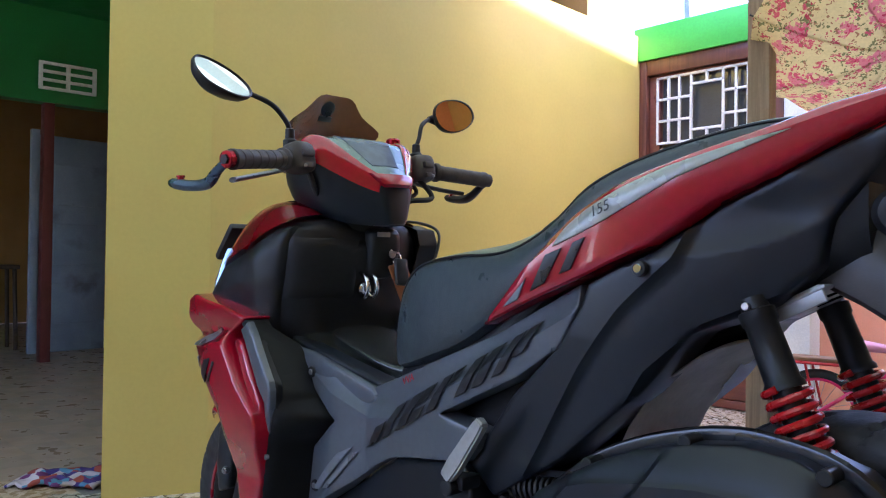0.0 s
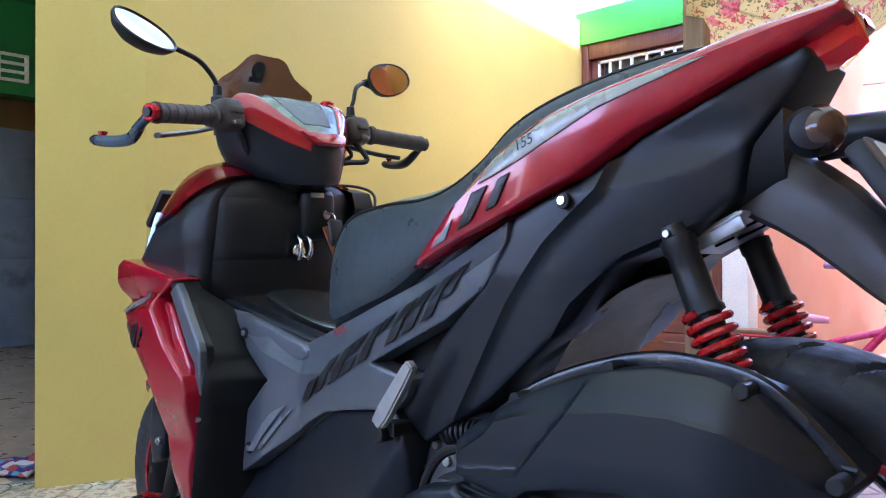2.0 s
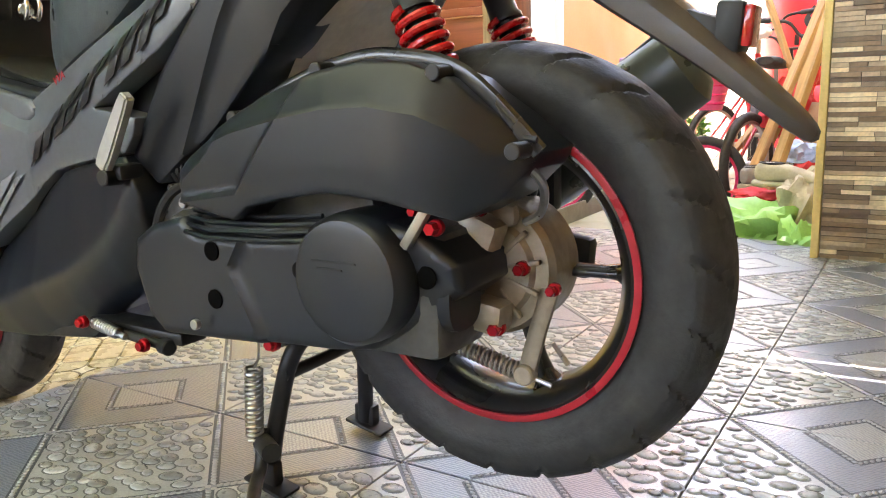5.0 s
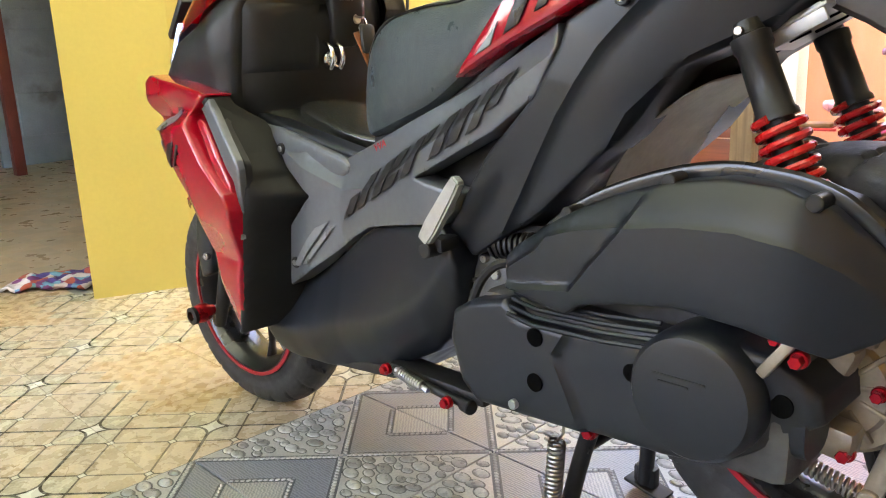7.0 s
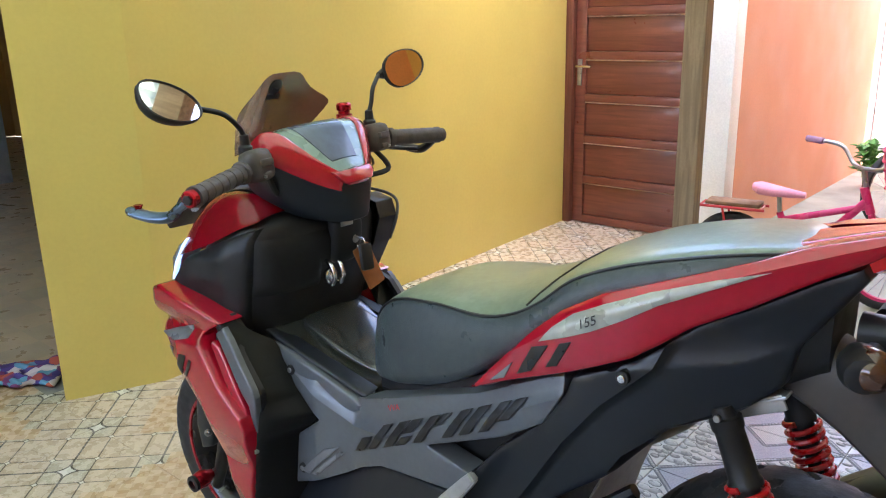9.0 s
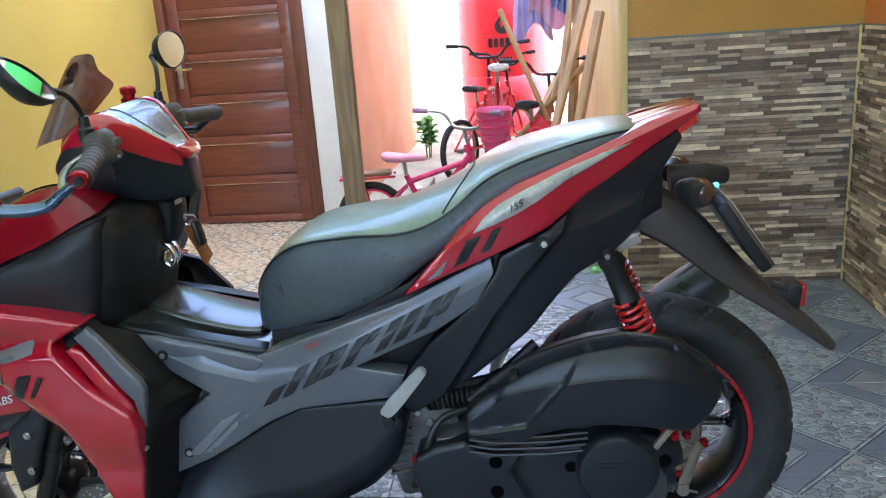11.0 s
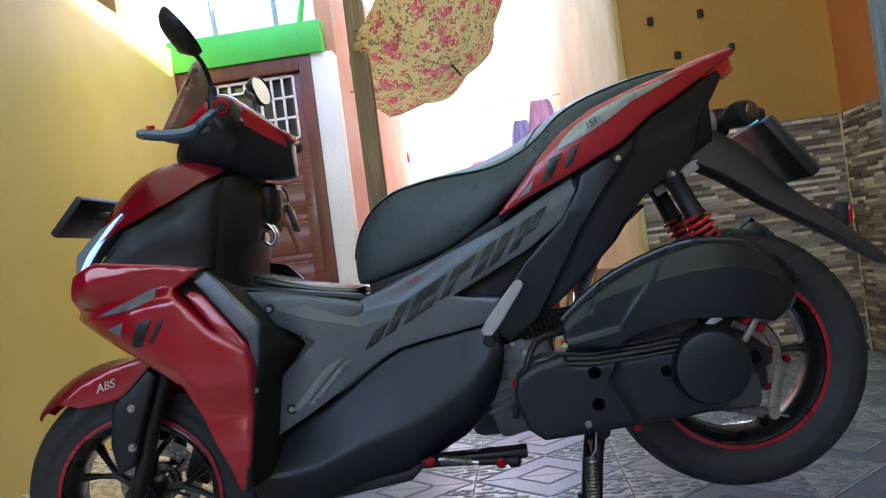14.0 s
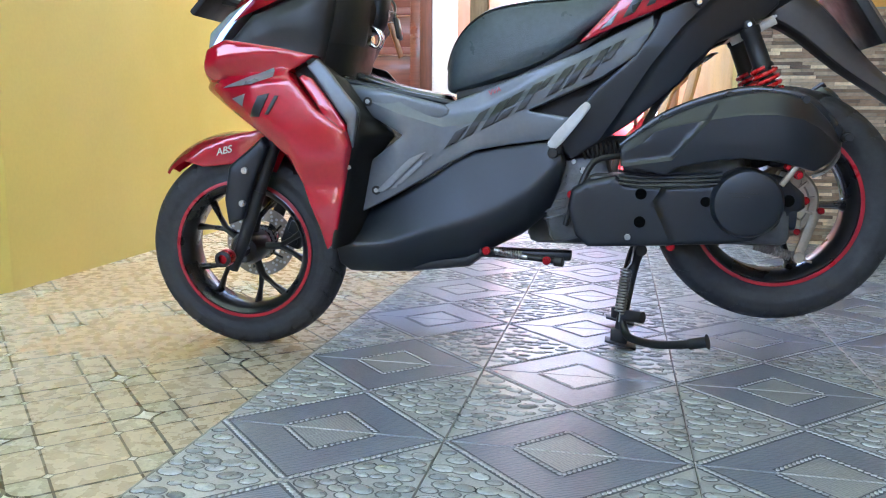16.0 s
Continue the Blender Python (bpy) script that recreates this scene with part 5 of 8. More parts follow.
    lathe(bm, [(0, 0), (0.009, 0), (0.009, 0.003), (0.006, 0.004), (0.006, 0.008), (0.008, 0.009), (0.008, 0.012), (0, 0.012)], g1 + Vector((-0.128, s * 0.026, -0.034)), axis=(0, 0, 1), n=16, closed=False)
    bp("guard_bolt", bm, REDANO, "red anodised adjuster", head, True)
    # mirror
    base = Vector((-0.917, s * 0.178, 1.024))
    tipv = Vector((-0.922, s * 0.268, 1.118)) if s < 0 else Vector((-0.946, 0.252, 1.128))
    bm = bmesh.new()
    lathe(bm, [(0, -0.01), (0.014, -0.01), (0.014, 0.012), (0.010, 0.016), (0.009, 0.034), (0.006, 0.036), (0, 0.036)], base, axis=(0, 0, 1), n=14, closed=False)
    tube(bm, curve_pts([base + Vector((0, 0, 0.03)), base + Vector((0.000, s * 0.010, 0.050)), base + (Vector((-0.002, s * 0.040, 0.078)) if s < 0 else Vector((-0.004, 0.024, 0.082))), tipv]), 0.0050, 10)
    mi = bp("mirror", bm, BLACKPL, "black round-cornered rear mirror", head, True)
    mc = Vector((-0.915, -0.329, 1.137)) if s < 0 else Vector((-0.922, 0.317, 1.141))
    nrm = (Vector((0.77, 0.19, 0.60)) if s < 0 else Vector((0.93, -0.18, 0.22))).normalized()
    rgt = nrm.cross(Vector((0, 0, 1))).normalized()
    upv = rgt.cross(nrm)
    tilt = radians(20 if s < 0 else -14)
    e1 = (rgt * math.cos(tilt) + upv * math.sin(tilt)) * 1.0
    e2 = (upv * math.cos(tilt) - rgt * math.sin(tilt)) * 1.0

    def blob(k, dn, c=mc, e1=e1, e2=e2, nrm=nrm, s=s):
        out = []
        for i in range(36):
            a = 2 * math.pi * i / 36
            q = e1 * (math.copysign(abs(math.cos(a)) ** 0.9, math.cos(a)) * (0.064 if s < 0 else 0.062) * k) + e2 * (math.copysign(abs(math.sin(a)) ** 0.9, math.sin(a)) * (0.043 if s < 0 else 0.041) * k * (1 + 0.12 * math.cos(a)))
            out.append(c + q + nrm * dn)
        return out

    bm = bmesh.new()
    loft(bm, [blob(0.25, -0.030), blob(0.62, -0.026), blob(0.88, -0.016), blob(1.0, -0.004), blob(1.0, 0.003), blob(0.95, 0.004), blob(0.94, 0.000)])
    tube(bm, [tipv, tipv.lerp(mc, 0.45) - nrm * 0.012], [0.007, 0.016], 12)
    bp("mirror_shell", bm, BLACKPL, "", mi, True)
    bm = bmesh.new()
    ring = [bm.verts.new(p) for p in blob(0.94, 0.0012)]
    bm.faces.new(ring)
    bp("mirror_glass", bm, MIRROR, "mirror glass", mi, True, smooth=False)
bm = bmesh.new()
lathe(bm, [(0, 0), (0.016, 0), (0.018, 0.004), (0.018, 0.018), (0.013, 0.02), (0.013, 0.026), (0.017, 0.028), (0.017, 0.04), (0.012, 0.044), (0, 0.044)], (-0.975, 0.160, 1.032), axis=(0, 0, 1), n=24, closed=False)
bp("reservoir_cap", bm, REDANO, "red anodised cap", head, True)
bm = bmesh.new()
tube(bm, curve_pts([(-0.90, 0.15, 0.99), (-0.87, 0.18, 0.935), (-0.88, 0.12, 0.925), (-0.93, 0.06, 0.91)]), 0.006, 8)
bp("cable", bm, RUBBER, "", head, True)
bm = bmesh.new()
tube(bm, curve_pts([(-0.92, 0.14, 0.98), (-0.90, 0.16, 0.945), (-0.92, 0.10, 0.92)]), 0.005, 8)
bp("cable", bm, RUBBER, "", head, True)
bm = bmesh.new()
tube(bm, curve_pts([(-0.90, -0.15, 0.985), (-0.90, -0.13, 0.94), (-0.94, -0.08, 0.915)]), 0.006, 8)
bp("cable", bm, RUBBER, "", head, True)

# front plate holder
bm = bmesh.new()
box(bm, (-1.292, 0, 0.836), (0.018, 0.23, 0.108), rot=(0, 44, 0), bev=0.006)
fp = bp("front_plate", bm, BLACKPL, "black front plate holder")
bm = bmesh.new()
box(bm, (-1.302, 0, 0.840), (0.004, 0.21, 0.096), rot=(0, 44, 0), bev=0.002)
bp("plate_face", bm, PLATEW, "white plate", fp)
bm = bmesh.new()
tube(bm, [(-1.28, 0.03, 0.84), (-1.19, 0.03, 0.82)], 0.012, 8)
tube(bm, [(-1.28, -0.03, 0.84), (-1.19, -0.03, 0.82)], 0.012, 8)
bp("plate_bracket", bm, BLACKPL, "", fp)

# step-through: tunnel, foot boards, inner frame cover
bm = bmesh.new()
secs = []
for x, zt, zb, w in ((-1.00, 0.672, 0.30, 0.120), (-0.93, 0.652, 0.28, 0.128), (-0.86, 0.625, 0.26, 0.134), (-0.78, 0.600, 0.25, 0.140), (-0.70, 0.583, 0.25, 0.146), (-0.62, 0.585, 0.27, 0.150), (-0.54, 0.612, 0.30, 0.150), (-0.45, 0.645, 0.34, 0.14)):
    secs.append([(x, y * w, zt + dz) for y, dz in ((-1.0, -0.030), (-0.97, -0.012), (-0.86, -0.004), (-0.5, 0.0), (0, 0.002), (0.5, 0.0), (0.86, -0.004), (0.97, -0.012), (1.0, -0.030))] + [(x, w * 0.95, zb), (x, -w * 0.95, zb)])
loft(bm, secs)
tun = bp("centre_tunnel", bm, LIDPL, "black centre tunnel between the foot boards", sub=1)
bm = bmesh.new()
secs = []
for x, z, w in ((-0.912, 0.645, 0.060), (-0.902, 0.648, 0.072), (-0.86, 0.634, 0.078), (-0.78, 0.610, 0.080), (-0.70, 0.594, 0.078), (-0.672, 0.592, 0.070), (-0.664, 0.586, 0.058)):
    secs.append([(x, y * w, z + dz) for y, dz in ((-1, -0.020), (-0.985, 0.002), (-0.94, 0.007), (-0.5, 0.010), (0, 0.011), (0.5, 0.010), (0.94, 0.007), (0.985, 0.002), (1, -0.020))])
loft(bm, secs)
bp("fuel_lid", bm, LIDPL, "charcoal fuel lid", tun, sub=1)
GREY = [(-0.866, 0.311), (-0.853, 0.428), (-0.757, 0.500), (-0.842, 0.546), (-0.922, 0.634), (-0.784, 0.583), (-0.662, 0.572), (-0.590, 0.597), (-0.468, 0.644), (-0.350, 0.688), (-0.192, 0.768), (-0.188, 0.739), (-0.220, 0.683), (-0.295, 0.634), (-0.457, 0.560), (-0.363, 0.545), (-0.372, 0.520), (-0.395, 0.497), (-0.449, 0.489), (-0.529, 0.477), (-0.584, 0.466), (-0.640, 0.439), (-0.698, 0.402), (-0.787, 0.351)]


def grey_w(x, z):
    arm = 0.022 * max(0, min(1, (-0.67 - x) / 0.10))
    return 0.122 + arm + 0.095 * (x + 0.86) + 0.02 * math.sin(max(0, min(1, (x + 0.9) / 0.7)) * math.pi) - 0.25 * max(0, z - 0.60 - 0.5 * max(0, x + 0.62))


GREYK = dict(edge=0.004, crown=0.0015, step=0.010, soft=0.04, folds=(([(-0.90, 0.60), (-0.76, 0.548), (-0.66, 0.520), (-0.56, 0.535), (-0.44, 0.60), (-0.30, 0.672), (-0.17, 0.745)], -0.012, 0.035),))
GT = relief(GREY, grey_w, **GREYK)[2]
gp = both("side_panel", GREYPL, lambda bm, s: shell(bm, GREY, grey_w, s, thick=0.04, **GREYK), "satin grey side panel", angle=25)
ARM = [(-0.915, 0.622), (-0.854, 0.618), (-0.75, 0.594), (-0.660, 0.573), (-0.646, 0.562), (-0.650, 0.549), (-0.668, 0.541), (-0.756, 0.540), (-0.828, 0.552), (-0.879, 0.588)]
both("panel_arm", GREYPL, lambda bm, s: shell(bm, ARM, lambda x, z: 0.152 - 0.07 * max(0, -0.82 - x) - 0.20 * max(0, z - 0.60), s, thick=0.016, edge=0.006, crown=0.001, step=0.008, soft=0.08), "raised satin grey arm with a bolt", angle=50)
both("tunnel_lip", DARKPL, lambda bm, s: shell(bm, [(-0.985, 0.650), (-0.863, 0.626), (-0.758, 0.605), (-0.64, 0.583), (-0.640, 0.568), (-0.754, 0.590), (-0.856, 0.613), (-0.925, 0.622)], lambda x, z: 0.143 - 0.06 * max(0, -0.86 - x), s, thick=0.03, edge=0.008, crown=0.0, step=0.008, soft=0.08), "charcoal lip of the tunnel", angle=50)
LOWB = [(-0.866, 0.308), (-0.787, 0.348), (-0.698, 0.399), (-0.640, 0.436), (-0.584, 0.463), (-0.529, 0.474), (-0.449, 0.486), (-0.400, 0.492), (-0.381, 0.473), (-0.369, 0.439), (-0.380, 0.391), (-0.404, 0.327), (-0.467, 0.269), (-0.547, 0.228), (-0.580, 0.194), (-0.627, 0.178), (-0.767, 0.160), (-0.900, 0.158), (-0.923, 0.182), (-0.924, 0.226), (-0.916, 0.262)]
LX = (-0.93, -0.866, -0.787, -0.698, -0.640, -0.584, -0.529, -0.449, -0.40, -0.36)      # along the fairing
LTOP = (0.290, 0.309, 0.350, 0.401, 0.438, 0.465, 0.476, 0.488, 0.494, 0.496)            # its upper rim
LRDG = (0.238, 0.232, 0.240, 0.272, 0.289, 0.306, 0.330, 0.376, 0.430, 0.470)            # the ridge that runs along it


def low_w(x, z):
    """Flush with the grey panel above, swelling out to the ridge and tucked in under it."""
    zt, zr = float(np.interp(x, LX, LTOP)), float(np.interp(x, LX, LRDG))
    top = float(np.interp(x, (-0.93, -0.866, -0.70, -0.46, -0.36), (0.120, 0.116, 0.136, 0.176, 0.184)))
    out = float(np.interp(x, (-0.93, -0.84, -0.70, -0.50, -0.40, -0.36), (0.176, 0.168, 0.166, 0.186, 0.192, 0.187)))
    if z > zr:
        u = min(1.0, (zt - z) / max(0.02, zt - zr))
        return top + (out - top) * u ** 1.25
    return out - 0.35 * (zr - z) ** 2 / 0.07 - 0.10 * (zr - z)


both("lower_fairing", DARKPL, lambda bm, s: shell(bm, LOWB, low_w, s, thick=0.09, edge=0.006, crown=0.0, step=0.010, soft=0.10), "matt charcoal lower fairing with a soft ridge", angle=50)
bm = bmesh.new()
loft(bm, [oval("x", x, (0, z), (w, 0.018), 24, 4) for x, z, w in ((-0.92, 0.185, 0.10), (-0.76, 0.172, 0.12), (-0.60, 0.195, 0.13), (-0.52, 0.26, 0.12))])
bp("belly_pan", bm, BLACKPL)
# black inner side between cowl and grey panel
def apron_w(x, z):
    rear = float(np.interp(z, (0.22, 0.475, 0.54, 0.675), (-0.912, -0.857, -0.857, -0.955)))
    inner = float(np.interp(z, (0.22, 0.31, 0.428, 0.50, 0.546, 0.634), (-0.85, -0.855, -0.845, -0.75, -0.835, -0.905)))
    u = min(1.0, max(0.0, (x - rear) / max(0.045, inner - rear)))
    return 0.238 - 0.130 * u * u * (3 - 2 * u)


both("inner_apron", APRONSHADE, lambda bm, s: shell(bm, [(-0.975, 0.672), (-0.955, 0.680), (-0.900, 0.628), (-0.830, 0.536), (-0.745, 0.498), (-0.84, 0.42), (-0.85, 0.30), (-0.885, 0.235), (-0.915, 0.225), (-0.912, 0.25), (-0.868, 0.475), (-0.866, 0.54)], apron_w, s, thick=0.03, edge=0.003, crown=0.0, step=0.009), "black inner apron", angle=50)
bm = bmesh.new()
shell(bm, [(-0.99, 0.672), (-0.95, 0.686), (-0.90, 0.672), (-0.84, 0.605), (-0.80, 0.54), (-0.86, 0.50), (-0.93, 0.58)], lambda x, z: 0.205, 1, thick=0.012, edge=0.004, crown=0.002)
bp("inner_wing", bm, BLACKPL, "dark inner wing of the leg shield")
# lettering band on the grey panel: slanted plain blocks


def on_text(u, v):
    """u along the slanted band, v across it."""
    return (-0.655 + 0.372 * u + 0.032 * v, 0.470 + 0.187 * u + 0.058 * v)


for u0, u1, v0, v1 in ((0.00, 0.085, 0.0, 0.62), (0.115, 0.185, 0.0, 1.0), (0.235, 0.315, 0.0, 1.0), (0.325, 0.405, 0.0, 0.36), (0.325, 0.405, 0.50, 1.0), (0.45, 0.515, 0.0, 1.0), (0.53, 0.585, 0.62, 1.0), (0.635, 0.705, 0.0, 1.0), (0.735, 0.805, 0.0, 1.0), (0.85, 0.910, 0.0, 1.0), (0.93, 0.99, 0.30, 1.0)):
    shape = [on_text(u0, v0), on_text(u1, v0), on_text(u1 + 0.02, v1), on_text(u0 + 0.02, v1)]
    decal("emblem_block", shape, GT, DECALBLK, "plain slanted black block", gp, lift=0.0045)
decal("panel_decal", [(-0.83, 0.36), (-0.74, 0.445), (-0.70, 0.462), (-0.80, 0.365)], GT, DECALGRY, "pale grey stripe", gp, lift=0.0045)
decal("panel_decal", [(-0.79, 0.37), (-0.70, 0.452), (-0.685, 0.455), (-0.77, 0.375)], GT, DECALGRY, "pale grey stripe", gp, lift=0.0045)
m = Matrix.Translation((-0.535, -(grey_w(-0.535, 0.60) + 0.0016), 0.598)) @ Euler((radians(90), 0, 0)).to_matrix().to_4x4() @ Matrix.Rotation(radians(-23), 4, "Z") @ Matrix.Rotation(radians(46), 4, "Z")
letters("VVA", 0.016, 0.0004, m, DECALRED, "lettering", gp, "small red lettering VVA", shear=0.3)
for x, z in ((-0.848, 0.579), (-0.826, 0.366)):
    bm = bmesh.new()
    w = max(GT(x, z), 0.151 if z > 0.5 else 0) + 0.001
    disc(bm, (x, -w, z), 0.011, 0.006, n=20)
    bo = bp("panel_bolt", bm, BLACKPL, "", gp)
    bm = bmesh.new()
    disc(bm, (x, -w - 0.003, z), 0.0055, 0.005, n=12)
    bp("panel_bolt", bm, STEEL, "", gp)

# seat: x, middle of the top, piped edge, underside, half width
SEAT = ((-0.674, 0.662, 0.652, 0.618, 0.050), (-0.664, 0.690, 0.678, 0.604, 0.085), (-0.645, 0.727, 0.716, 0.602, 0.110), (-0.615, 0.765, 0.753, 0.606, 0.126), (-0.575, 0.792, 0.780, 0.614, 0.140), (-0.53, 0.806, 0.794, 0.628, 0.150), (-0.45, 0.818, 0.804, 0.655, 0.160), (-0.38, 0.832, 0.806, 0.695, 0.167), (-0.33, 0.850, 0.814, 0.735, 0.171), (-0.285, 0.868, 0.832, 0.768, 0.172), (-0.245, 0.890, 0.858, 0.803, 0.169), (-0.20, 0.917, 0.896, 0.840, 0.165), (-0.14, 0.940, 0.924, 0.876, 0.157), (-0.06, 0.960, 0.947, 0.902, 0.143), (0.01, 0.972, 0.961, 0.920, 0.124), (0.055, 0.974, 0.965, 0.930, 0.101), (0.078, 0.970, 0.964, 0.936, 0.076), (0.088, 0.962, 0.957, 0.938, 0.050))


fine = glide(SEAT)
bm = bmesh.new()
secs = []
for x, zt, ze, zb, w in fine:
    h = ze - zb
    half = [(0, zb), (0.80, zb), (0.95, zb + 0.06 * h), (0.99, zb + 0.18 * h), (1.0, zb + 0.40 * h), (0.985, zb + 0.65 * h), (0.945, zb + 0.88 * h), (0.915, zb + 0.97 * h), (0.89, ze), (0.80, ze - 0.004), (0.4, (ze + zt) / 2 - 0.006)]
    secs.append([(x, -y * w, z) for y, z in half] + [(x, y * w, z) for y, z in half[:0:-1]])
loft(bm, secs)
seat = bp("seat", bm, VINYL, "dark grey two-level vinyl seat, paler top sheen painted, piped edges", sub=1)
# top panel, coloured paler for the light it reflects
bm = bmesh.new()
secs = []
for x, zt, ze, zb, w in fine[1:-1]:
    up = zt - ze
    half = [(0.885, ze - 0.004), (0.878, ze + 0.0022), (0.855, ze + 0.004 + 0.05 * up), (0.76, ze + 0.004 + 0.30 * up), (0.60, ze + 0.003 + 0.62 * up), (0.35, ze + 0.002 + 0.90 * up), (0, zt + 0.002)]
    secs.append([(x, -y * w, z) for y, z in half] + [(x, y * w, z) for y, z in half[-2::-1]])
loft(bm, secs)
bp("seat_top", bm, VINYLSHEEN, "textured vinyl top with a painted grey-green sheen", seat)
for s in (-1, 1):
    bm = bmesh.new()
    tube(bm, [(x, s * w * 0.893, ze + 0.0008) for x, zt, ze, zb, w in fine[1:-1]], 0.0024, 6)
    bp("seam", bm, BLACKPL, "", seat)


def on_seat(x, f):
    """Point of the seat's top at length x, f of the half width out."""
    i = max(k for k in range(len(fine) - 1) if fine[k][0] <= x)
    u = (x - fine[i][0]) / (fine[i + 1][0] - fine[i][0])
    _, zt, ze, zb, w = [p + (q - p) * u for p, q in zip(fine[i], fine[i + 1])]
    up = zt - ze
    prof = [(0, zt + 0.002), (0.35, ze + 0.002 + 0.90 * up), (0.60, ze + 0.003 + 0.62 * up), (0.76, ze + 0.004 + 0.30 * up), (0.855, ze + 0.004 + 0.05 * up), (0.89, ze)]
    g = abs(f)
    for (f0, z0), (f1, z1) in zip(prof, prof[1:]):
        if g <= f1:
            return (x, f * w, z0 + (z1 - z0) * (g - f0) / (f1 - f0) + 0.0006)
    return (x, f * w, ze)


bm = bmesh.new()
tube(bm, [on_seat(-0.226 - 0.05 * (abs(f) / 0.86) ** 2, f) for f in [k * 0.86 / 14 for k in range(-14, 15)]], 0.0020, 6)
bp("seam", bm, BLACKPL, "", seat)
bm = bmesh.new()
loft(bm, [oval("x", x, (0, z), (w, 0.02), 24, 4) for x, z, w in ((-0.64, 0.592, 0.10), (-0.50, 0.625, 0.13), (-0.35, 0.70, 0.14), (-0.20, 0.82, 0.13), (0.0, 0.925, 0.09), (0.08, 0.945, 0.05))])
bp("seat_pan", bm, BLACKPL)

# red tail
TAIL = [(-0.352, 0.703), (-0.272, 0.740), (-0.18, 0.777), (-0.09, 0.818), (-0.055, 0.843), (-0.022, 0.869), (0.035, 0.899), (0.10, 0.938), (0.155, 0.968), (0.187, 0.990), (0.182, 1.004), (0.09, 0.980), (0.04, 0.960), (-0.05, 0.929), (-0.14, 0.896), (-0.20, 0.861), (-0.240, 0.826)]


def ease(u):
    """Zero, then rising, with a soft bend between."""
    return (u + math.sqrt(u * u + 0.0025)) / 2


def tail_w(x, z):
    w = 0.198 - 0.46 * ease(x + 0.11)
    edge = 0.706 + (x + 0.354) * 0.55
    return max(0.028, w - 0.14 * max(0, z - edge - 0.05))


TAILK = dict(edge=0.006, crown=0.002, reach=0.05, step=0.010, folds=(([(-0.29, 0.775), (-0.235, 0.812), (-0.19, 0.846), (-0.12, 0.884), (-0.04, 0.918), (0.05, 0.951), (0.13, 0.979), (0.21, 1.005)], -0.020, 0.040),))
tl = both("tail_panel", REDPAINT, lambda bm, s: shell(bm, TAIL, tail_w, s, thick=0.03, **TAILK), "glossy red tail panel", angle=26)
TW = relief(TAIL, tail_w, **TAILK)[2]
for shape, m_, lb in (([(-0.306, 0.733), (-0.279, 0.745), (-0.264, 0.774)], DECALGRY, "grey decal"), ([(-0.257, 0.757), (-0.232, 0.769), (-0.204, 0.815), (-0.231, 0.806)], DECALBLK, "black decal"), ([(-0.208, 0.781), (-0.190, 0.788), (-0.168, 0.829), (-0.186, 0.822)], DECALBLK, "black decal"), ([(-0.220, 0.817), (-0.178, 0.833), (-0.140, 0.850), (-0.100, 0.872), (-0.056, 0.899), (-0.005, 0.922), (0.060, 0.951), (0.005, 0.937), (-0.070, 0.913), (-0.126, 0.889), (-0.172, 0.866), (-0.201, 0.842)], DECALSIL, "silver-grey decal")):
    decal("tail_decal", shape, TW, m_, lb, tl)
m = Matrix.Translation((-0.142, -(TW(-0.142, 0.858) + 0.0075), 0.858)) @ Euler((radians(90), 0, radians(16))).to_matrix().to_4x4() @ Matrix.Rotation(radians(24), 4, "Z")
letters("155", 0.018, 0.0004, m, DECALBLK, "lettering", tl, "black lettering 155", shear=0.35)
bm = bmesh.new()
secs = []
for x, zt, w in ((0.03, 0.966, 0.075), (0.07, 0.976, 0.068), (0.12, 0.990, 0.050), (0.17, 1.004, 0.034), (0.188, 1.004, 0.026)):
    secs.append([(x, y * w, zt + dz) for y, dz in ((-1, -0.03), (-0.95, -0.006), (-0.6, 0.0), (0, -0.004), (0.6, 0.0), (0.95, -0.006), (1, -0.03))])
loft(bm, secs)
bp("tail_top", bm, REDPAINT, "glossy red tail top", sub=1)
bm = bmesh.new()
secs = []
for x, z0, z1, w in ((0.120, 0.938, 0.966, 0.044), (0.150, 0.946, 0.979, 0.039), (0.172, 0.958, 0.989, 0.029), (0.185, 0.970, 0.993, 0.016)):
    secs.append([(x, -w, z0), (x + 0.01, 0, z0 - 0.006), (x, w, z0), (x, w * 0.9, z1), (x, 0, z1 + 0.003), (x, -w * 0.9, z1)])
loft(bm, secs)
bp("tail_lamp", bm, TAILLIT, "red tail lamp lens", angle=30)
REARB = [(-0.186, 0.739), (-0.175, 0.770), (-0.09, 0.811), (-0.055, 0.838), (-0.022, 0.866), (0.035, 0.896), (0.10, 0.935), (0.146, 0.958), (0.154, 0.944), (0.130, 0.905), (0.090, 0.850), (0.078, 0.795), (0.030, 0.748), (-0.050, 0.712), (-0.119, 0.628), (-0.233, 0.530), (-0.358, 0.450), (-0.403, 0.492), (-0.309, 0.608), (-0.225, 0.683)]
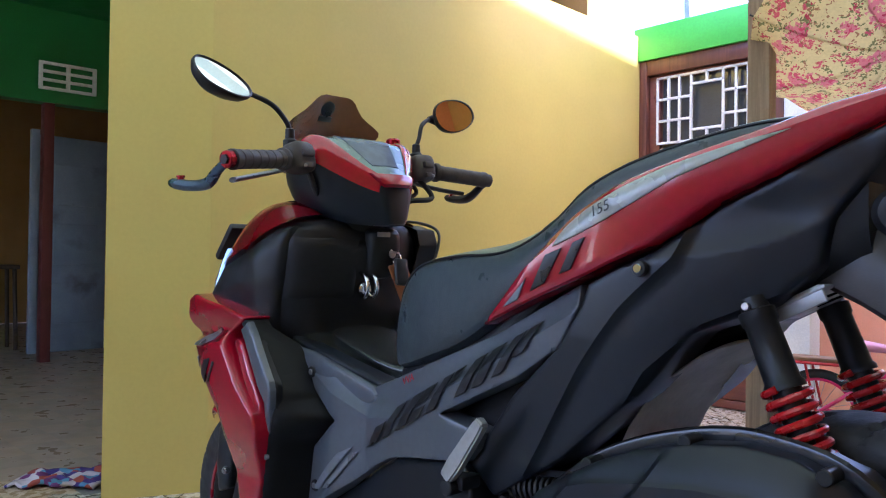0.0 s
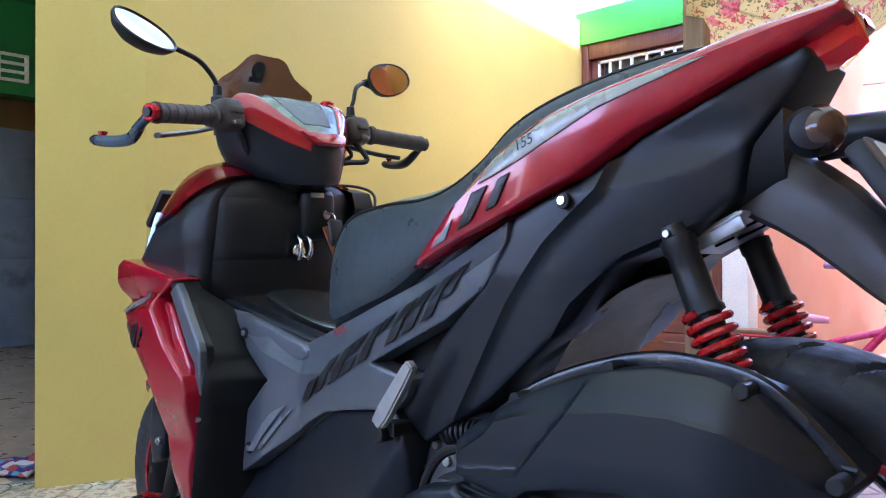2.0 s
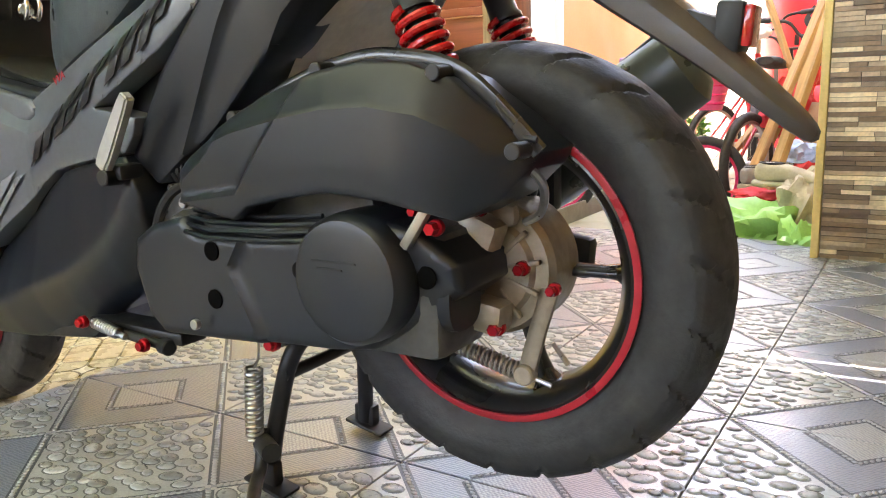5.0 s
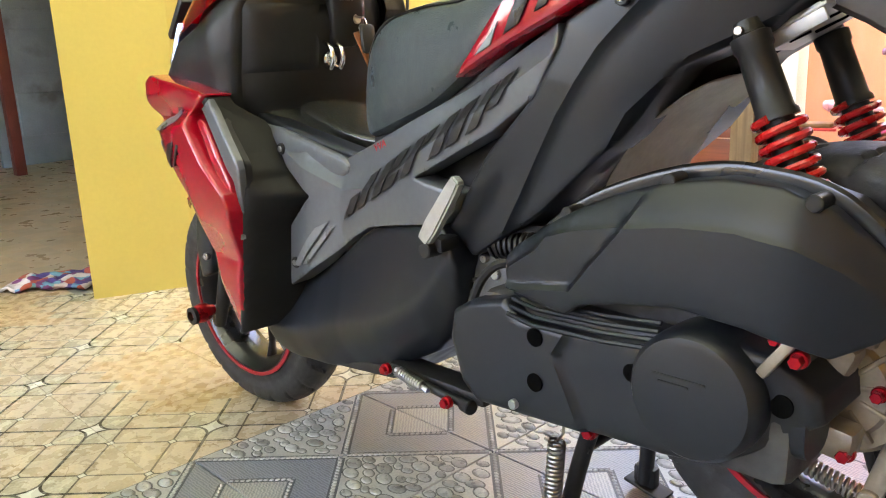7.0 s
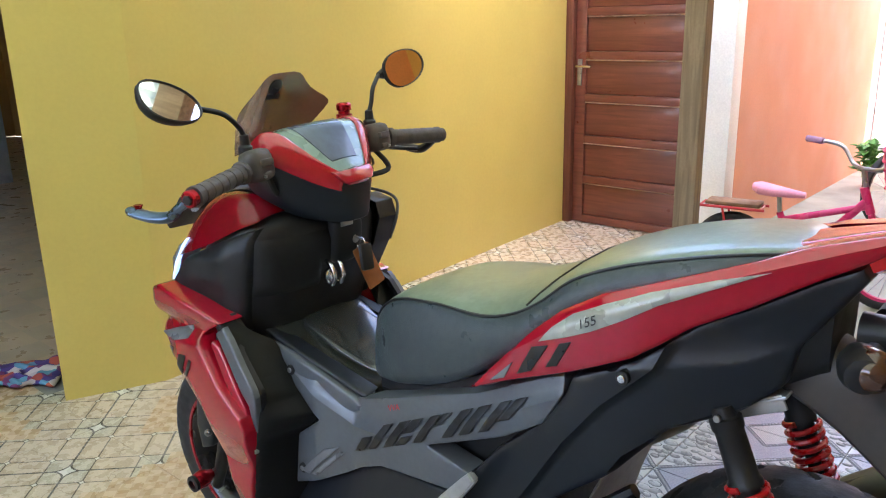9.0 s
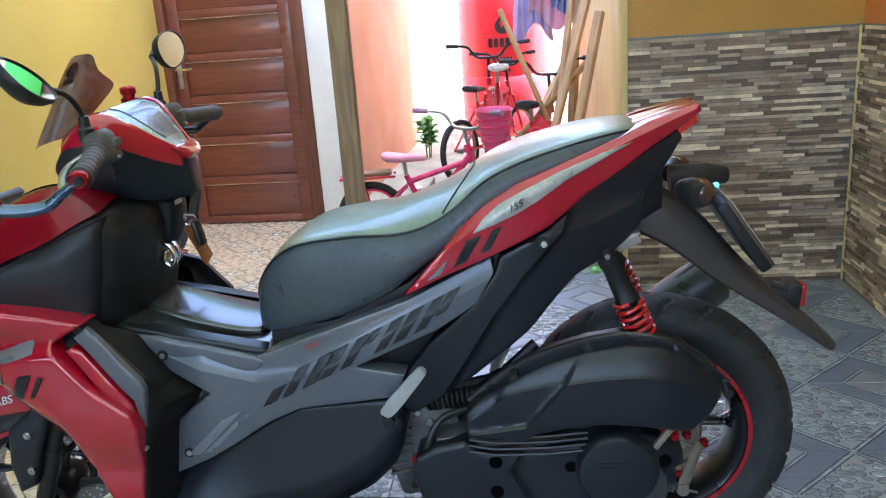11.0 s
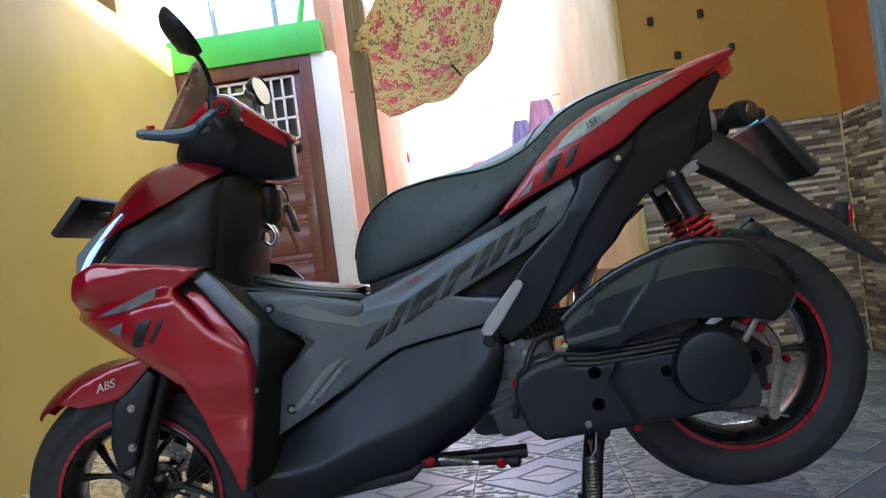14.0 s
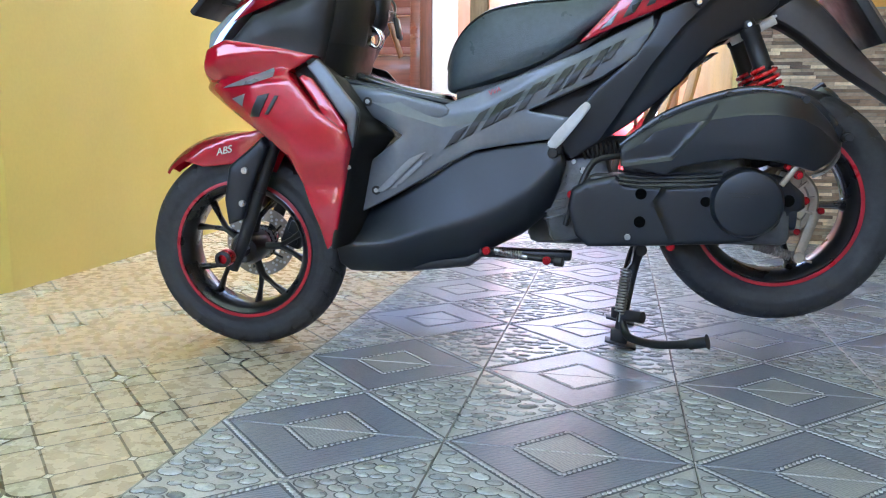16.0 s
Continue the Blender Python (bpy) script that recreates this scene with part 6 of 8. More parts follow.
both("rear_side_panel", DARKPL, lambda bm, s: shell(bm, REARB, lambda x, z: 0.186 - 0.46 * ease(x + 0.11) - 0.10 * max(0, 0.70 - z), s, thick=0.06, edge=0.006, crown=0.002, step=0.007, folds=(([(-0.040, 0.880), (-0.067, 0.803), (-0.131, 0.739), (-0.191, 0.66), (-0.26, 0.55), (-0.34, 0.43)], -0.009, 0.013), ([(-0.085, 0.800), (-0.040, 0.808), (0.000, 0.814), (0.040, 0.826), (0.080, 0.846), (0.14, 0.862)], -0.008, 0.040), ([(0.20, 0.885), (0.092, 0.790), (0.030, 0.757), (-0.039, 0.724), (-0.105, 0.662), (-0.150, 0.590), (-0.19, 0.52)], -0.030, 0.05))), "matt charcoal rear side panel", angle=26)
bm = bmesh.new()
disc(bm, (-0.098, -0.180, 0.790), 0.010, 0.008, n=20)
bp("panel_bolt", bm, BLACKPL)
bm = bmesh.new()
disc(bm, (-0.098, -0.184, 0.790), 0.006, 0.006, n=12)
bp("panel_bolt", bm, CHROME)
# inner core below the seat and the underside
bm = bmesh.new()
loft(bm, [oval("x", x, (0, (a + b) / 2), (w, (b - a) / 2), 24, 3.5) for x, a, b, w in ((-0.56, 0.30, 0.60, 0.12), (-0.44, 0.40, 0.67, 0.125), (-0.32, 0.50, 0.74, 0.13), (-0.20, 0.60, 0.84, 0.135), (-0.08, 0.70, 0.91, 0.11), (0.04, 0.76, 0.95, 0.085), (0.12, 0.80, 0.965, 0.06))])
bp("inner_body", bm, BLACKPL)
# hanging splash guard in front of the rear tyre
bm = bmesh.new()
secs = []
for x, z in ((-0.02, 0.70), (-0.10, 0.655), (-0.165, 0.575), (-0.20, 0.48), (-0.215, 0.40)):
    secs.append([(x, -0.118, z), (x - 0.012, -0.085, z + 0.006), (x - 0.018, 0, z + 0.010), (x - 0.012, 0.085, z + 0.006), (x, 0.118, z), (x - 0.006, 0.075, z + 0.002), (x - 0.010, 0, z + 0.004), (x - 0.006, -0.075, z + 0.002)])
loft(bm, secs)
bp("splash_guard", bm, mat("grey worn plastic", (0.58, 0.57, 0.52), 0.55, tone=0.2, scale=12), "grey splash guard before the rear tyre", sub=1)
bm = bmesh.new()
box(bm, (0.032, 0.0, 0.750), (0.105, 0.150, 0.005), rot=(0, -27, 0), bev=0.002)
box(bm, (0.030, -0.070, 0.742), (0.105, 0.006, 0.022), rot=(0, -27, 0), bev=0.002)
sf = bp("sub_frame", bm, SILVER, "bare silver sub-frame plate")
# slots are flat bars, their shade only painted
for x, y, l, w in ((0.005, -0.045, 0.030, 0.008), (0.022, -0.030, 0.018, 0.018), (0.045, -0.040, 0.036, 0.007), (0.055, -0.010, 0.040, 0.007), (0.020, 0.010, 0.026, 0.007), (0.045, 0.035, 0.038, 0.008)):
    bm = bmesh.new()
    box(bm, (x, y, 0.7465 + (x - 0.032) * 0.51), (l, w, 0.004), rot=(0, -27, 20), bev=0.001)
    bp("plate_slot", bm, RECESSSHADE, "flat bar with the shade of a slot painted on", sf)

# tail fender with plate and signals
bm = bmesh.new()
secs = []
for x, z, w, h in ((0.060, 0.815, 0.052, 0.050), (0.095, 0.803, 0.052, 0.048), (0.16, 0.765, 0.050, 0.044), (0.215, 0.708, 0.045, 0.038), (0.27, 0.659, 0.042, 0.027), (0.33, 0.616, 0.040, 0.021), (0.40, 0.559, 0.036, 0.015), (0.445, 0.520, 0.028, 0.012), (0.460, 0.506, 0.014, 0.007)):
    secs.append([(x + dz * 0.6, y, z + dz) for y, dz in ((-w, -h * 0.8), (-w, h * 0.3), (-w * 0.7, h * 0.85), (0, h), (w * 0.7, h * 0.85), (w, h * 0.3), (w, -h * 0.8), (w * 0.8, -h * 0.7), (0, h * 0.2), (-w * 0.8, -h * 0.7))])
loft(bm, secs)
tf = bp("tail_fender", bm, mat("dark brown-black plastic", (0.050, 0.040, 0.035), 0.42, tone=0.1, scale=9, bump=0.08, bscale=500), "brown-black tail fender", sub=1)
bm = bmesh.new()
box(bm, (0.372, 0, 0.622), (0.028, 0.052, 0.052), rot=(0, 5, 0), bev=0.005)
box(bm, (0.346, 0, 0.620), (0.050, 0.050, 0.034), rot=(0, 20, 0), bev=0.006)
bp("reflector_block", bm, BLACKPL, "", tf)
bm = bmesh.new()
box(bm, (0.390, 0, 0.622), (0.010, 0.044, 0.042), rot=(0, 5, 0), bev=0.003)
bp("reflector", bm, LENSRED, "red rear reflector", tf)
PM = Matrix.Translation((0.252, 0.005, 0.772)) @ Euler((0, radians(-34), 0)).to_matrix().to_4x4()


def on_plate(bm, c, s, bev=0.002):
    box(bm, c, s, bev=bev)
    return bm


bm = on_plate(bmesh.new(), (0, 0, 0), (0.022, 0.265, 0.150), 0.006)
bm.transform(PM)
npl = bp("number_plate", bm, BLACKPL, "plate in a brown frame, its signs as plain bars", tf)
bm = on_plate(bmesh.new(), (0.012, 0, 0), (0.008, 0.262, 0.146), 0.004)
bm.transform(PM)
bp("plate_frame", bm, PLATEF, "brown plate frame", npl)
bm = on_plate(bmesh.new(), (0.015, 0, 0.012), (0.006, 0.240, 0.108), 0.002)
bm.transform(PM)
bp("plate_face", bm, PLATEW, "white plate face", npl)
for y, w in ((-0.098, 0.018), (-0.070, 0.014), (-0.040, 0.016), (-0.015, 0.012), (0.010, 0.016), (0.035, 0.014), (0.070, 0.016), (0.096, 0.016)):
    bm = on_plate(bmesh.new(), (0.0185, y, 0.025), (0.002, w, 0.052), 0.0)
    bm.transform(PM)
    bp("plate_bar", bm, DECALBLK, "plain black bar", npl)
for y, w in ((0.040, 0.010), (0.055, 0.010), (0.078, 0.010), (0.093, 0.010)):
    bm = on_plate(bmesh.new(), (0.0185, y, -0.026), (0.002, w, 0.020), 0.0)
    bm.transform(PM)
    bp("plate_bar", bm, DECALBLK, "plain black bar", npl)
bm = on_plate(bmesh.new(), (0.0175, -0.055, -0.054), (0.004, 0.09, 0.026), 0.001)
bm.transform(PM)
bp("plate_sticker", bm, LEATHER, "small tan sticker", npl)
for s in (-1, 1):
    bm = bmesh.new()
    tube(bm, [(0.165, s * 0.045, 0.852), (0.168, s * 0.075, 0.852)], 0.012, 10)
    lathe(bm, [(0, -0.042), (0.018, -0.036), (0.026, -0.012), (0.027, 0.010), (0.021, 0.028), (0, 0.032)], (0.166, s * 0.105, 0.852), axis=(0.35, s, 0), n=24, closed=False)
    sg = bp("turn_signal", bm, BLACKPL, "black turn signal", tf)
    bm = bmesh.new()
    lathe(bm, [(0, 0.026), (0.012, 0.024), (0.021, 0.017), (0.0265, 0.004), (0.0265, -0.010), (0.023, -0.016)], (0.176, s * 0.110, 0.853), axis=(0.55, s * 0.6, 0), n=24, closed=False)
    bp("signal_lens", bm, LENSAMBER, "amber lens", sg)
bm = bmesh.new()
tube(bm, [(0.14, 0.0, 0.858), (0.21, 0.0, 0.862), (0.245, 0.01, 0.858)], [0.026, 0.022, 0.016], 14)
pl = bp("plate_lamp", bm, BLACKPL, "", tf)
bm = bmesh.new()
disc(bm, (0.222, -0.008, 0.842), 0.009, 0.010, axis=(0.5, -1, -0.8))
em = bpy.data.materials.new("small cyan lamp")
em.use_nodes = True
em.node_tree.nodes["Principled BSDF"].inputs["Emission Color"].default_value = (0.02, 0.7, 0.8, 1)
em.node_tree.nodes["Principled BSDF"].inputs["Emission Strength"].default_value = 0.07
bp("lamp_lens", bm, em, "small lit cyan lamp", pl)
# engine and drive cover
AIR = [(-0.246, 0.440), (-0.250, 0.478), (-0.232, 0.497), (-0.188, 0.526), (-0.141, 0.552), (-0.096, 0.572), (-0.028, 0.593), (0.040, 0.603), (0.096, 0.598), (0.141, 0.580), (0.183, 0.542), (0.219, 0.503), (0.214, 0.486), (0.190, 0.456), (0.153, 0.436), (0.120, 0.446), (0.075, 0.456), (0.000, 0.462), (-0.071, 0.452), (-0.125, 0.440), (-0.150, 0.422), (-0.200, 0.432)]


def air_w(x, z):
    """Nearly flat below the shoulder line, rolling over to the top edge and in towards the tail."""
    sh = float(np.interp(x, (-0.25, -0.195, -0.177, -0.143, -0.073, 0.002, 0.064, 0.119, 0.158, 0.22), (0.470, 0.493, 0.516, 0.527, 0.541, 0.552, 0.554, 0.545, 0.526, 0.470)))
    y = 0.228 - 0.10 * max(0, 0.49 - z) - 3.6 * max(0, x - 0.08) ** 2
    if z > sh:
        y -= 0.28 * (z - sh) + 5.0 * (z - sh) ** 2
    return y


bm = bmesh.new()
shell(bm, AIR, air_w, thick=0.085, edge=0.005, crown=0.0, step=0.0085, folds=(([(-0.060, 0.552), (-0.066, 0.539), (-0.139, 0.455), (-0.26, 0.437)][::-1], -0.009, 0.012), ([(-0.26, 0.455), (-0.200, 0.493), (-0.177, 0.516), (-0.143, 0.527), (-0.073, 0.541), (0.002, 0.552), (0.064, 0.554), (0.119, 0.545), (0.158, 0.526), (0.23, 0.47)], -0.003, 0.006)))
air = bp("air_box", bm, DARKPL, "matt charcoal air box above the drive cover", angle=24)
bm = bmesh.new()
tube(bm, curve_pts([(-0.246, -0.165, 0.482), (-0.172, -0.165, 0.540), (-0.096, -0.165, 0.577), (-0.009, -0.165, 0.602), (0.060, -0.165, 0.605), (0.144, -0.165, 0.584), (0.222, -0.150, 0.504)]), 0.007, 8, flat=1.4)
bp("air_box_back", bm, GLOSSBLACK, "gloss black back half of the air box", air)
for x, z in ((-0.160, 0.543), (-0.025, 0.594), (0.128, 0.586), (0.216, 0.508)):
    bm = bmesh.new()
    disc(bm, (x, -0.186, z + 0.000), 0.009, 0.030, n=12)
    bp("clip", bm, BLACKPL, "", air)
    bm = bmesh.new()
    tube(bm, [(x - 0.004, -0.165, z + 0.011), (x + 0.010, -0.165, z + 0.009)], 0.0035, 8)
    bp("screw", bm, BLACKPL, "", air)
CVT = [(-0.360, 0.344), (-0.352, 0.385), (-0.317, 0.406), (-0.256, 0.420), (-0.231, 0.400), (-0.140, 0.398), (-0.040, 0.410), (0.022, 0.440), (0.100, 0.422), (0.143, 0.386), (0.147, 0.356), (0.092, 0.314), (0.040, 0.282), (-0.024, 0.272), (-0.200, 0.262), (-0.311, 0.256), (-0.340, 0.280)]
bm = bmesh.new()
CVTK = dict(edge=0.010, crown=0.002, step=0.011, folds=(([(-0.12, 0.46), (-0.150, 0.405), (-0.176, 0.362), (-0.150, 0.310), (-0.12, 0.24)], -0.009, 0.014),))
CVTW = lambda x, z: 0.212 - 0.25 * max(0, x - 0.04)
shell(bm, CVT, CVTW, thick=0.11, **CVTK)
cvt_out = relief(CVT, CVTW, **CVTK)[2]
cvt = bp("drive_cover", bm, DARKPL, "matt charcoal drive belt cover")
bm = bmesh.new()
lathe(bm, [(0, 0.018), (0.060, 0.018), (0.068, 0.016), (0.074, 0.008), (0.076, -0.01), (0.076, -0.05)], (0.022, -0.214, 0.366), axis=(0, -1, 0), n=48, closed=False)
rc = bp("round_cover", bm, DARKPL, "", cvt)
for z in (0.388, 0.380):
    bm = bmesh.new()
    box(bm, (0.012 if z > 0.385 else 0.006, -0.2325, z), (0.062 if z > 0.385 else 0.036, 0.002, 0.0022), bev=0)
    bp("cast_mark", bm, BLACKPL, "", rc)
for i in range(4):
    z = 0.398 + i * 0.0085
    bm = bmesh.new()
    tube(bm, [(-0.248, -0.212 + 0.006 * i, z + 0.004), (-0.20, -0.219 + 0.006 * i, z), (-0.10, -0.219 + 0.006 * i, z + 0.003), (-0.03, -0.214 + 0.006 * i, z + 0.008)], 0.0032, 6)
    bp("cooling_fin", bm, DARKPL, "", cvt)
# bolt recesses are flat discs in painted shade, not cut in
for x, z, r in ((-0.200, 0.380, 0.0125), (-0.200, 0.318, 0.0125), (-0.062, 0.366, 0.011), (0.108, 0.372, 0.013)):
    bm = bmesh.new()
    disc(bm, (x, -cvt_out(x, z) - 0.0012, z), r, 0.0024, n=24)
    bp("cover_hole", bm, RECESSSHADE, "flat disc with the shade of a bolt recess painted on", cvt)
bm = bmesh.new()
disc(bm, (-0.225, -0.229, 0.285), 0.007, 0.008, n=12)
bp("cover_bolt", bm, STEEL, "", cvt)
CASTING = mat("grimy grey casting", (0.10, 0.10, 0.10), 0.5, metal=0.5, tone=0.25, scale=22, bump=0.25, bscale=90)
bm = bmesh.new()
box(bm, (-0.10, -0.13, 0.345), (0.44, 0.12, 0.15), bev=0.02)
eng = bp("engine", bm, CASTING, "grimy cast engine block")
for nm, c_, s_, r_, b_ in (("cylinder", (-0.34, -0.02, 0.36), (0.17, 0.24, 0.19), -14, 0.02), ("crankcase", (-0.32, 0.06, 0.30), (0.30, 0.16, 0.14), 0, 0.025), ("belt_case", (-0.11, -0.13, 0.45), (0.26, 0.07, 0.08), 0, 0.015), ("cylinder_head", (-0.385, -0.085, 0.40), (0.075, 0.10, 0.09), -14, 0.012)):
    bm = bmesh.new()
    box(bm, c_, s_, rot=(0, r_, 0), bev=b_)
    bp(nm, bm, CASTING, "", eng)
for x, z, r in ((-0.395, 0.435, 0.007), (-0.352, 0.445, 0.006), (-0.405, 0.375, 0.006), (-0.330, 0.425, 0.008)):
    bm = bmesh.new()
    disc(bm, (x, -0.140, z), r, 0.012, n=10)
    bp("engine_bolt", bm, STEEL, "", eng)
for i in range(6):
    bm = bmesh.new()
    box(bm, (-0.392, -0.08, 0.315 + i * 0.018), (0.05, 0.13, 0.006), rot=(0, -14, 0), bev=0.001)
    bp("engine_fin", bm, CASTING, "", eng)
bm = bmesh.new()
tube(bm, curve_pts([(-0.365, -0.17, 0.30), (-0.33, -0.19, 0.40), (-0.30, -0.175, 0.45), (-0.24, -0.15, 0.46)]), 0.007, 8)
bp("hose", bm, BLACKPL, "", eng)
bm = bmesh.new()
tube(bm, helix((-0.33, -0.14, 0.468), (-0.24, -0.14, 0.480), 0.016, 9, 10), 0.0035, 6)
bp("hose", bm, BLACKPL, "", eng)
bm = bmesh.new()
tube(bm, curve_pts([(-0.38, -0.10, 0.45), (-0.30, -0.13, 0.49), (-0.20, -0.10, 0.50), (-0.12, -0.08, 0.56)]), 0.012, 8)
bp("hose", bm, BLACKPL, "", eng)
# rear hub casing, brake arm and rods
bm = bmesh.new()
lathe(bm, [(0, -0.086), (0.018, -0.086), (0.020, -0.079), (0.056, -0.079), (0.061, -0.072), (0.077, -0.071), (0.083, -0.062), (0.084, 0.0), (0, 0.0)], (0.118, 0, 0.358), n=48, closed=False)
hub = bp("hub_casing", bm, CASTALU, "brownish cast aluminium hub casing", angle=24)
for c_, s_, r_ in (((0.112, -0.098, 0.385), (0.055, 0.040, 0.09), 22), ((0.108, -0.098, 0.312), (0.095, 0.040, 0.040), 8), ((0.145, -0.080, 0.425), (0.034, 0.02, 0.028), 0)):
    bm = bmesh.new()
    box(bm, c_, s_, rot=(0, r_, 0), bev=0.010)
    bp("casing_boss", bm, CASTALU, "", hub)
for k in range(5):
    a = -0.9 + k * 0.55
    bm = bmesh.new()
    box(bm, (0.118 + 0.050 * math.cos(a), -0.078, 0.358 + 0.050 * math.sin(a)), (0.042, 0.008, 0.006), rot=(0, -math.degrees(a), 0), bev=0.002)
    bp("casing_rib", bm, CASTALU, "", hub)
bm = bmesh.new()
loft(bm, [oval("x", x, (-0.15, z), (0.035, h), 20, 3) for x, z, h in ((0.06, 0.355, 0.05), (0.10, 0.35, 0.05), (0.13, 0.345, 0.04))])
bp("swing_case", bm, DARKPL, "", hub)
for x, y, z, r in ((0.124, -0.200, 0.428, 0.0095), (0.101, -0.198, 0.445, 0.0075), (0.167, -0.086, 0.364, 0.009), (0.203, -0.078, 0.341, 0.008), (0.146, -0.110, 0.297, 0.010), (0.080, -0.112, 0.296, 0.008), (0.128, -0.110, 0.432, 0.006)):
    bm = bmesh.new()
    disc(bm, (x, y + 0.004, z), r, 0.008, n=20)
    disc(bm, (x, y - 0.004, z), r * 0.75, 0.014, n=6, bev=0.1)
    bp("red_bolt", bm, REDANO, "red anodised bolt", hub)
bm = bmesh.new()
loft(bm, [oval("z", z, (x, -0.068), (0.012, 0.006), 12, 3) for z, x in ((0.340, 0.196), (0.29, 0.180), (0.240, 0.166), (0.226, 0.164))])
disc(bm, (0.164, -0.072, 0.232), 0.013, 0.018, n=20)
bp("brake_arm", bm, CASTALU, "dull cast rear brake arm", hub)
bm = bmesh.new()
tube(bm, [(0.03, -0.075, 0.268), (0.195, -0.066, 0.220)], 0.003, 8)
tube(bm, helix((0.066, -0.073, 0.257), (0.150, -0.068, 0.233), 0.010, 14, 10), 0.0022, 6)
bp("brake_rod", bm, STEEL, "", hub)
bm = bmesh.new()
box(bm, (0.105, -0.205, 0.428), (0.012, 0.012, 0.055), rot=(0, 35, 0), bev=0.003)
bp("bracket", bm, CASTALU, "", hub)
bm = bmesh.new()
tube(bm, curve_pts([(0.200, -0.16, 0.500), (0.215, -0.13, 0.47), (0.20, -0.10, 0.435), (0.175, -0.09, 0.42)]), 0.005, 8)
bp("breather", bm, STEEL, "", hub)
# shock absorbers
for s in (-1, 1):
    a, b = Vector((0.014, s * 0.112, 0.748)), Vector((0.100, s * 0.112, 0.535))
    d = (b - a).normalized()
    bm = bmesh.new()
    tube(bm, [a - d * 0.010, a + d * 0.004, a + d * 0.006, a + d * 0.020, a + d * 0.024, a + d * 0.090, a + d * 0.094, a + d * 0.100], [0.015, 0.017, 0.0215, 0.0215, 0.0190, 0.0205, 0.0235, 0.0235], 24)
    sh = bp("shock_absorber", bm, BLACKPL, "black shock absorber with a red coil spring")
    bm = bmesh.new()
    tube(bm, helix(a + d * 0.098, b - d * 0.010, 0.0245, 8.5, 20), 0.0047, 8)
    bp("spring", bm, REDSPRING, "red enamelled coil spring", sh)
    bm = bmesh.new()
    tube(bm, [a + d * 0.10, a + d * 0.150, a + d * 0.152, b], [0.017, 0.017, 0.010, 0.010], 16)
    bp("damper_rod", bm, BLACKPL, "", sh)
    bm = bmesh.new()
    lathe(bm, [(0, -0.012), (0.016, -0.012), (0.028, -0.006), (0.028, 0.004), (0.014, 0.012), (0, 0.012)], b, axis=d, n=24, closed=False)
    box(bm, b + d * 0.02, (0.03, 0.03, 0.03), bev=0.006)
    bp("spring_seat", bm, BLACKPL, "", sh)
    bm = bmesh.new()
    disc(bm, a + Vector((0, s * 0.022, 0)), 0.005, 0.006, n=8)
    bp("top_bolt", bm, STEEL, "", sh)
bm = bmesh.new()
box(bm, (0.10, -0.118, 0.475), (0.05, 0.03, 0.07), bev=0.008)
box(bm, (0.10, 0.118, 0.45), (0.05, 0.03, 0.10), bev=0.008)
tube(bm, [(0.110, -0.08, 0.347), (0.110, 0.15, 0.347)], 0.012, 12)
box(bm, (0.0, 0.135, 0.35), (0.34, 0.03, 0.06), rot=(0, 6, 0), bev=0.01)
bp("swing_arm", bm, BLACKPL)
# silencer on the far side
bm = bmesh.new()
ax0, ax1 = Vector((-0.04, 0.175, 0.36)), Vector((0.285, 0.205, 0.600))
d = (ax1 - ax0).normalized()
rr = [(0, 0.02), (0.03, 0.040), (0.10, 0.055), (0.30, 0.060), (0.385, 0.056), (0.400, 0.040), (0.404, 0.020)]
tube(bm, [ax0 + d * p for p, _ in rr], [r for _, r in rr], 28)
# the silencer's greenish reflection is mixed into its base colour
sil = bp("silencer", bm, mat("black heat paint, green reflection painted in", (0.045, 0.050, 0.036), 0.35, tone=0.15, scale=9), "dark silencer")
bm = bmesh.new()
for k in (-1, 0, 1):
    tube(bm, [ax0 + d * 0.12 + Vector((0, 0.012 * k, 0.060)), ax0 + d * 0.36 + Vector((0, 0.012 * k, 0.062))], 0.008, 8)
bp("heat_shield", bm, BLACKPL, "", sil)
bm = bmesh.new()
tube(bm, curve_pts([(-0.35, 0.06, 0.25), (-0.25, 0.12, 0.23), (-0.12, 0.17, 0.29), ax0]), 0.016, 12)
bp("exhaust_pipe", bm, BLACKPL, "", sil)
# foot peg, folded
bm = bmesh.new()
a, b = Vector((-0.402, -0.212, 0.478)), Vector((-0.318, -0.222, 0.578))
d = (b - a).normalized()
sd = d.cross(Vector((0, 1, 0))).normalized()
loft(bm, [[a + d * p + sd * sx * w + Vector((0, sy, 0)) for sx, sy in ((-1, -0.008), (1, -0.008), (1, 0.008), (-1, 0.008))] for p, w in ((0.0, 0.011), (0.03, 0.0135), (0.11, 0.0105), (0.128, 0.008))])
bmesh.ops.bevel(bm, geom=bm.edges[:], offset=0.003, segments=2, affect="EDGES")
peg = bp("passenger_peg", bm, SILVER, "folded silver passenger foot peg")
bm = bmesh.new()
disc(bm, a + Vector((0.006, 0.006, -0.012)), 0.012, 0.03, n=16)
box(bm, a + Vector((0.012, 0.026, -0.006)), (0.030, 0.040, 0.022), bev=0.006)
bp("peg_bracket", bm, BLACKPL, "", peg)
